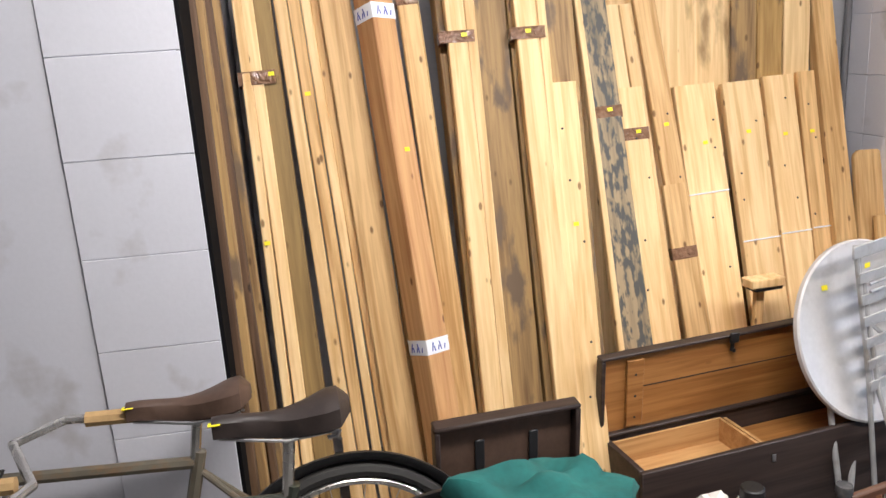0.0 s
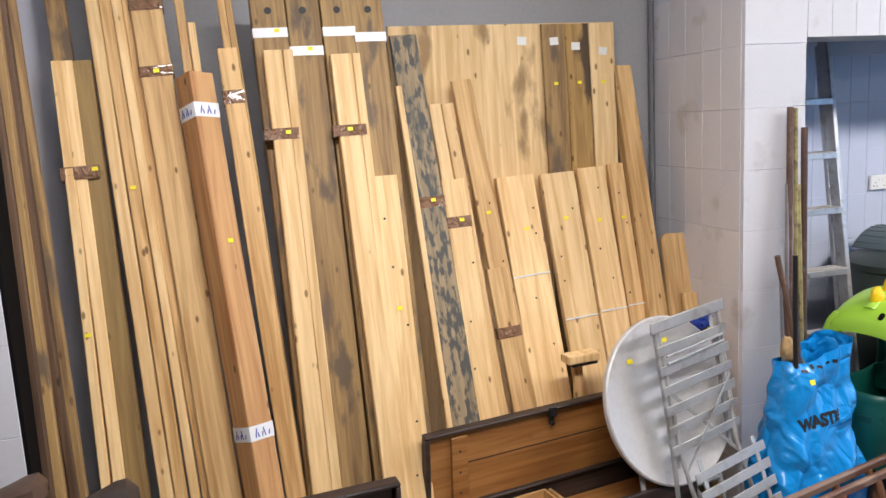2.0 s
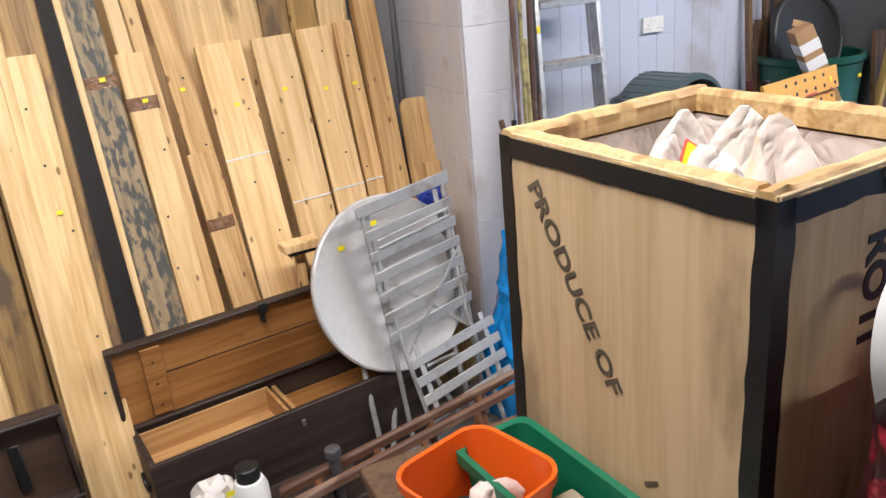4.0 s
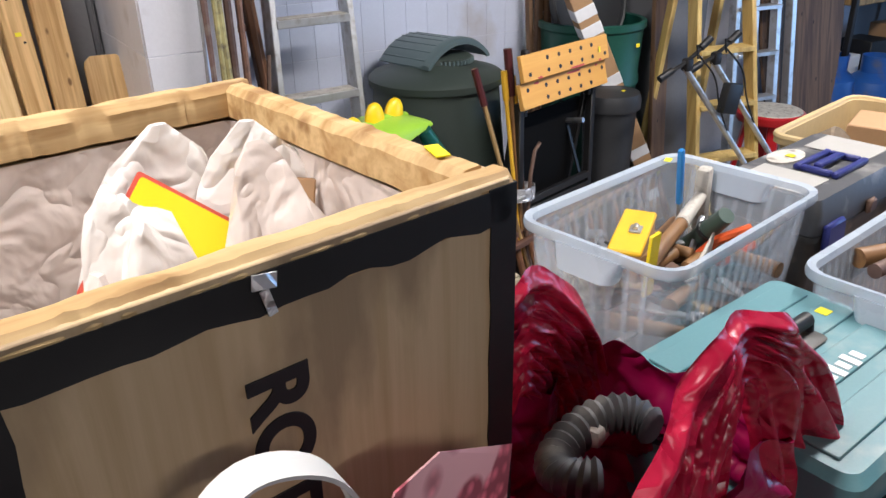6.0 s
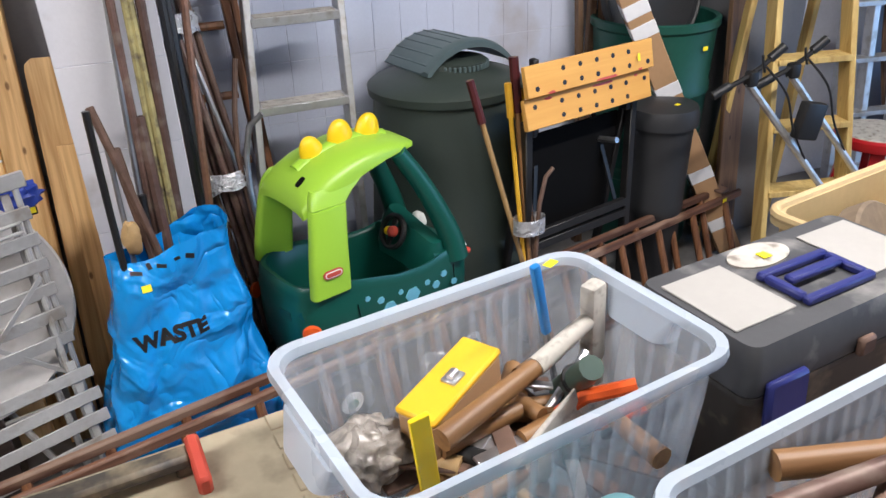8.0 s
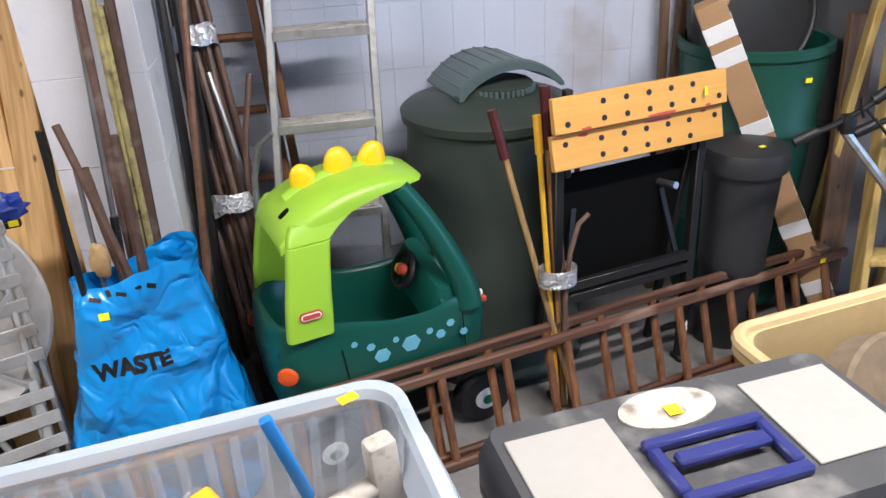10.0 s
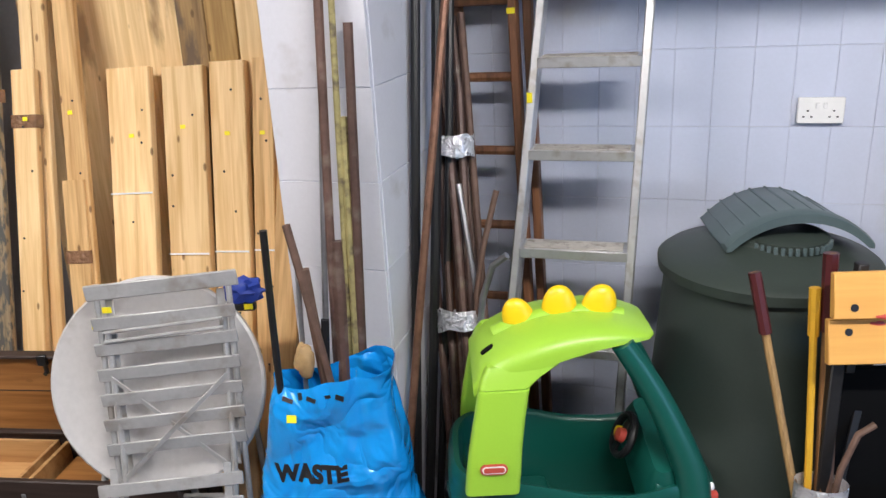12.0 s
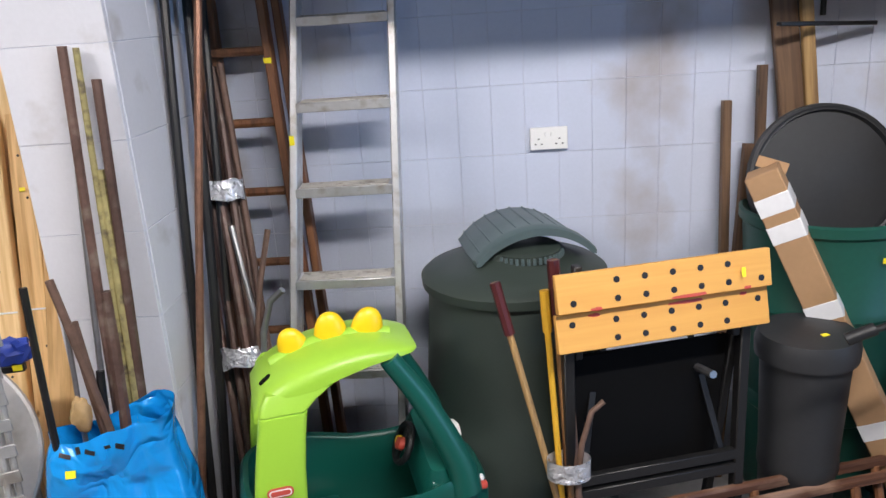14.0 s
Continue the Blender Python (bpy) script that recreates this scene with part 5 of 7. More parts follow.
        for x in (-0.165, 0.272):
            w = part("wheel", moved(lathe([(0.05, -0.028), (0.078, -0.026), (0.085, -0.01), (0.085, 0.01), (0.078, 0.026), (0.05, 0.028)], 28), pose(x, sy * 0.155, 0.085, 90)), BLACK_PLASTIC, c, "black plastic wheel")
            part("hub_cap", moved(lathe([(0.036, 0), (0.034, 0.006), (0.018, 0.008)], 20), pose(x, sy * 0.182, 0.085, 90 if sy < 0 else -90)), PAPER, w, "white hub cap")
            part("hub_centre", moved(lathe([(0.017, 0), (0.015, 0.010), (0.008, 0.012)], 16), pose(x, sy * 0.183, 0.085, 90 if sy < 0 else -90)), CRATE_GREEN, w, "green hub centre")
        part("tail_lamp", moved(lathe([(0.026, 0), (0.023, 0.010), (0.010, 0.014)], 18), pose(-0.243, sy * 0.156, 0.355, 90 if sy < 0 else -90, 0, -32 if sy < 0 else 32)), ORANGE_GRIP, c, "round orange lamp")
        for k, (x, z, r) in enumerate(((-0.079, 0.400, 0.009), (-0.038, 0.377, 0.012), (0.028, 0.376, 0.009), (0.068, 0.350, 0.026), (0.12, 0.370, 0.010), (0.15, 0.350, 0.014), (0.179, 0.376, 0.012), (-0.01, 0.340, 0.022), (0.215, 0.335, 0.012))):
            part("spot", moved(lathe([(r, 0), (r * 0.96, 0.0025)], 6), pose(x, sy * 0.1715, z, 90 if sy < 0 else -90)), SPOT_BLUE, body, "pale blue hexagon spot")
    for xa, xb in ((-0.110, -0.092), (0.214, 0.222)):
        part("door_line", bar((xa, -0.1722, 0.395), (xb, -0.1722, 0.22), 0.0022, 0.002, 0), BLACK_MATT, body)
    wh = part("wheel_rim", moved(tube(arc((0, 0, 0), 0.050, 0, 360, 24, "xy"), 0.009, 8), pose(0.130, 0.0, 0.474, 0, -66)), BLACK_PLASTIC, c, "black steering wheel")
    part("spoke", moved(box(0.09, 0.022, 0.008, 0.003), pose(0.130, 0.0, 0.472, 0, -66, 0)), BLACK_PLASTIC, wh)
    part("steering_column", tube([(0.20, 0.0, 0.45), (0.132, 0.0, 0.476)], 0.014), BLACK_PLASTIC, c)
    part("horn_button", moved(lathe([(0.018, 0), (0.016, 0.014), (0.006, 0.018)], 14), pose(0.126, -0.012, 0.480, 0, -66)), RED_PLASTIC, c, "red horn button")
    part("horn_button", moved(lathe([(0.015, 0), (0.013, 0.012), (0.005, 0.015)], 14), pose(0.127, 0.012, 0.474, 0, -66)), HORN_YELLOW, c, "yellow horn button")
    part("ignition_key", moved(merge(box(0.010, 0.030, 0.014, 0.004), box(0.010, 0.012, 0.030, 0.004, (0, 0.008, 0.0))), pose(0.168, -0.075, 0.405, 0, -20)), BLUE_GRIP, c, "blue toy ignition key")
    part("toy_eye", blob(0.05, 0.06, 0.07, (0.285, 0.08, 0.435), 0.15, 3, 2, 8), PAPER, c, "white toy eye")
    part("toy_eye", blob(0.014, 0.014, 0.026, (0.283, -0.140, 0.420), sub=2), PAPER, c, "white toy eye")
    part("side_lamp", moved(box(0.024, 0.018, 0.018, 0.005, seg=2), pose(0.282, -0.150, 0.398)), RED_PLASTIC, c, "small red lamp")
    part("plate", moved(box(0.05, 0.003, 0.026, 0.001), pose(-0.266, -0.06, 0.37, 0, 0, -82)), BUTT_GREEN, c)


SPOT_BLUE = material("pale_blue_decal", (0.16, 0.48, 0.62), 0.4, vary=0.05)
toy_car()

# ---- bins, workbench and tools ----


def compost_bin():
    b = thing("compost_bin", "dusty dark green plastic compost bin with a domed lid", "bin", pose(0.85, 0.345, 0) @ Matrix.Diagonal((1, 1, 0.965, 1)))
    prof = [(0.300, 0.0), (0.300, 0.02), (0.292, 0.03), (0.235, 0.80), (0.243, 0.805), (0.243, 0.82)]
    seg = 64
    rings = [[((r + (0.003 * (1 if (i // 4) % 2 else 0) if 0.03 < z < 0.8 else 0)) * math.cos(2 * math.pi * i / seg), (r + (0.003 * (1 if (i // 4) % 2 else 0) if 0.03 < z < 0.8 else 0)) * math.sin(2 * math.pi * i / seg), z) for i in range(seg)] for r, z in prof]
    part("body", loft(rings), BIN_GREEN, b)
    lid = part("lid", lathe([(0.252, 0.805), (0.254, 0.83), (0.240, 0.842), (0.17, 0.862), (0.10, 0.885), (0.09, 0.90), (0.001, 0.902)], 48, False, False), BIN_GREEN, b, "round domed lid")
    cap = []
    R, A = 0.21, 52
    for k in range(23):
        a = radians(-A + 2 * A * k / 22)
        x, dz = R * math.sin(a), R * (math.cos(a) - math.cos(radians(A)))
        ring = []
        for y, up in ((-0.120, -0.012), (-0.120, 0.010), (-0.112, 0.015), (-0.088, 0.015), (-0.083, 0.007), (0.0, 0.006), (0.14, 0.004), (0.155, -0.004), (0.155, -0.014), (0.0, -0.004), (-0.09, -0.002), (-0.108, -0.012)):
            ring.append((x * (1 - 0.06 * max(0.0, y) / 0.155), y, 0.876 + max(0.0, dz + up)))
        cap.append(ring)
    hatch = part("hatch_cover", moved(loft(cap), pose(0.035, 0.045, 0.0, 0, 0, 13)), BIN_LID, lid, "slate grey arched hatch cover")
    for k in range(9):
        a = radians(-44 + 11 * k)
        x, dz = R * math.sin(a), R * (math.cos(a) - math.cos(radians(A)))
        part("hatch_rib", moved(bar((x, -0.082, 0.882 + dz), (x * 0.95, 0.145, 0.880 + dz), 0.006, 0.006, 0.002), pose(0.035, 0.045, 0.0, 0, 0, 13)), BIN_LID, hatch)
    part("vent_ring", moved(lathe([(0.095, 0.875), (0.095, 0.900), (0.088, 0.905), (0.001, 0.905)], 32, False, False), pose(0.035, -0.02, 0)), BIN_GREEN, lid)
    for k in range(20):
        a = radians(180 + 9 * k)
        part("vent_tooth", box(0.008, 0.008, 0.018, 0.001, (0.035 + 0.098 * math.cos(a), -0.02 + 0.098 * math.sin(a), 0.878)), BIN_LID, lid)
    sticker(b, (0.17, -0.197, 0.80))


compost_bin()


def workbench():
    b = thing("folding_workbench", "folding workbench with an orange drilled top tipped upright", "workbench", pose(1.175, -0.005, 0.0, 0, 0, 13.5))
    for k, z in enumerate((0.738, 0.833)):
        brd = part("top_board", moved(box(0.525, 0.018, 0.089, 0.002), pose(0.0, -0.012 + 0.002 * k, z, -14 + 2 * k)), PEG_WOOD, b, "orange drilled bench board")
        for r, zz in enumerate((0.024, 0.066)):
            xs = (-0.225, -0.12, -0.052, 0.016, 0.084, 0.152, 0.235)
            for i, x in enumerate(xs):
                if (i in (0, 6)) and r == (0 if k == 0 else 1):
                    continue
                part("peg_hole", moved(lathe([(0.0075, 0), (0.0075, 0.0012)], 12), pose(x, -0.021 + 0.002 * k, z, -14 + 2 * k) @ pose(0, -0.0006, zz, 90)), BLACK_INK, brd)
        for x, w in ((-0.17, 0.03), (0.06, 0.10), (0.20, 0.02)):
            part("paint_mark", moved(blob(w, 0.0015, 0.008, rough=0.5, sub=2, seed=x), pose(x, -0.0215 + 0.002 * k, z, -14 + 2 * k) @ pose(0, 0, 0.082 if k == 0 else 0.006)), RED_PLASTIC, brd, "smeared red paint")
    for sx in (-1, 1):
        part("front_leg", bar((sx * 0.225, 0.02, 0.0), (sx * 0.225, 0.03, 0.75), 0.026, 0.03, 0.003, (0, 1, 0)), DARK_METAL, b)
        part("rear_leg", bar((sx * 0.215, 0.17, 0.0), (sx * 0.215, 0.05, 0.72), 0.022, 0.024, 0.003, (0, 1, 0)), DARK_METAL, b)
        part("jaw_arm", bar((sx * 0.2, 0.03, 0.70), (sx * 0.2, 0.03, 0.93 if sx < 0 else 0.80), 0.02, 0.025, 0.003, (0, 1, 0)), DARK_METAL, b)
        part("rubber_foot", box(0.034, 0.05, 0.02, 0.004, (sx * 0.225, 0.02, 0.0)), BLACK_PLASTIC, b)
    for z in (0.335, 0.375):
        part("cross_bar", bar((-0.225, 0.02, z), (0.225, 0.02, z), 0.02, 0.028, 0.002), DARK_METAL, b)
    # Black sheet added for the shade in the gap behind the legs.
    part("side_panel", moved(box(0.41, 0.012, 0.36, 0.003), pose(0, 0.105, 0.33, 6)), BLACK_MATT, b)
    for sx in (-1, 1):
        part("paint_chip", moved(blob(0.012, 0.002, 0.06, rough=0.6, sub=2, seed=sx), pose(sx * 0.225, 0.003, 0.09 + 0.03 * sx)), PAPER, b, "worn pale paint chip")
        part("fold_strut", bar((sx * 0.19, 0.03, 0.36), (sx * 0.12, 0.10, 0.70), 0.016, 0.006, 0.001, (0, 1, 0)), DARK_METAL, b)
    part("vice_screw", tube([(0.13, -0.005, 0.62), (0.13, 0.10, 0.60)], 0.010), STEEL, b)
    sticker(b, (0.185, -0.0235, 0.868), (-12, 0, 0), 0.010, 0.022)


workbench()


def long_tool(a, b, r, mat, grip, glen, label, head=None):
    t = thing("garden_tool", label, "tool", None, "taped garden tools")
    a, b = Vector(a), Vector(b)
    part("shaft", tube((a, b), r), mat, t)
    d = (a - b).normalized()
    part("handle", tube((b, b + d * glen), r * 1.5), grip, t)
    if head:
        part("blade", moved(loft([rrect(0.10, 0.012, 0.004, 0.0), rrect(0.15, 0.006, 0.003, 0.10), rrect(0.15, 0.004, 0.002, 0.24)]), pose(*(a + Vector((0, 0, 0.0))), 0, 0, 20)), head, t)
    return t


long_tool((0.995, -0.10, 0.01), (0.790, 0.015, 0.885), 0.0085, OLD_WOOD, MAROON, 0.13, "garden tool with a maroon handle")
long_tool((0.945, -0.09, 0.01), (0.902, 0.0, 0.865), 0.0075, YELLOW_PAINT, YELLOW_PAINT, 0.10, "yellow shafted garden tool")
long_tool((0.965, -0.08, 0.01), (0.925, 0.01, 0.935), 0.010, HANDLE_WOOD, MAROON, 0.16, "long garden tool with a maroon handle")
long_tool((0.985, -0.09, 0.01), (0.945, 0.01, 0.84), 0.009, RUST, YELLOW_PAINT, 0.14, "garden tool with a yellow handle")
solid("curved_pipe", tube([(0.96, -0.07, 0.0), (0.965, -0.075, 0.40), (0.975, -0.07, 0.50), (1.0, -0.06, 0.58), (1.03, -0.05, 0.60)], 0.007), RUST, "bent steel tool handle taped with the others", "tool", None, "taped garden tools")
solid("tape_binding", moved(loft([[(0.052 * math.cos(2 * math.pi * q / 22) + 0.004 * noise.noise(Vector((q, k, 3))), 0.036 * math.sin(2 * math.pi * q / 22), zz) for q in range(22)] for k, zz in enumerate((-0.026, -0.008, 0.01, 0.026))], False, False), pose(0.945, -0.062, 0.435)),
      FOIL, "crinkled silver tape round the garden tools", "tape", None, "taped garden tools")

bb = thing("dustbin", "small black plastic dustbin with its lid on", "bin", pose(1.58, 0.16, 0) @ Matrix.Diagonal((0.89, 0.89, 1.055, 1)))
part("body", lathe([(0.098, 0), (0.102, 0.01), (0.108, 0.25), (0.114, 0.26), (0.114, 0.29), (0.112, 0.30), (0.124, 0.56), (0.132, 0.565), (0.132, 0.58)], 36), BIN_BLACK, bb)
part("lid", lathe([(0.140, 0.565), (0.142, 0.60), (0.132, 0.625), (0.06, 0.634), (0.001, 0.635)], 36, False, False), BIN_BLACK, bb, "black plastic lid")
sticker(bb, (0.02, -0.05, 0.634), (90, 0, 20))

gb = thing("water_butt", "dark green plastic water butt with a black lid stood in it", "water butt", pose(1.745, 0.465, 0) @ Matrix.Diagonal((0.95, 0.95, 1, 1)))
part("body", lathe([(0.19, 0), (0.195, 0.02), (0.205, 0.30), (0.214, 0.31), (0.214, 0.34), (0.207, 0.35), (0.222, 0.62), (0.230, 0.63), (0.230, 0.655), (0.224, 0.665), (0.236, 0.86), (0.248, 0.87), (0.248, 0.895), (0.238, 0.90), (0.225, 0.895), (0.215, 0.60), (0.001, 0.55)], 48, True, False), BUTT_GREEN, gb)
part("tap", moved(lathe([(0.018, 0), (0.012, 0.03), (0.012, 0.05)], 12), pose(0.10, -0.215, 0.12, 90)), BLACK_PLASTIC, gb)
sticker(gb, (0.06, -0.238, 0.80))
ld = thing("bin_lid", "round black plastic lid standing on edge in the water butt", "lid", pose(1.735, 0.50, 0.965, -14, 0, 0))
part("disc", moved(lathe([(0.205, 0.0), (0.215, 0.01), (0.212, 0.03), (0.195, 0.035), (0.19, 0.02), (0.001, 0.028)], 44, True, False), pose(0, 0, 0, 90)), BIN_BLACK, ld)
part("rim_bead", moved(tube(arc((0, 0, 0.030), 0.204, 0, 360, 44, "xy"), 0.008, 6), pose(0, 0, 0, 90)), BIN_BLACK, ld, "raised black rim")

cb = thing("cardboard_tube_box", "long brown cardboard carton with white tape leaning on the butt", "carton")
a, b2 = Vector((1.95, 0.15, 0.03)), Vector((1.497, 0.315, 1.045))
part("carton", bar(a, b2, 0.085, 0.085, 0.003, (0.45, 1, 0)), CARD, cb)
for u in (0.10, 0.30, 0.62, 0.83, 0.90):
    p = a.lerp(b2, u)
    part("tape", bar(p, a.lerp(b2, u + 0.045), 0.0875, 0.0875, 0.002, (0.45, 1, 0)), WHITE_TAPE, cb, "white packing tape")
part("end_flap", bar(b2 + Vector((0.03, 0.02, -0.005)), a.lerp(b2, 1.022) + Vector((0.05, 0.02, 0)), 0.078, 0.004, 0.001, (0.45, 1, 0)), CARD, cb)

for x0, x1, zt, w, lab in ((1.49, 1.50, 1.19, 0.024, "short brown post behind the bins"), (1.59, 1.595, 1.285, 0.024, "brown post behind the bins"), (1.48, 1.57, 1.06, 0.03, "dark branch-like post behind the bins")):
    m, L = lean(x0, 0.50, x1, 0.60, zt)
    solid("timber_post", plank_mesh(w, 0.03, L, x0 * 9), DARK_WOOD, lab, "timber", m)
m, L = lean(1.955, 0.18, 1.985, 0.285, 0.98)
solid("timber_board", plank_mesh(0.09, 0.025, L, 91), DARK_WOOD, "dark board leaning on the grey pier", "timber", m)
m, L = lean(1.83, 0.55, 1.60, 0.60, 1.72)
solid("timber_board", plank_mesh(0.07, 0.025, L, 93), DARK_WOOD, "dark weathered board behind the water butt", "timber", m)
m, L = lean(1.86, 0.53, 1.67, 0.58, 1.62)
solid("timber_board", plank_mesh(0.035, 0.02, L, 94), OLD_WOOD, "tan weathered board behind the water butt", "timber", m)
hk = thing("wall_bracket", "black iron shelf bracket fixed high on the bay wall", "bracket", pose(1.70, 0.60, 1.40))
part("arm", bar((-0.12, -0.12, 0.0), (0.20, 0.02, -0.02), 0.02, 0.012), DARK_METAL, hk)
part("loop", tube([(-0.045, 0, 0.01), (-0.045, 0, 0.11), (-0.03, 0, 0.13), (0.03, 0, 0.13), (0.045, 0, 0.11), (0.045, 0, 0.01)], 0.008), DARK_METAL, hk)
part("back_plate", box(0.06, 0.012, 0.16, 0.003, (0, 0.048, -0.02)), DARK_METAL, hk)

# ---- the sale table and what stands on it ----
TT = 0.68


def sale_table():
    t = thing("trestle_table", "long plywood trestle table crowded with sale goods", "table", pose(0.18, -1.52, 0))
    part("tabletop", box(2.42, 0.82, 0.022, 0.003, (0, 0, TT - 0.022)), DARK_WOOD, t)
    for x in (-1.0, 0.0, 1.0):
        for sy in (-1, 1):
            part("leg", bar((x, sy * 0.30, 0.0), (x, sy * 0.16, TT - 0.075), 0.04, 0.04, 0.003, (1, 0, 0)), OLD_WOOD, t)
        part("cross_bar", box(0.045, 0.62, 0.05, 0.003, (x, 0, TT - 0.073)), OLD_WOOD, t)


sale_table()


def tea_chest():
    W, D, H = 0.372, 0.430, 0.57
    c = thing("tea_chest", "plywood tea chest with black metal edges and stencilled letters", "chest", pose(-0.586, -1.462, TT, 0, 0, 7.0))
    for nm, sx, sy, x, y in (("front_panel", W, 0.006, 0, -D / 2), ("back_panel", W, 0.006, 0, D / 2), ("side_panel", 0.006, D, -W / 2, 0), ("side_panel", 0.006, D, W / 2, 0)):
        part(nm, box(sx, sy, H, 0.001, (x, y, 0)), TEA_PLY, c)
    part("bottom_board", box(W - 0.01, D - 0.01, 0.008, 0, (0, 0, 0.002)), TEA_PLY, c)
    for sy in (-1, 1):
        part("rim_batten", moved(splinter(W + 0.008, 0.030, 0.034, 11 + sy), pose(0, sy * (D / 2 - 0.012), H - 0.030)), TEA_RIM, c, "splintered pale rim batten")
    for sx in (-1, 1):
        part("rim_batten", moved(splinter(D - 0.05, 0.030, 0.034, 21 + sx), pose(sx * (W / 2 - 0.012), 0, H - 0.0305, 0, 0, 90)), TEA_RIM, c, "splintered pale rim batten")
    # black metal edging
    for sx in (-1, 1):
        for sy in (-1, 1):
            part("corner_edging", moved(merge(strip(0.030, H - 0.004, 0.0012, sx * 3 + sy), moved(strip(0.028, H - 0.004, 0.0012, sx + sy * 5), pose(0, 0, 0, 0, 0, 90))), pose(sx * W / 2, sy * D / 2, 0.0) @ Matrix.Diagonal((-sx, -sy, 1, 1)) @ pose(-0.0045, -0.0045, 0)), DARK_METAL, c, "black metal corner strip")
    for sy in (-1, 1):
        part("rim_edging", moved(moved(strip(0.030, W, 0.0012, 31 + sy), pose(0, 0, 0, 0, 90)), pose(-W / 2, sy * (D / 2 + 0.0045), H - 0.006)), DARK_METAL, c, "black metal rim strip")
    for sx in (-1, 1):
        part("rim_edging", moved(moved(strip(0.030, D, 0.0012, 41 + sx), pose(0, 0, 0, 0, 90, 90)), pose(sx * (W / 2 + 0.0045), -D / 2, H - 0.006)), DARK_METAL, c, "black metal rim strip")
    tx = words("PRODUCE OF", 0.050, 0.0008, 0.0012)
    part("stencil", moved(tx, pose(-W / 2 - 0.0036, 0.075, 0.385, 90, 0, -90) @ pose(0, 0, 0, 0, 0, -58) @ Matrix.Diagonal((0.96, 0.75, 1, 1))), STENCIL, c, "faded black stencilled words")
    tx = words("1 1254", 0.050, 0.0008, 0.001)
    part("stencil", moved(tx, pose(-W / 2 - 0.0036, -0.095, 0.11, 90, 0, -90) @ pose(0, 0, 0, 0, 0, -58) @ Matrix.Diagonal((1, 0.7, 1, 1))), STENCIL, c, "faded black stencilled number")
    tx = words("ROTI", 0.058, 0.0008, 0.002)
    part("stencil", moved(tx, pose(-0.020, -D / 2 - 0.0036, 0.430, 90, 0, 0) @ pose(0, 0, 0, 0, 0, -90) @ Matrix.Diagonal((1, 1.0, 1, 1))), BLACK_INK, c, "black stencilled letters")
    part("foil_scrap", merge(moved(box(0.016, 0.0012, 0.010), pose(-0.02, -D / 2 - 0.0065, H - 0.016, 0, 8)), moved(box(0.006, 0.0012, 0.018), pose(-0.016, -D / 2 - 0.0068, H - 0.034, 0, -14))), FOIL, c)
    sticker(c, (W / 2 - 0.016, -D / 2 + 0.07, H + 0.006), (90, 0, 70), 0.030, 0.012)
    lin = part("paper_lining", moved(loft([rrect(W - 0.07, D - 0.07, 0.012, 0.05), rrect(W - 0.05, D - 0.05, 0.012, 0.45), rrect(W - 0.045, D - 0.045, 0.012, 0.535)], True, False), pose(0, 0, 0)), PINK_BAG, c, "creased off-white paper lining")
    return c


def splinter(L, w, h, seed):
    rings = []
    n = 70
    for i in range(n):
        x = -L / 2 + L * i / (n - 1)
        a = 0.006 * noise.noise(Vector((x * 32, seed, 0))) + 0.003 * noise.noise(Vector((x * 110, seed, 2)))
        b = 0.005 * noise.noise(Vector((x * 25, seed, 5)))
        a, b = max(a, -0.001), min(b, 0.001)
        rings.append([(x, -w / 2 + a, 0), (x, w / 2 + b * 0.6, 0), (x, w / 2 + b, h * 0.8 + a * 0.4), (x, w / 4, h + 0.7 * b), (x, -w / 4, h + 0.7 * a), (x, -w / 2 + a * 1.2, h * 0.75 + b * 0.4)])
    return loft(rings)


def strip(w, L, t, seed):
    """A thin metal strip with a slightly wavy inner edge, from a corner along x and up z."""
    rings = []
    n = 24
    for i in range(n):
        z = L * i / (n - 1)
        e = w * 0.86 + 0.0055 * noise.noise(Vector((i * 0.45, seed, 0))) + 0.0006 * math.sin(i * 1.3 + seed)
        rings.append([(0, 0, z), (e, 0, z), (e, t, z), (0, t, z)])
    return loft(rings)


tea_chest()


def sack(name, w, d, h, seed, mat, label, cat, m, rough=0.35, freq=4.0, sub=4):
    bm = blob(w, d, h, (0, 0, h * 0.5), rough, sub, seed, freq)
    for v in bm.verts:
        v.co.z = max(v.co.z, 0.0)
        cr = 0.05 * abs(noise.noise(v.co * 26 + Vector((seed, 0, 0))))
        v.co.x *= 1 - cr
        v.co.y *= 1 - cr
        if v.co.z > h * 0.6:
            k = (v.co.z - h * 0.6) / (h * 0.4)
            v.co.x *= 1 - 0.25 * k
    return solid(name, bm, mat, label, cat, m)


def peaked_bag(w, d, h, seed, px=0.0):
    """A full carrier bag drawn up to a flat peak."""
    n, lv = 36, 18
    rings = []
    for k in range(lv):
        u = k / (lv - 1)
        s = (0.85 + 0.3 * math.sin(math.pi * min(u * 1.2, 1) * 0.75)) * (1 - 0.62 * max(0, u - 0.25) ** 1.6 / 0.75 ** 1.6) * math.sqrt(max(0.03, 1 - max(0, (u - 0.86) / 0.14) ** 2))
        t = 1 - 0.94 * u ** 1.5
        ring = []
        for i in range(n):
            a = 2 * math.pi * i / n
            q = Vector((math.cos(a) * 2 + seed, math.sin(a) * 2, u * 3))
            f = 1 + 0.16 * noise.noise(q) + 0.07 * noise.noise(q * 3.1)
            ring.append((w / 2 * s * math.cos(a) * f + px * u * u, d / 2 * t * math.sin(a) * f, h * u))
        rings.append(ring)
    return loft(rings)


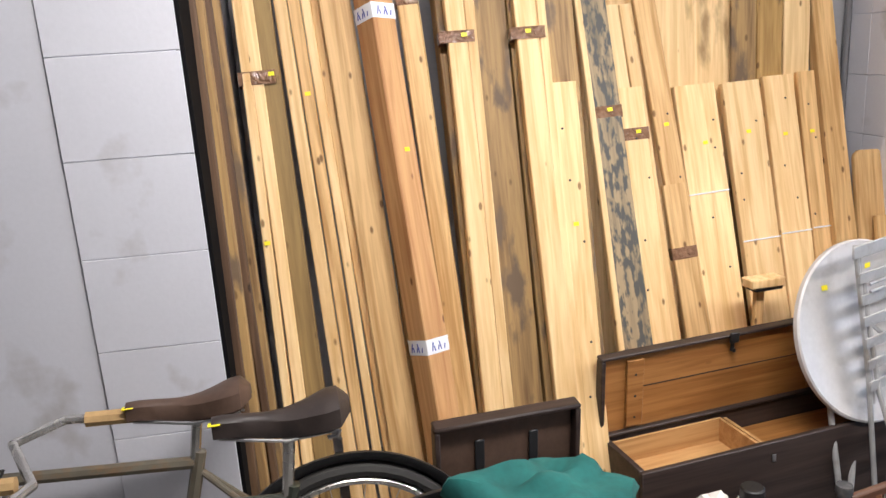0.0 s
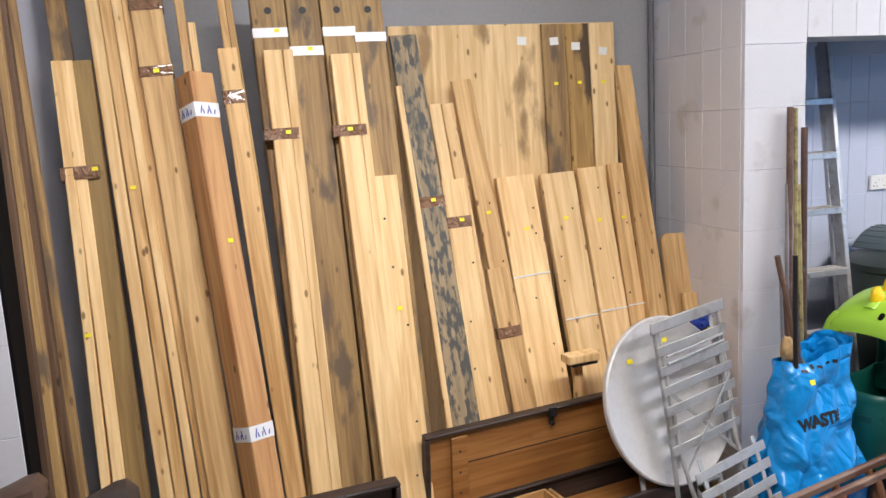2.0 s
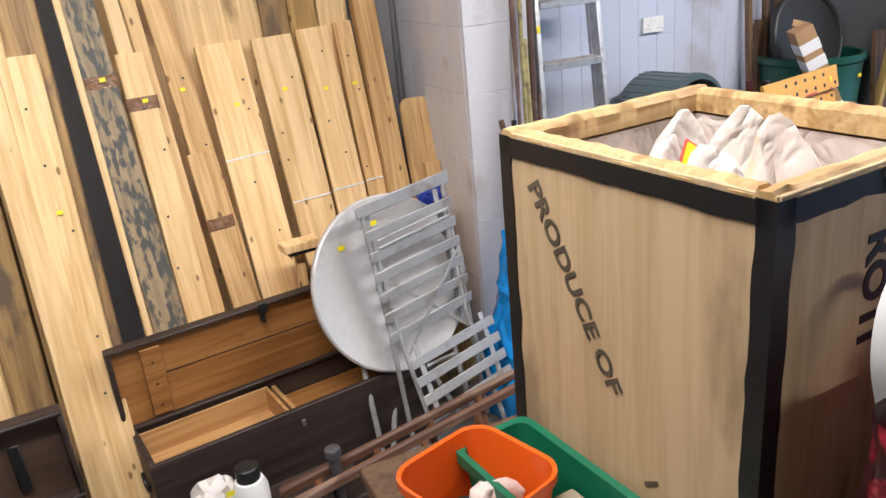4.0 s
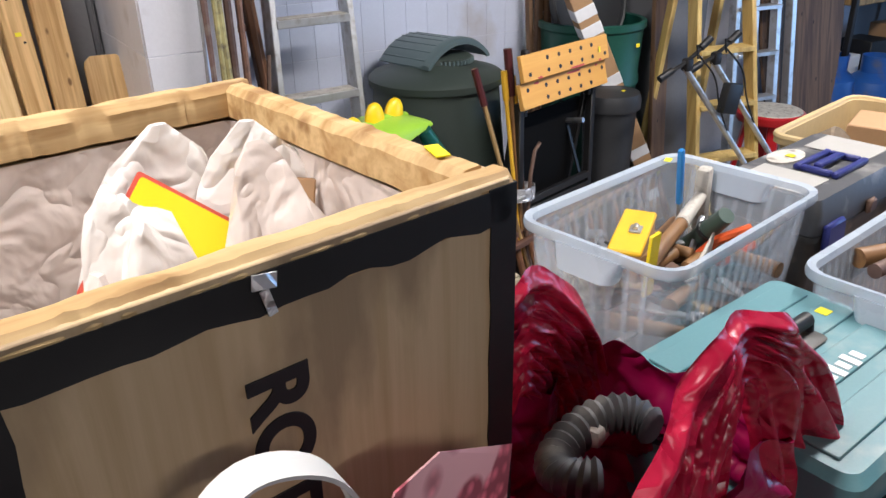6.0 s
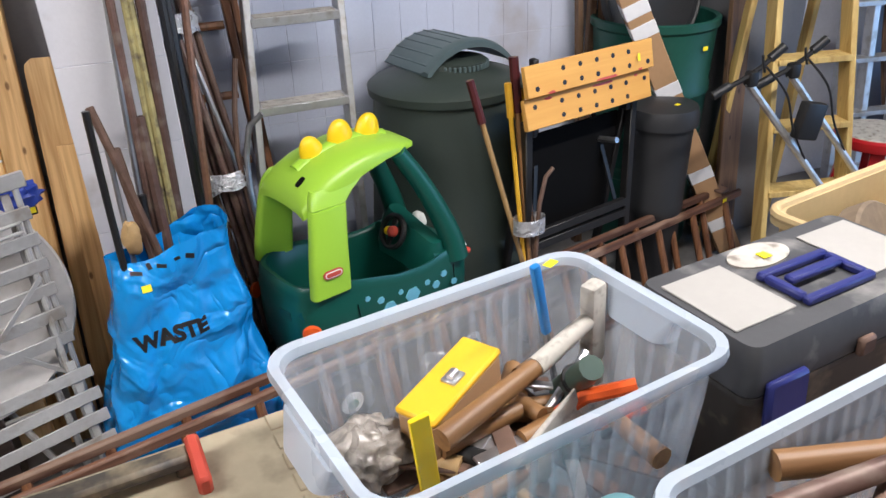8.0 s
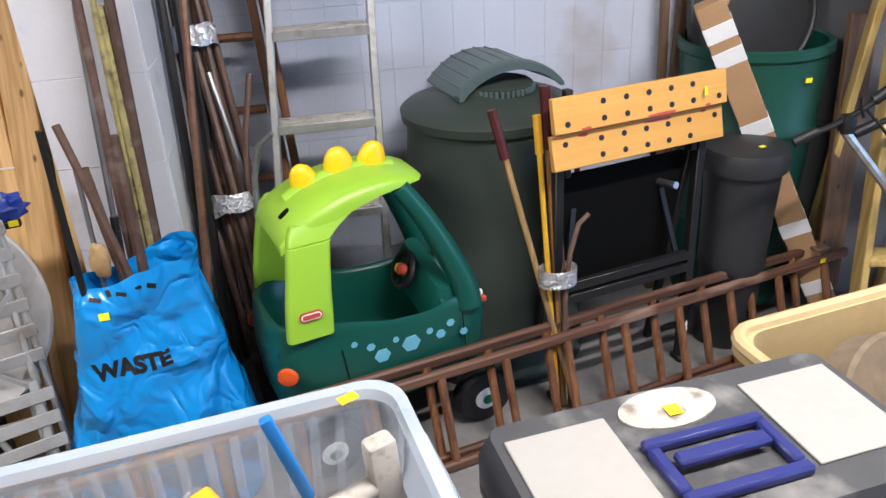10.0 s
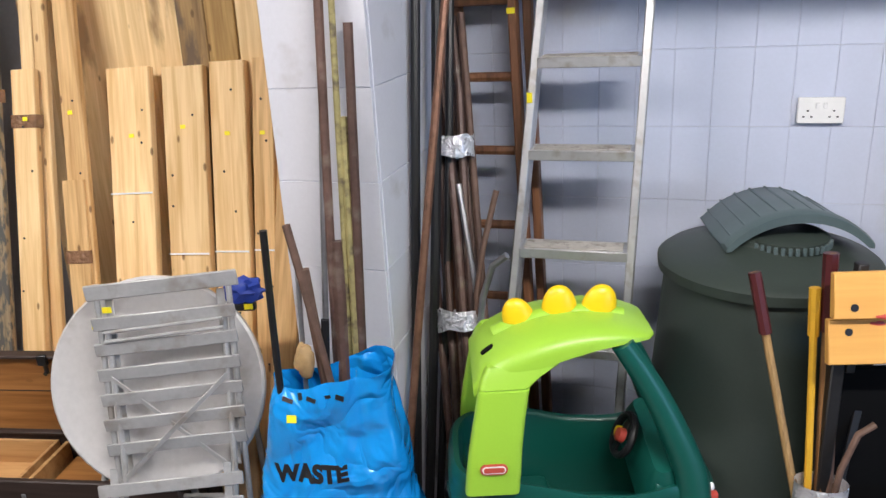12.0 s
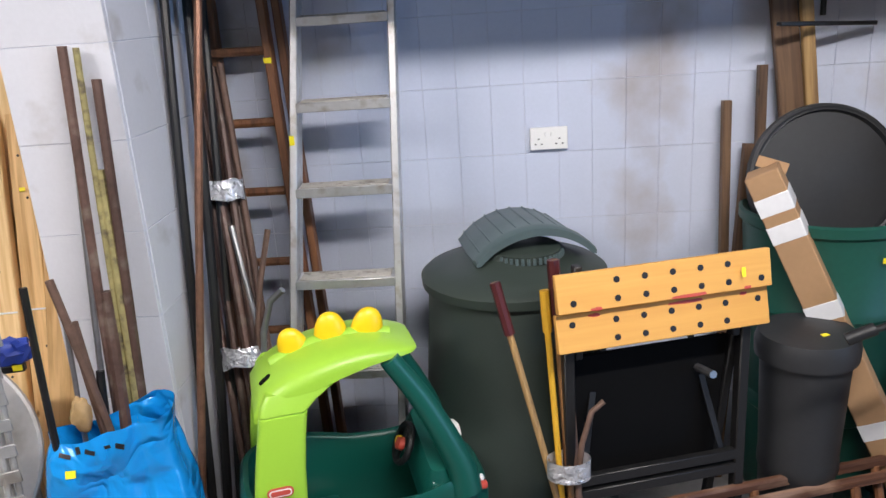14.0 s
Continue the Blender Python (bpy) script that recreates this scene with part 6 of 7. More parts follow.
b0 = TT + 0.012
g1 = thing("carrier_bag", "white plastic carrier bag with a yellow printed panel", "bag", pose(-0.585, -1.345, b0, 0, 0, 10), "bags in the tea chest")
part("sack", peaked_bag(0.23, 0.17, 0.555, 2.0, 0.04), WHITE_BAG, g1)
for mat_, sc, off_ in ((RED_PLASTIC, 1.06, 0.0), (YELLOW_RULE, 1.0, 0.0015)):
    part("printed_panel", moved(loft([rrect(0.115 * sc, 0.115 * sc, 0.003, 0), rrect(0.115 * sc, 0.115 * sc, 0.003, 0.002)]), pose(0.0, -0.077 - off_, 0.452, 62, 0, 0) @ pose(0, 0, 0, 0, 0, 45)), mat_, g1, "yellow print with a red border")
for k in range(3):
    part("printed_mark", moved(box(0.006, 0.001, 0.02), pose(0.035 + 0.009 * k, -0.0815, 0.425, -28, 20)), RED_PLASTIC, g1, "illegible red printing")
g2 = sack("carrier_bag", 0.17, 0.18, 0.50, 5.0, PINK_BAG, "thin pinkish plastic bag stuffed full", "bag", pose(-0.505, -1.45, b0, 0, 0, 30), 0.4)
g3 = thing("carrier_bag", "crumpled white carrier bag with a brown printed patch", "bag", pose(-0.455, -1.385, b0, 0, 0, -20), "bags in the tea chest")
part("sack", peaked_bag(0.20, 0.17, 0.555, 7.0, -0.02), WHITE_BAG, g3)
part("printed_panel", moved(box(0.045, 0.003, 0.07, 0.002), pose(0.005, -0.052, 0.44, -18, 10)), CARD, g3, "brown printed patch")
sack("carrier_bag", 0.15, 0.19, 0.49, 9.0, PINK_BAG, "clear plastic bag of patterned cloth", "bag", pose(-0.665, -1.545, b0, 0, 0, 0), 0.3)
sack("carrier_bag", 0.15, 0.14, 0.52, 12.0, WHITE_BAG, "small white bag folded over", "bag", pose(-0.61, -1.47, b0, 0, 0, 0), 0.3)
sack("carrier_bag", 0.16, 0.16, 0.46, 14.0, PINK_BAG, "thin pale bag in the corner of the chest", "bag", pose(-0.48, -1.56, b0, 0, 0, 0), 0.3)


def band_strip(points, w, t=0.003, side=(1, 0, 0), ends=None):
    """A flat webbing band along points."""
    pts = [Vector(p) for p in points]
    rings = []
    sd = Vector(side)
    mid = w
    for i, p in enumerate(pts):
        w = mid if ends is None else mid + (ends - mid) * abs(2 * i / (len(pts) - 1) - 1) ** 1.6
        d = (pts[min(i + 1, len(pts) - 1)] - pts[max(i - 1, 0)]).normalized()
        s = (sd - d * sd.dot(d)).normalized()
        u = d.cross(s)
        rings.append([p - s * w / 2 - u * t / 2, p + s * w / 2 - u * t / 2, p + s * w / 2 + u * t / 2, p - s * w / 2 + u * t / 2])
    return loft(rings)


def shopper():
    s = thing("shopping_bag", "glossy berry-printed shopping bag with white handles", "bag", pose(-0.575, -1.835, TT, 0, 0, 12))
    W, D, H = 0.27, 0.17, 0.375
    n = 40
    rings = []
    for k in range(16):
        u = k / 15
        ring = []
        for i, p in enumerate(rrect(W * (0.95 + 0.06 * u), D * (1 - 0.1 * u), 0.03, 0, k=9)):
            f = 0.010 * noise.noise(Vector((p[0] * 14, p[1] * 14, u * 4)))
            ring.append((p[0] + f, p[1] + f, H * u + u ** 3 * (0.025 * p[1] / (D / 2) - 0.045 * max(0.0, p[0]) / (W / 2) - 0.01 + 0.02 * noise.noise(Vector((p[0] * 9, p[1] * 9, 2))))))
        rings.append(ring)
    part("sides", loft(rings, True, False), BERRY, s)
    part("gusset", moved(loft([[(-0.07, 0, 0), (0.09, 0, -0.01), (0.10, 0.006, -0.01), (-0.07, 0.006, 0)], [(-0.05, 0.01, 0.07), (0.10, 0.02, 0.05), (0.11, 0.026, 0.05), (-0.05, 0.016, 0.07)], [(-0.01, 0.03, 0.115), (0.03, 0.035, 0.11), (0.03, 0.04, 0.11), (-0.01, 0.036, 0.115)]]), pose(0.055, 0.06, H - 0.045, 4, 0, 10) @ Matrix.Diagonal((1.2, 0.3, 1.0, 1))), BERRY_IN, s, "pink printed inner flap")
    part("handle", band_strip(curve([(-0.065, 0.080, H - 0.04), (-0.085, 0.085, H + 0.03), (-0.072, 0.09, H + 0.085), (-0.03, 0.095, H + 0.108), (0.018, 0.09, H + 0.085), (0.038, 0.085, H + 0.03), (0.03, 0.080, H - 0.04)]), 0.020, 0.003, (0, 1, 0.3)), WHITE_STRAP, s, "white webbing handle")
    part("handle", band_strip(curve([(-0.155, -0.075, H - 0.12), (-0.165, -0.05, H - 0.01), (-0.15, 0.0, H + 0.045), (-0.10, 0.0, H + 0.045), (-0.03, -0.05, H + 0.0), (0.0, -0.085, H - 0.06)]), 0.021, 0.003, (0.4, 1, 0.2)), WHITE_STRAP, s, "white webbing handle")
    return s


shopper()
dv = thing("camera_gadget", "small black electronic gadget lying in the shopping bag", "gadget", pose(-0.60, -1.84, TT + 0.32, 20, -20, 40))
part("casing", box(0.12, 0.06, 0.035, 0.008, seg=2), BLACK_PLASTIC, dv)
part("dial", lathe([(0.014, 0.035), (0.012, 0.044), (0.001, 0.045)], 14, False, False), STEEL, dv)
part("prop", box(0.02, 0.02, 0.005, 0.001, (0.03, 0, 0.035)), STEEL, dv)
wad = solid("paper_wad", blob(0.22, 0.12, 0.35, (-0.575, -1.83, TT + 0.18), 0.3, 3, 6, 4), PINK_BAG, "crumpled tissue paper filling the shopping bag", "paper")


def bag_handle(outer, inner, y0, lean_y, seed, pleats=5):
    """A gathered carrier-bag handle: a pleated sheet between an outer and an inner arch of (x, z) points."""
    oc, ic = curve([(x, 0, z) for x, z in outer], 9), curve([(x, 0, z) for x, z in inner], 9)
    base = min(z for x, z in outer)
    bm = bmesh.new()
    rows = []
    m = 30
    for i, (o, q) in enumerate(zip(oc, ic)):
        row = []
        t = i / (len(oc) - 1)
        for j in range(m + 1):
            v = j / m
            p = q.lerp(o, v)
            h = p.z - base
            f = 0.011 * math.sin(v * pleats * 2 * math.pi + 6.0 * noise.noise(Vector((t * 2.2, v * 3, seed))) + seed) * (0.6 + 0.9 * abs(noise.noise(Vector((t * 4, v * 6, seed + 5)))))
            f += 0.014 * noise.noise(Vector((p.x * 16, p.z * 9, seed + 3)))
            row.append(bm.verts.new((p.x + 0.006 * noise.noise(Vector((t * 14, v * 4, seed))), y0 + lean_y * h + f, p.z + 0.006 * noise.noise(Vector((v * 5, t * 12, seed + 8))))))
        rows.append(row)
    for r0, r1 in zip(rows, rows[1:]):
        for j in range(m):
            bm.faces.new((r0[j], r0[j + 1], r1[j + 1], r1[j]))
    return bm


rb = thing("carrier_bag", "crimson plastic carrier bag with gathered handles and a hose inside", "bag", pose(-0.205, -1.645, TT, 0, 0, 8))
bm = crumpled(0.36, 0.28, 0.255, 4.0, 0.97, 0.0, 0.030, 120, 34, 0.05, open_top=False)
for v in bm.verts:
    v.co.z += 0.03 * max(0.0, v.co.z / 0.255 - 0.6) * noise.noise(Vector((v.co.x * 10, v.co.y * 10, 5))) * 4
part("sack", bm, RED_BAG, rb, smooth=2)
part("handle", bag_handle([(-0.245, 0.10), (-0.19, 0.25), (-0.07, 0.37), (0.02, 0.415), (0.125, 0.37), (0.225, 0.25), (0.285, 0.08)],
                          [(-0.010, 0.08), (0.002, 0.20), (0.010, 0.30), (0.028, 0.340), (0.052, 0.31), (0.070, 0.20), (0.080, 0.06)], -0.125, 0.10, 2.0, 6), RED_BAG_HANDLE, rb, "gathered red bag handle", smooth=2)
part("handle", bag_handle([(-0.20, 0.12), (-0.175, 0.25), (-0.10, 0.37), (-0.045, 0.415), (0.03, 0.37), (0.11, 0.25), (0.17, 0.10)],
                          [(-0.07, 0.12), (-0.065, 0.18), (-0.055, 0.23), (-0.040, 0.255), (-0.015, 0.23), (0.005, 0.18), (0.02, 0.10)], 0.135, -0.12, 7.0, 8), RED_BAG_HANDLE, rb, "gathered red bag handle", smooth=2)
hs = thing("vacuum_hose", "ribbed dark grey vacuum hose coiled in a bag", "hose", pose(-0.225, -1.64, TT + 0.232) @ Matrix.Diagonal((0.85, 0.9, 0.85, 1)))
cp = [(0.075 * math.cos(a), 0.05 * math.sin(a), 0.012 * math.sin(2 * a)) for a in [math.pi * q / 40 * 1.25 for q in range(41)]]
rg = []
for i, p in enumerate(cp):
    p = Vector(p)
    d = (Vector(cp[min(i + 1, 40)]) - Vector(cp[max(i - 1, 0)])).normalized()
    s_ = d.cross(Vector((0, 0, 1))).normalized()
    rr = 0.026 if i % 2 else 0.021
    rg.append([p + s_ * rr * math.cos(2 * math.pi * k / 14) + Vector((0, 0, 1)) * rr * math.sin(2 * math.pi * k / 14) for k in range(14)])
part("ribbed_tube", loft(rg), TOOL_GREY, hs)
part("nozzle", moved(box(0.06, 0.04, 0.03, 0.01, seg=2), pose(0.02, 0.045, -0.015, 0, 0, 20)), CEMENT, hs)


def tote(name, label, m, W, D, H, taper=0.86):
    """A see-through ribbed storage crate with a rolled rim."""
    c = thing(name, label, "crate", m, "clear plastic crates")
    t = 0.0022
    b = taper
    out = [rrect(W * b, D * b, 0.03, 0.0, k=5), rrect(W * (b + (1 - b) * 0.75), D * (b + (1 - b) * 0.75), 0.033, H * 0.75, k=5), rrect(W * 0.985, D * 0.98, 0.034, H - 0.012, k=5)]
    inn = [rrect(W * 0.985 - 2 * t, D * 0.98 - 2 * t, 0.032, H - 0.012, k=5), rrect(W * b - 2 * t, D * b - 2 * t, 0.028, 0.004, k=5)]
    part("shell", loft(out + inn), CLEAR, c, "cloudy clear plastic walls")
    rim = [rrect(W * 0.985 - 0.006, D * 0.98 - 0.006, 0.032, H - 0.010, k=5), rrect(W * 0.99, D * 0.985, 0.035, H, k=5), rrect(W + 0.018, D + 0.018, 0.042, H + 0.002, k=5), rrect(W + 0.022, D + 0.022, 0.044, H - 0.008, k=5), rrect(W + 0.018, D + 0.018, 0.042, H - 0.014, k=5)]
    part("rim", loft(rim, False, False), CLEAR_RIM, c, "rolled plastic rim")
    for sy in (-1, 1):
        for k in range(13):
            x = (-0.5 + (k + 0.5) / 13) * W * 0.80
            part("rib", bar((x * b, sy * (D * b / 2 + 0.001), 0.01), (x, sy * (D * 0.49 + 0.001), H - 0.02), 0.009, 0.004, 0.0015, (0, 1, 0)), CLEAR, c)
    for sx in (-1, 1):
        for k in range(7):
            y = (-0.5 + (k + 0.5) / 7) * D * 0.78
            part("rib", bar((sx * (W * b / 2 + 0.001), y * b, 0.01), (sx * (W * 0.4925 + 0.001), y, H - 0.02), 0.009, 0.004, 0.0015, (1, 0, 0)), CLEAR, c)
        part("hand_grip", moved(loft([rrect(0.10, 0.045, 0.02, 0.0, k=4), rrect(0.12, 0.02, 0.008, 0.035, k=4)]), pose(sx * (W / 2 + 0.004), 0, H - 0.045, 0, 0, 90)), CLEAR_RIM, c)
    return c


CR = pose(0.224, -1.322, TT + 0.002, 0, 0, 9)
t1 = tote("storage_crate", "cloudy clear plastic crate full of old hand tools", CR, 0.428, 0.270, 0.295)
sticker(t1, (0.165, 0.125, 0.298), (90, 0, 20), 0.020, 0.012)


def in_crate(name, label, cat, x, y, z, rx=0, ry=0, rz=0, g="tools in the clear crate"):
    return thing(name, label, cat, CR @ pose(x, y, z, rx, ry, rz), g)


h = in_crate("hammer", "steel hammer with a worn wooden handle in the crate", "hammer", -0.085, -0.015, 0.222, 0, 87, 14)
part("handle", tube([(0, 0, 0), (0, 0, 0.20)], 0.014, 10, 0.011), HANDLE_WOOD, h)
part("ferrule", tube([(0, 0, 0.16), (-0.01, 0, 0.27)], 0.013, 10, 0.011), CEMENT, h)
part("head", merge(box(0.12, 0.024, 0.03, 0.006, (0.0, 0, 0.262), 2), moved(lathe([(0.015, 0), (0.016, 0.03), (0.012, 0.035)], 14), pose(0.06, 0, 0.277, 0, 90))), CEMENT, h)
h = in_crate("screwdriver", "chisel with a bright blue handle standing in the crate", "chisel", 0.135, 0.062, 0.150, 4, -14, 0)
part("shaft", box(0.007, 0.007, 0.13, 0.001, (0, 0, -0.02)), STEEL, h)
part("handle", moved(box(0.012, 0.010, 0.110, 0.003, seg=2), pose(0, 0, 0.10)), BLUE_GRIP, h, "bright blue handle")
h = in_crate("spirit_level", "yellow tool case with a steel catch in the crate", "case", -0.025, 0.055, 0.165, 0, -6, 24)
part("casing", box(0.140, 0.052, 0.070, 0.003, (0, 0, 0)), CARD, h, "brown card body")
part("case_lid", box(0.143, 0.055, 0.009, 0.003, (0, 0, 0.069)), YELLOW_BOX, h, "yellow lid")
part("catch", merge(box(0.024, 0.020, 0.004, 0.001, (0.0, -0.005, 0.0775)), moved(lathe([(0.005, 0), (0.005, 0.014)], 10), pose(-0.007, -0.005, 0.083, 0, 90))), STEEL, h, "steel catch")
h = in_crate("folding_rule", "bright yellow folding rule propped on the crate's edge", "rule", -0.112, -0.035, 0.185, 8, -8, -4)
part("blade", box(0.022, 0.006, 0.115, 0.001), YELLOW_RULE, h)
h = in_crate("plaster_trowel", "plaster-crusted trowel with a dark green grip in the crate", "trowel", 0.05, -0.035, 0.165, 10, 70, 25)
part("blade", loft([rrect(0.080, 0.008, 0.003, -0.085), rrect(0.092, 0.010, 0.004, -0.05), rrect(0.092, 0.007, 0.003, 0.0), rrect(0.088, 0.004, 0.002, 0.055)]), CEMENT, h)
part("tang", tube([(0, 0.0, 0.0), (0, 0.03, 0.03), (0, 0.035, 0.09), (0, 0.04, 0.13)], 0.006), STEEL, h)
h = in_crate("trowel", "pointing trowel with a dark green handle in the crate", "trowel", 0.125, 0.035, 0.165, 40, 10, -30)
part("handle", tube([(0, 0, 0.0), (0, 0, 0.05), (0, 0, 0.12)], 0.019, 12, 0.015), GREEN_GRIP, h, "dark green ribbed grip")
part("collar", lathe([(0.0195, 0.058), (0.0205, 0.062), (0.0195, 0.066)], 14), BLACK_PLASTIC, h)
part("shank", tube([(0, 0, 0.0), (-0.03, 0, -0.06), (-0.10, 0.0, -0.06)], 0.006), STEEL, h)
h = in_crate("pincers", "orange handled pliers in the crate", "pliers", 0.075, -0.005, 0.165, 0, 68, -35)
for s_ in (-1, 1):
    part("grip", tube([(s_ * 0.006, 0, 0), (s_ * 0.022, 0, 0.05), (s_ * 0.016, 0, 0.11)], 0.009), ORANGE_GRIP, h, "orange grip")
part("jaw", box(0.022, 0.010, 0.045, 0.004, (0, 0, -0.045)), STEEL, h)
h = in_crate("paintbrush", "paintbrush with a pale wooden handle in the crate", "brush", 0.155, -0.05, 0.16, 30, 20, 0)
part("handle", tube([(0, 0, 0), (0, 0, 0.12)], 0.007, 8, 0.005), CORK, h)
part("bristles", box(0.03, 0.010, 0.04, 0.003, (0, 0, -0.04)), BLACK_PLASTIC, h)
h = in_crate("parts_bag", "clear bag of rusty fittings in the crate", "bag", -0.145, 0.055, 0.15)
part("wrapper", blob(0.11, 0.085, 0.07, (0, 0, 0.03), 0.35, 4, 3, 9), DUSTY_BAG, h, smooth=2)
for k in range(38):
    rr = random.Random(k)
    x, y = rr.uniform(-0.14, 0.14), rr.uniform(-0.085, 0.085)
    z, L, kind = rr.uniform(0.12, 0.195), rr.uniform(0.08, 0.17), k % 4
    h = in_crate(("spanner", "chisel", "file", "dowel")[kind], ("worn steel spanner", "old steel chisel", "rusty flat file", "loose turned wooden dowel")[kind] + " lying in the crate", ("spanner", "chisel", "file", "dowel")[kind], x, y, z, 90, 0, rr.uniform(0, 180))
    if kind == 3:
        part("grip", tube([(0, 0, -L / 2), (0, 0, 0), (0, 0, L / 2)], 0.014, 10, 0.010), HANDLE_WOOD, h)
    elif kind == 0:
        part("shank", merge(box(0.014, 0.006, L, 0.002, (0, 0, -L / 2)), box(0.034, 0.008, 0.03, 0.006, (0, 0, L / 2 - 0.01))), STEEL, h)
    elif kind == 1:
        part("blade", box(0.016, 0.004, L * 0.6, 0.001, (0, 0, -L * 0.6)), STEEL, h)
        part("grip", tube([(0, 0, 0), (0, 0, L * 0.45)], 0.011, 10, 0.013), (CORK, BLACK_PLASTIC, HANDLE_WOOD)[k % 3], h)
    else:
        part("blade", box(0.024, 0.005, L, 0.001, (0, 0, -L / 2)), RUST, h)

C2 = pose(0.505, -1.632, TT + 0.002, 0, 0, 7)
t2 = tote("storage_crate", "cloudy clear plastic crate of rods and old tools", C2, 0.42, 0.27, 0.245)
for k in range(12):
    rr = random.Random(50 + k)
    mats = (COPPER, STEEL, RUST, HANDLE_WOOD, TOOL_DUST, BROWN_PIPE)
    L = rr.uniform(0.18, 0.30)
    h = thing(("steel_bar", "dowel", "pipe_length")[k % 3], ("worn steel bar", "old wooden dowel", "short brown pipe")[k % 3] + " lying in the second crate", "tool", C2 @ pose(rr.uniform(-0.05, 0.05), rr.uniform(-0.09, 0.09), 0.14 + 0.008 * k, 0, 90, rr.uniform(-25, 25)), "tools in the second crate")
    part("shaft", tube([(0, 0, -L / 2), (0, 0, L / 2)], rr.uniform(0.009, 0.018), 10), mats[k % 6], h)
    part("end_cap", lathe([(0.02, L / 2 - 0.03), (0.021, L / 2), (0.012, L / 2 + 0.004)], 12), mats[(k + 1) % 6], h)


def power_tool_case():
    c = thing("tool_case", "teal plastic power tool case with a black handle", "case", pose(0.132, -1.632, TT, 0, 0, 5))
    W, D, H = 0.365, 0.31, 0.205
    part("base", loft([rrect(W, D, 0.02, 0.0), rrect(W, D, 0.022, 0.11), rrect(W - 0.008, D - 0.008, 0.022, 0.113)]), TEAL, c)
    part("lid", loft([rrect(W - 0.008, D - 0.008, 0.022, 0.115), rrect(W, D, 0.022, 0.118), rrect(W, D, 0.022, H - 0.012), rrect(W - 0.02, D - 0.02, 0.02, H)]), TEAL, c, "teal moulded lid")
    for k in range(4):
        part("lid_step", box(W - 0.05, 0.045, 0.004, 0.0015, (0, D / 2 - 0.05 - 0.068 * k, H - 0.0005)), TEAL, c)
    part("handle_recess", moved(loft([rrect(0.135, 0.09, 0.012, 0.0), rrect(0.13, 0.085, 0.012, 0.0015)]), pose(0.0, 0.048, H + 0.0032)), TOOL_DARK, c, "dark moulded handle recess")
    part("carry_handle", tube([(-0.062, 0.035, H), (-0.058, 0.035, H + 0.020), (0.058, 0.035, H + 0.020), (0.062, 0.035, H)], 0.011, 10), BLACK_PLASTIC, c, "black ribbed handle")
    for k in range(6):
        part("brand_bar", moved(box(0.012 if k else 0.018, 0.018 if k % 2 else 0.026, 0.0012), pose(-0.04 + 0.018 * k, -0.04, H + 0.0038)), WHITE_TAPE, c, "white printed brand mark")
    for sx in (-0.12, 0.12):
        lt = part("latch", box(0.06, 0.014, 0.075, 0.004, (sx, -D / 2 - 0.006, 0.075)), BLACK_PLASTIC, c, "black latch")
        part("latch_pin", moved(lathe([(0.004, -0.028), (0.004, 0.028)], 8), pose(sx, -D / 2 - 0.014, 0.14, 0, 90)), STEEL, lt)
    sticker(c, (0.125, 0.052, H + 0.004), (90, 0, 0), 0.018, 0.018)


power_tool_case()


def dusty_toolbox():
    c = thing("toolbox", "dusty black plastic toolbox with faded red latches", "toolbox", pose(-0.155, -1.262, TT, 0, 0, 5))
    W, D, H = 0.385, 0.205, 0.165
    part("base", loft([rrect(W - 0.02, D - 0.02, 0.012, 0), rrect(W, D, 0.014, 0.10), rrect(W + 0.008, D + 0.008, 0.014, 0.103), rrect(W + 0.008, D + 0.008, 0.014, 0.112)]), TOOL_DARK, c)
    part("lid", loft([rrect(W + 0.006, D + 0.006, 0.014, 0.114), rrect(W + 0.004, D + 0.004, 0.014, 0.15), rrect(W - 0.012, D - 0.012, 0.012, H)]), TOOL_DARK, c)
    part("lid_top", box(W - 0.02, D - 0.02, 0.004, 0.001, (0, 0, H - 0.001)), TOOL_DUST, c, "dust-covered lid top")
    for x in (-0.165, 0.165):
        for k in range(5):
            part("lid_pocket", box(0.040, 0.030, 0.004, 0.0015, (x, -0.076 + 0.038 * k, H + 0.002)), TOOL_DUST, c)
    for i in range(3):
        for j in range(3):
            part("lid_pocket", box(0.036, 0.026, 0.004, 0.0015, (-0.08 + 0.042 * i, -0.075 + 0.032 * j, H + 0.002)), TOOL_DUST, c)
    part("handle", merge(bar((-0.12, 0.045, H + 0.022), (0.05, 0.045, H + 0.022), 0.028, 0.018, 0.005), box(0.02, 0.02, 0.022, 0.003, (-0.11, 0.045, H)), box(0.02, 0.02, 0.022, 0.003, (0.04, 0.045, H))), TOOL_DARK, c)
    part("handle_clip", moved(box(0.016, 0.07, 0.030, 0.004), pose(0.055, 0.03, H + 0.006, 12)), RED_PLASTIC, c, "faded red clip")
    for x in (-0.10, 0.10):
        part("latch", moved(box(0.075, 0.012, 0.05, 0.004), pose(x, -D / 2 - 0.012, 0.085, -8)), RED_PLASTIC, c, "faded red latch")


dusty_toolbox()


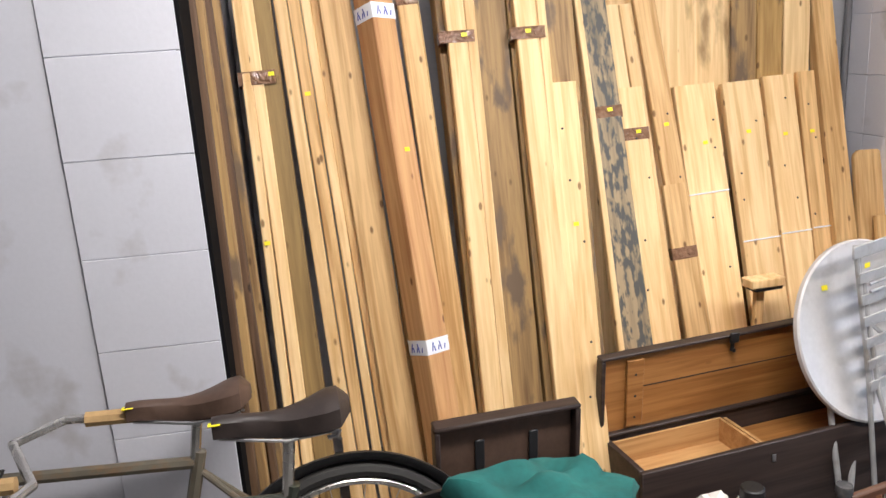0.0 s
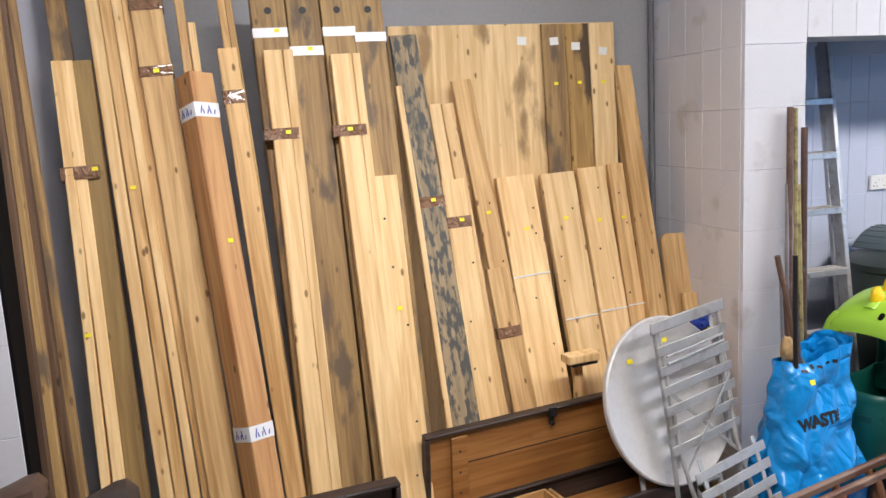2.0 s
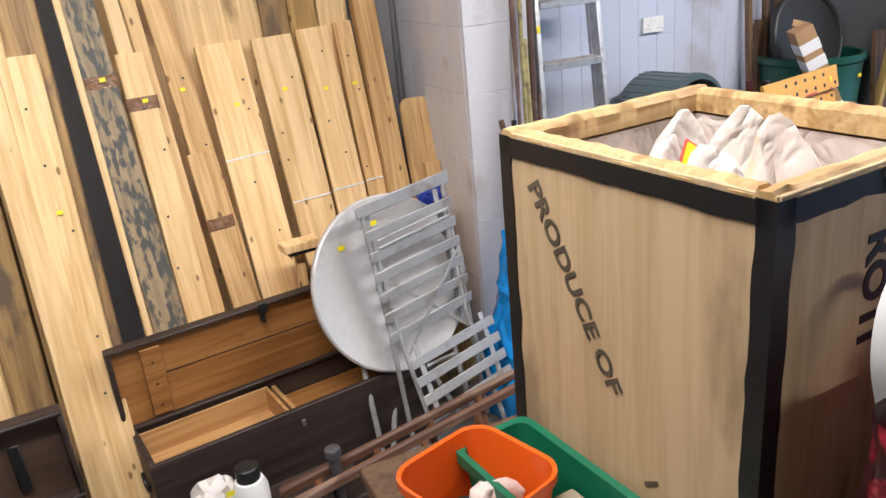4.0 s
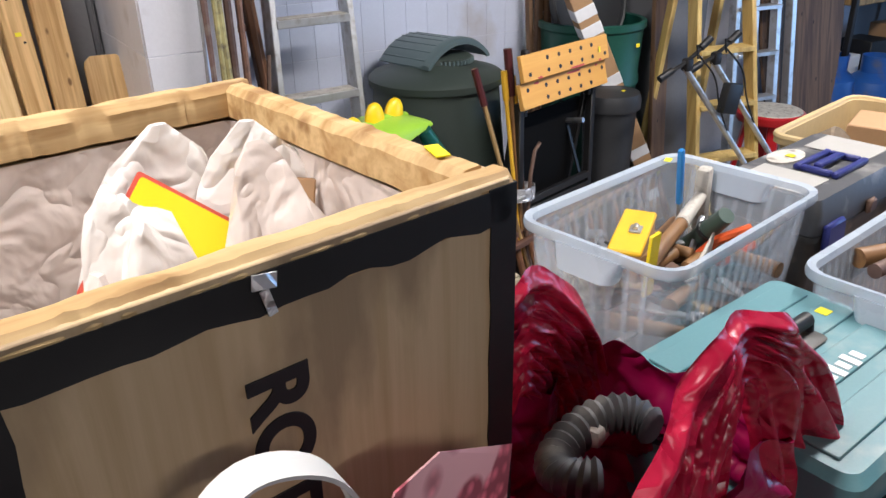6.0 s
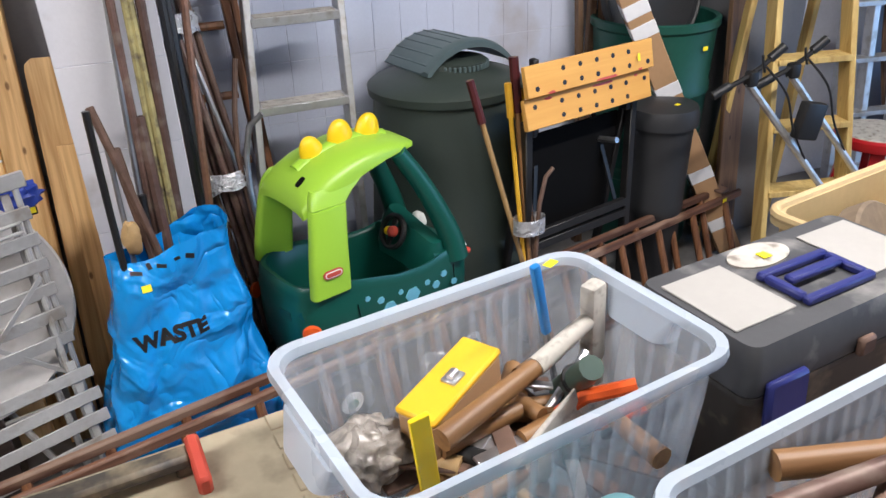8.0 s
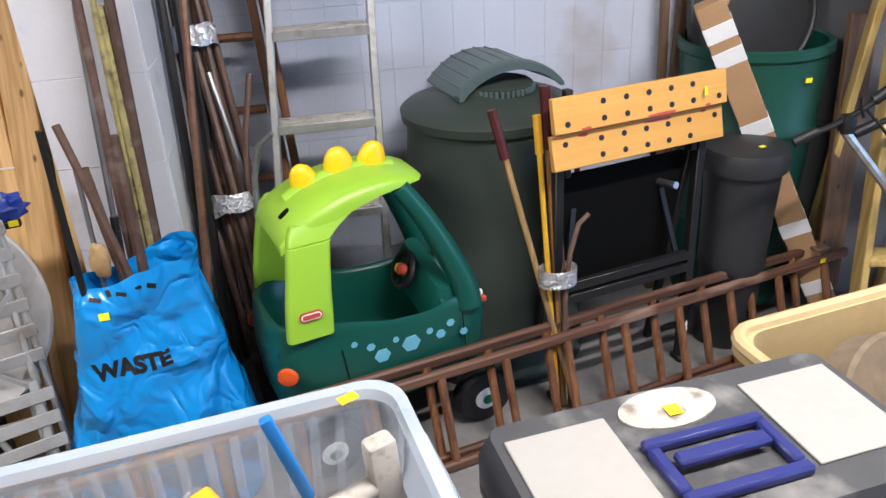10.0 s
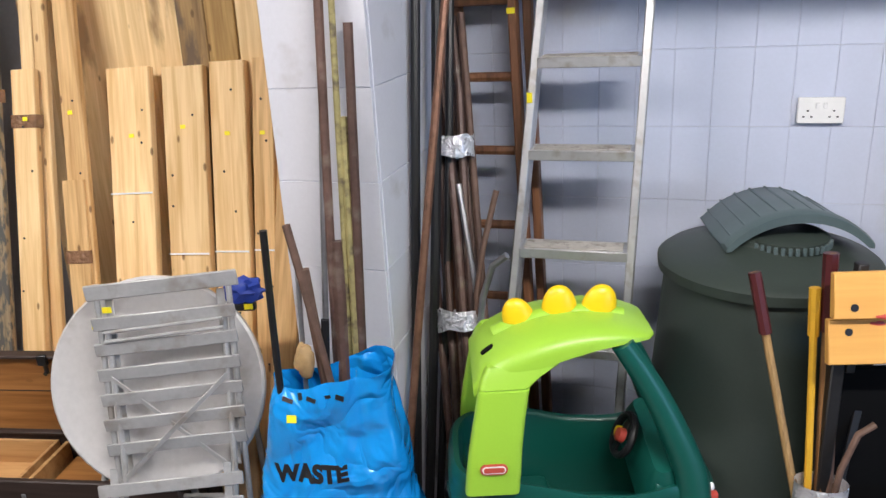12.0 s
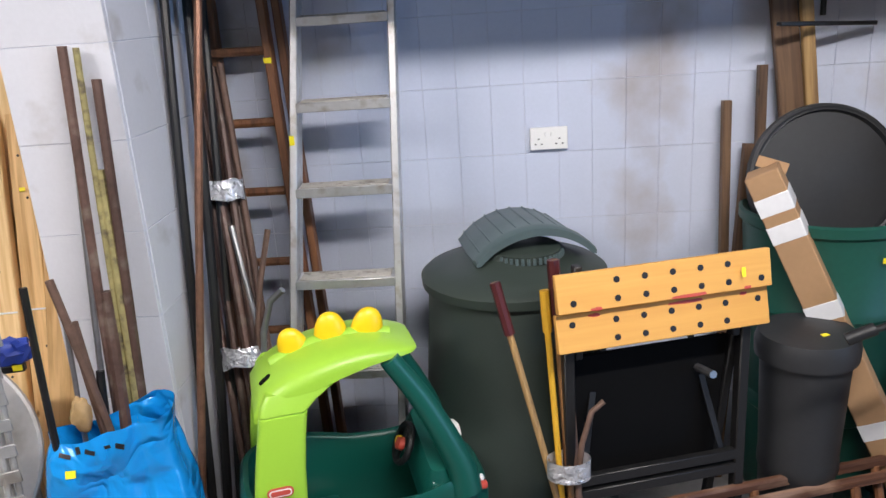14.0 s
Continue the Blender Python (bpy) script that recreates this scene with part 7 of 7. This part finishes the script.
def blue_toolbox():
    c = thing("toolbox", "grey plastic toolbox with blue handle and latches", "toolbox", pose(0.716, -1.264, TT, 0, 0, 7))
    W, D, H = 0.42, 0.215, 0.245
    part("base", loft([rrect(W - 0.03, D - 0.03, 0.015, 0), rrect(W - 0.004, D - 0.004, 0.018, 0.165), rrect(W, D, 0.018, 0.168), rrect(W, D, 0.018, 0.178)]), TOOL_DARK, c)
    part("lid", loft([rrect(W, D, 0.018, 0.180), rrect(W, D, 0.018, 0.215), rrect(W - 0.02, D - 0.02, 0.018, H)]), TOOL_GREY, c)
    for x in (-0.135, 0.135):
        part("label_pad", moved(box(0.11, 0.13, 0.003, 0.001), pose(x, 0.005, H)), PAD, c, "worn cream label pad")
    disc = part("lid_disc", moved(lathe([(0.055, 0), (0.055, 0.003), (0.001, 0.0035)], 32, True, False), pose(-0.01, 0.062, H) @ Matrix.Diagonal((1, 0.55, 1, 1))), CEMENT, c, "oval scuffed label")
    sticker(c, (-0.008, 0.062, H + 0.0052), (90, 0, 0), 0.016, 0.016)
    hd = part("handle_frame", merge(box(0.135, 0.014, 0.012, 0.003, (0.0, -0.062, H)), box(0.135, 0.014, 0.012, 0.003, (0.0, 0.012, H)), box(0.014, 0.06, 0.012, 0.003, (-0.0605, -0.025, H)), box(0.014, 0.06, 0.012, 0.003, (0.0605, -0.025, H))), TOOL_BLUE, c, "blue plastic handle")
    part("handle_bar", bar((-0.05, -0.02, H + 0.012), (0.05, -0.02, H + 0.012), 0.018, 0.010, 0.003), TOOL_BLUE, hd)
    for x in (-0.15, 0.15):
        part("latch", moved(box(0.072, 0.014, 0.075, 0.005), pose(x, -D / 2 - 0.010, 0.125, -4)), TOOL_BLUE, c, "blue plastic latch")
    part("hasp", box(0.03, 0.012, 0.028, 0.004, (0, -D / 2 - 0.006, 0.175)), RUST, c)
    part("label", box(0.10, 0.003, 0.06, 0.001, (0.0, -D / 2 + 0.012, 0.06)), GREEN_GRIP, c, "dull green label")


blue_toolbox()


def tan_tray():
    c = thing("plastic_tray", "tan plastic tray holding a grinding wheel and belts", "tray", pose(1.085, -1.165, TT, 0, 0, 10))
    W, D, H = 0.46, 0.26, 0.235
    part("shell", loft([rrect(W - 0.05, D - 0.05, 0.03, 0, k=5), rrect(W - 0.01, D - 0.01, 0.035, H - 0.02, k=5), rrect(W + 0.015, D + 0.015, 0.04, H - 0.016, k=5), rrect(W + 0.015, D + 0.015, 0.04, H, k=5), rrect(W - 0.02, D - 0.02, 0.035, H, k=5), rrect(W - 0.06, D - 0.06, 0.03, 0.01, k=5)]), TRAY_TAN, c)
    part("rim", tube([Vector(p) for p in rrect(W + 0.004, D + 0.004, 0.036, H, k=5) + rrect(W + 0.004, D + 0.004, 0.036, H, k=5)[:1]], 0.009, 8), TRAY_TAN, c, "rolled tan rim")


tan_tray()
gw = thing("grinding_wheel", "brown stone grinding wheel leaning in the tray", "wheel", pose(1.02, -1.17, TT + 0.125, 55, 0, 25))
part("stone", moved(lathe([(0.018, -0.022), (0.115, -0.022), (0.120, -0.017), (0.120, 0.017), (0.115, 0.022), (0.018, 0.022)], 40), pose(0, 0, 0)), STONE, gw)
part("spindle", tube([(0, 0, -0.05), (0, 0, 0.05)], 0.012), STEEL, gw)
solid("cardboard_box", moved(box(0.16, 0.12, 0.20, 0.003), pose(1.19, -1.13, TT + 0.02, 0, 0, 20)), CARD, "small brown cardboard box in the tray", "carton")

# near end of the table
ob = thing("bucket", "bright orange plastic caddy holding black oddments", "bucket", pose(-0.945, -1.415, TT, 0, 0, 18) @ Matrix.Diagonal((1, 1, 0.78, 1)))
part("shell", loft([rrect(0.13, 0.13, 0.03, 0, k=5), rrect(0.165, 0.165, 0.035, 0.185, k=5), rrect(0.175, 0.175, 0.04, 0.188, k=5), rrect(0.175, 0.175, 0.04, 0.205, k=5), rrect(0.163, 0.163, 0.035, 0.203, k=5), rrect(0.125, 0.125, 0.028, 0.006, k=5)]), ORANGE, ob)
for k in range(5):
    rr = random.Random(70 + k)
    solid("oddment", moved(blob(0.07, 0.05, 0.05, rough=0.5, sub=2, seed=k), pose(-0.945 + rr.uniform(-0.035, 0.035), -1.415 + rr.uniform(-0.035, 0.035), TT + 0.06 + 0.012 * k)), (BLACK_PLASTIC, PINK_BAG, RUST)[k % 3], "small dark oddment in the orange bucket", "oddment")
gc = thing("stacking_crate", "dark green plastic stacking crate wedged beside the tea chest", "crate", pose(-0.845, -1.53, TT, 0, 0, 7) @ Matrix.Diagonal((1, 1, 0.82, 1)))
part("shell", loft([rrect(0.09, 0.40, 0.015, 0), rrect(0.115, 0.43, 0.018, 0.14), rrect(0.135, 0.45, 0.02, 0.142), rrect(0.135, 0.45, 0.02, 0.165), rrect(0.113, 0.43, 0.018, 0.163), rrect(0.085, 0.395, 0.014, 0.006)]), CRATE_GREEN, gc)
part("contents", box(0.06, 0.20, 0.05, 0.004, (0, -0.03, 0.09)), TOOL_DUST, gc)
sp = thing("spray_bottle", "white plastic bottle with a black cap", "bottle", pose(-1.165, -0.475, 0.17))
part("bottle", lathe([(0.042, 0), (0.046, 0.01), (0.046, 0.09), (0.036, 0.115), (0.026, 0.12)], 24), PAPER, sp)
part("cap", lathe([(0.030, 0.118), (0.031, 0.122), (0.030, 0.152), (0.026, 0.156), (0.001, 0.156)], 24, True, False), BLACK_PLASTIC, sp, "black screw cap")
rg_ = thing("plastic_wrap", "crumpled white plastic packet with a yellow sticker", "packet", pose(-1.25, -0.44, 0.17))
part("packet", blob(0.13, 0.09, 0.13, (0, 0, 0.06), 0.5, 3, 5, 5), WHITE_BAG, rg_)
sticker(rg_, (0.035, -0.046, 0.09))
pl = thing("hand_pump", "grey plastic pump tube standing upright", "pump", pose(-0.955, -0.535, 0.17))
part("tube", tube([(0, 0, 0), (0.0, 0, 0.15)], 0.016, 12), TOOL_GREY, pl)
part("collar", lathe([(0.02, 0.14), (0.022, 0.15), (0.02, 0.165), (0.012, 0.165)], 14), TOOL_GREY, pl)
lb = thing("low_box", "plain dark wooden box on the floor before the chest", "box", pose(-1.10, -0.47, 0, 0, 0, 8))
part("panel", box(0.46, 0.20, 0.17, 0.004), CHEST_DARK, lb)
vc = thing("velvet_cloth", "bunched dark teal velvet cloth draped on a low stool", "cloth", pose(-1.80, -0.86, 0.0))
bm = blob(0.36, 0.30, 0.20, (0, 0, 0.57), 0.5, 4, 11, 4.5)
for v in bm.verts:
    v.co.z += 0.03 * noise.noise(Vector((v.co.x * 14, v.co.y * 14, 1)))
part("folds", bm, VELVET, vc)
vs = thing("low_stool", "plain dark wooden stool under the velvet cloth", "stool", pose(-1.80, -0.86, 0.0))
part("seat", box(0.34, 0.26, 0.03, 0.004, (0, 0, 0.46)), CHEST_DARK, vs)
for sx in (-1, 1):
    for sy in (-1, 1):
        part("leg", box(0.03, 0.03, 0.46, 0.003, (sx * 0.14, sy * 0.10, 0)), CHEST_DARK, vs)

# ---- the far right: scooters, stepladder, stool, gas bottle ----


def trolley(m, group):
    s = thing("golf_trolley", "folded silver trolley with black handlebar grips", "trolley", m, group)
    part("stem", tube([(-0.01, 0, 0.80), (0.34, -0.03, 0.40), (0.64, -0.05, 0.05)], 0.012), ALU, s, "silver tube stem")
    part("handlebar", tube([(-0.09, 0.01, 0.785), (-0.03, 0.0, 0.812), (0.03, -0.005, 0.845), (0.08, -0.01, 0.885)], 0.008), DARK_METAL, s)
    for a, b in (((-0.125, 0.015, 0.768), (-0.07, 0.008, 0.795)), ((0.055, -0.006, 0.866), (0.098, -0.012, 0.900))):
        part("grip", tube((a, b), 0.014, 10), BLACK_PLASTIC, s, "black rubber grip")
    part("brake_lever", tube([(0.02, -0.03, 0.835), (0.0, -0.04, 0.865), (-0.005, -0.04, 0.89)], 0.004), DARK_METAL, s)
    part("clamp", box(0.036, 0.036, 0.05, 0.010, (0.0, 0, 0.785), 2), BLACK_PLASTIC, s)
    part("cable", tube(curve([(0.04, -0.01, 0.845), (0.10, -0.05, 0.76), (0.15, -0.05, 0.64), (0.24, -0.03, 0.52)]), 0.0035, 6), BLACK_PLASTIC, s)
    for sy in (-0.08, 0.08):
        part("wheel", moved(tube(arc((0, 0, 0), 0.050, 0, 360, 20, "xz"), 0.013, 8), pose(0.63, sy - 0.05, 0.063)), RUBBER, s)
    part("axle", tube([(0.63, -0.14, 0.063), (0.63, 0.04, 0.063)], 0.007), STEEL, s)
    return s


tr = trolley(pose(1.655, -0.15, 0.0, 0, 0, -2), "silver trolleys")
part("tool_pouch", moved(box(0.085, 0.04, 0.12, 0.008, seg=2), pose(0.20, -0.045, 0.60, 0, 12)), BLACK_PLASTIC, tr, "black fabric pouch")
trolley(pose(1.83, -0.14, 0.0, 0, 0, -4), "silver trolleys")


def step_ladder_wood(m):
    l = thing("step_ladder", "yellow varnished wooden step ladder standing open", "ladder", m)
    for x in (-0.16, 0.16):
        k = 0.75
        part("stile", bar((x, -0.22, 0), (x * k, 0.06, 1.35), 0.022, 0.065, 0.003, (0, 1, 0)), STEP_WOOD, l)
        part("rear_leg", bar((x * 0.9, 0.30, 0), (x * k * 0.9, 0.10, 1.33), 0.022, 0.045, 0.003, (0, 1, 0)), STEP_WOOD, l)
    for i in range(6):
        z = 0.16 + 0.215 * i
        y = -0.22 + 0.28 * z / 1.35
        part("tread", bar((-0.155 + 0.03 * z, y, z), (0.155 - 0.03 * z, y, z), 0.085, 0.020, 0.002), STEP_WOOD, l)
    part("top_step", box(0.30, 0.20, 0.022, 0.003, (0, 0.08, 1.35)), STEP_WOOD, l)


step_ladder_wood(pose(2.02, 0.02, 0, 0, 0, -14))
sl = thing("metal_stool", "round red enamel stool with a dusty metal top", "stool", pose(2.43, -0.02, 0))
part("seat", lathe([(0.145, 0.435), (0.15, 0.445), (0.15, 0.47), (0.14, 0.478)], 36), RED_SEAT, sl)
part("seat_top", lathe([(0.138, 0.477), (0.134, 0.482), (0.001, 0.482)], 36, True, False), CEMENT, sl, "dusty metal seat disc")
for k in range(4):
    a = radians(45 + 90 * k)
    part("leg", bar((0.16 * math.cos(a), 0.16 * math.sin(a), 0), (0.10 * math.cos(a), 0.10 * math.sin(a), 0.44), 0.05, 0.02, 0.004, (math.cos(a), math.sin(a), 0)), RED_SEAT, sl)
al = thing("step_ladder", "grey aluminium step ladder leaning folded at the far end", "ladder", pose(2.78, 0.25, 0, 0, 0, -10))
for x in (-0.20, -0.07, 0.09, 0.2):
    part("stile", bar((x, 0, 0), (x * 0.8, 0.22, 1.75), 0.03, 0.05, 0.003, (0, 1, 0)), ALU, al)
for i in range(7):
    part("tread", bar((-0.19 + 0.004 * i, 0.028 * i + 0.01, 0.2 + 0.22 * i), (0.08, 0.028 * i + 0.01, 0.2 + 0.22 * i), 0.06, 0.02, 0.002), ALU, al)
ov = thing("tabletop_oval", "dark oval wooden table top leaning on edge", "table top", pose(3.10, 0.22, 0.0, -10, 0, -14))
part("panel", moved(lathe([(0.48, -0.012), (0.49, 0.0), (0.48, 0.012)], 48), pose(0, 0, 0.82, 90) @ Matrix.Diagonal((0.55, 1.66, 1, 1))), DARK_WOOD, ov)
for gx, gy in ((3.60, 0.16), (3.45, 0.32)):
    gb_ = thing("gas_bottle", "blue painted steel gas bottle with a guard collar", "gas bottle", pose(gx, gy, 0), "gas bottles")
    part("body", lathe([(0.12, 0), (0.145, 0.02), (0.150, 0.06), (0.150, 0.36), (0.135, 0.42), (0.08, 0.46), (0.04, 0.47)], 32), GAS_BLUE, gb_)
    part("collar", lathe([(0.075, 0.455), (0.078, 0.55), (0.072, 0.55), (0.069, 0.455)], 28, False, False), GAS_BLUE, gb_)
    part("valve", lathe([(0.02, 0.46), (0.022, 0.52), (0.012, 0.53)], 14), STEEL, gb_)
    part("label", moved(box(0.11, 0.003, 0.09, 0.001), pose(-0.02, -0.151, 0.24)), PAPER, gb_, "white printed label")
sh = thing("shelf_unit", "dark metal shelf unit crowded with boxes", "shelf", pose(4.0, 0.45, 0))
for z in (0.35, 0.80, 1.25):
    part("shelf", box(1.0, 0.34, 0.03, 0.003, (0, 0, z)), OLD_WOOD, sh)
for x in (-0.5, 0.5):
    for y in (-0.16, 0.16):
        part("upright", box(0.03, 0.03, 1.7, 0.003, (x, y, 0)), DARK_METAL, sh)
for k in range(9):
    rr = random.Random(90 + k)
    w, hh = rr.uniform(0.10, 0.2), rr.uniform(0.12, 0.26)
    z = (0.38, 0.83, 1.28)[k % 3]
    solid("box", moved(box(w, 0.2, hh, 0.004), pose(3.65 + 0.27 * (k // 3) + rr.uniform(-0.03, 0.03), 0.42, z, 0, 0, rr.uniform(-12, 12))), (PAPER, CARD, RED_PLASTIC, BLACK_PLASTIC, YELLOW_BOX)[k % 5], ("white", "brown", "red", "black", "yellow")[k % 5] + " packaging box on the metal shelf", "box", None, "boxes on the shelf")
sack("rubble_sack", 0.5, 0.4, 0.62, 31.0, WHITE_BAG, "white woven sack standing on the floor", "sack", pose(3.95, -0.15, 0), 0.3)

# ---- painted blocks of the walls ----


def block_mesh(w, h, d=0.014):
    bm = box(w, d, h, 0.0012)
    me = bpy.data.meshes.new("block")
    bmesh.ops.scale(bm, vec=(U, U, U), verts=bm.verts)
    bm.to_mesh(me)
    bm.free()
    return me


def block_face(parent, origin, turn, cols, z0, rows, pw, ph, mat):
    """Blocks over one face of a wall: origin at its lower left, turned about z, cols across and rows up."""
    me = block_mesh(pw - 0.0009, ph - 0.0014)
    me.materials.append(mat)
    for r in range(rows):
        for c in range(cols):
            ob = new("block", me)
            m = pose(*origin, 0, 0, turn) @ pose((c + 0.5) * pw, 0.003 + 0.0005 * math.sin(c * 7 + r * 3), z0 + r * ph + 0.0011)
            place(ob, parent, m)


CZ = 1.265 - 6 * 0.2085 + 0.0
block_face(pier_middle, (-0.245, 0.003, 0), 0, 1, CZ, 9, 0.245, 0.2085, BLOCK)
block_face(pier_middle, (0.0 - 0.0025, 0.014, 0), 90, 3, CZ, 8, 0.214, 0.2085, BLOCK)
block_face(pier_middle, (-0.245 + 0.003, 0.555, 0), -90, 5, CZ, 9, 0.1075, 0.2085, BLOCK)
block_face(wall_bay, (0.016, BACK + 0.008, 0), 0, 20, CZ + 0.001, 8, 0.1, 0.2085, BLOCK_DIRTY_BLUE)
block_face(beam_bay, (0.002, 0.003, 0), 0, 12, EYEBROW, 2, 0.1, 0.2085, BLOCK)
block_face(pier_left, (-2.68, -0.417, 0), 0, 1, CZ, 9, 0.262, 0.2085, BLOCK)
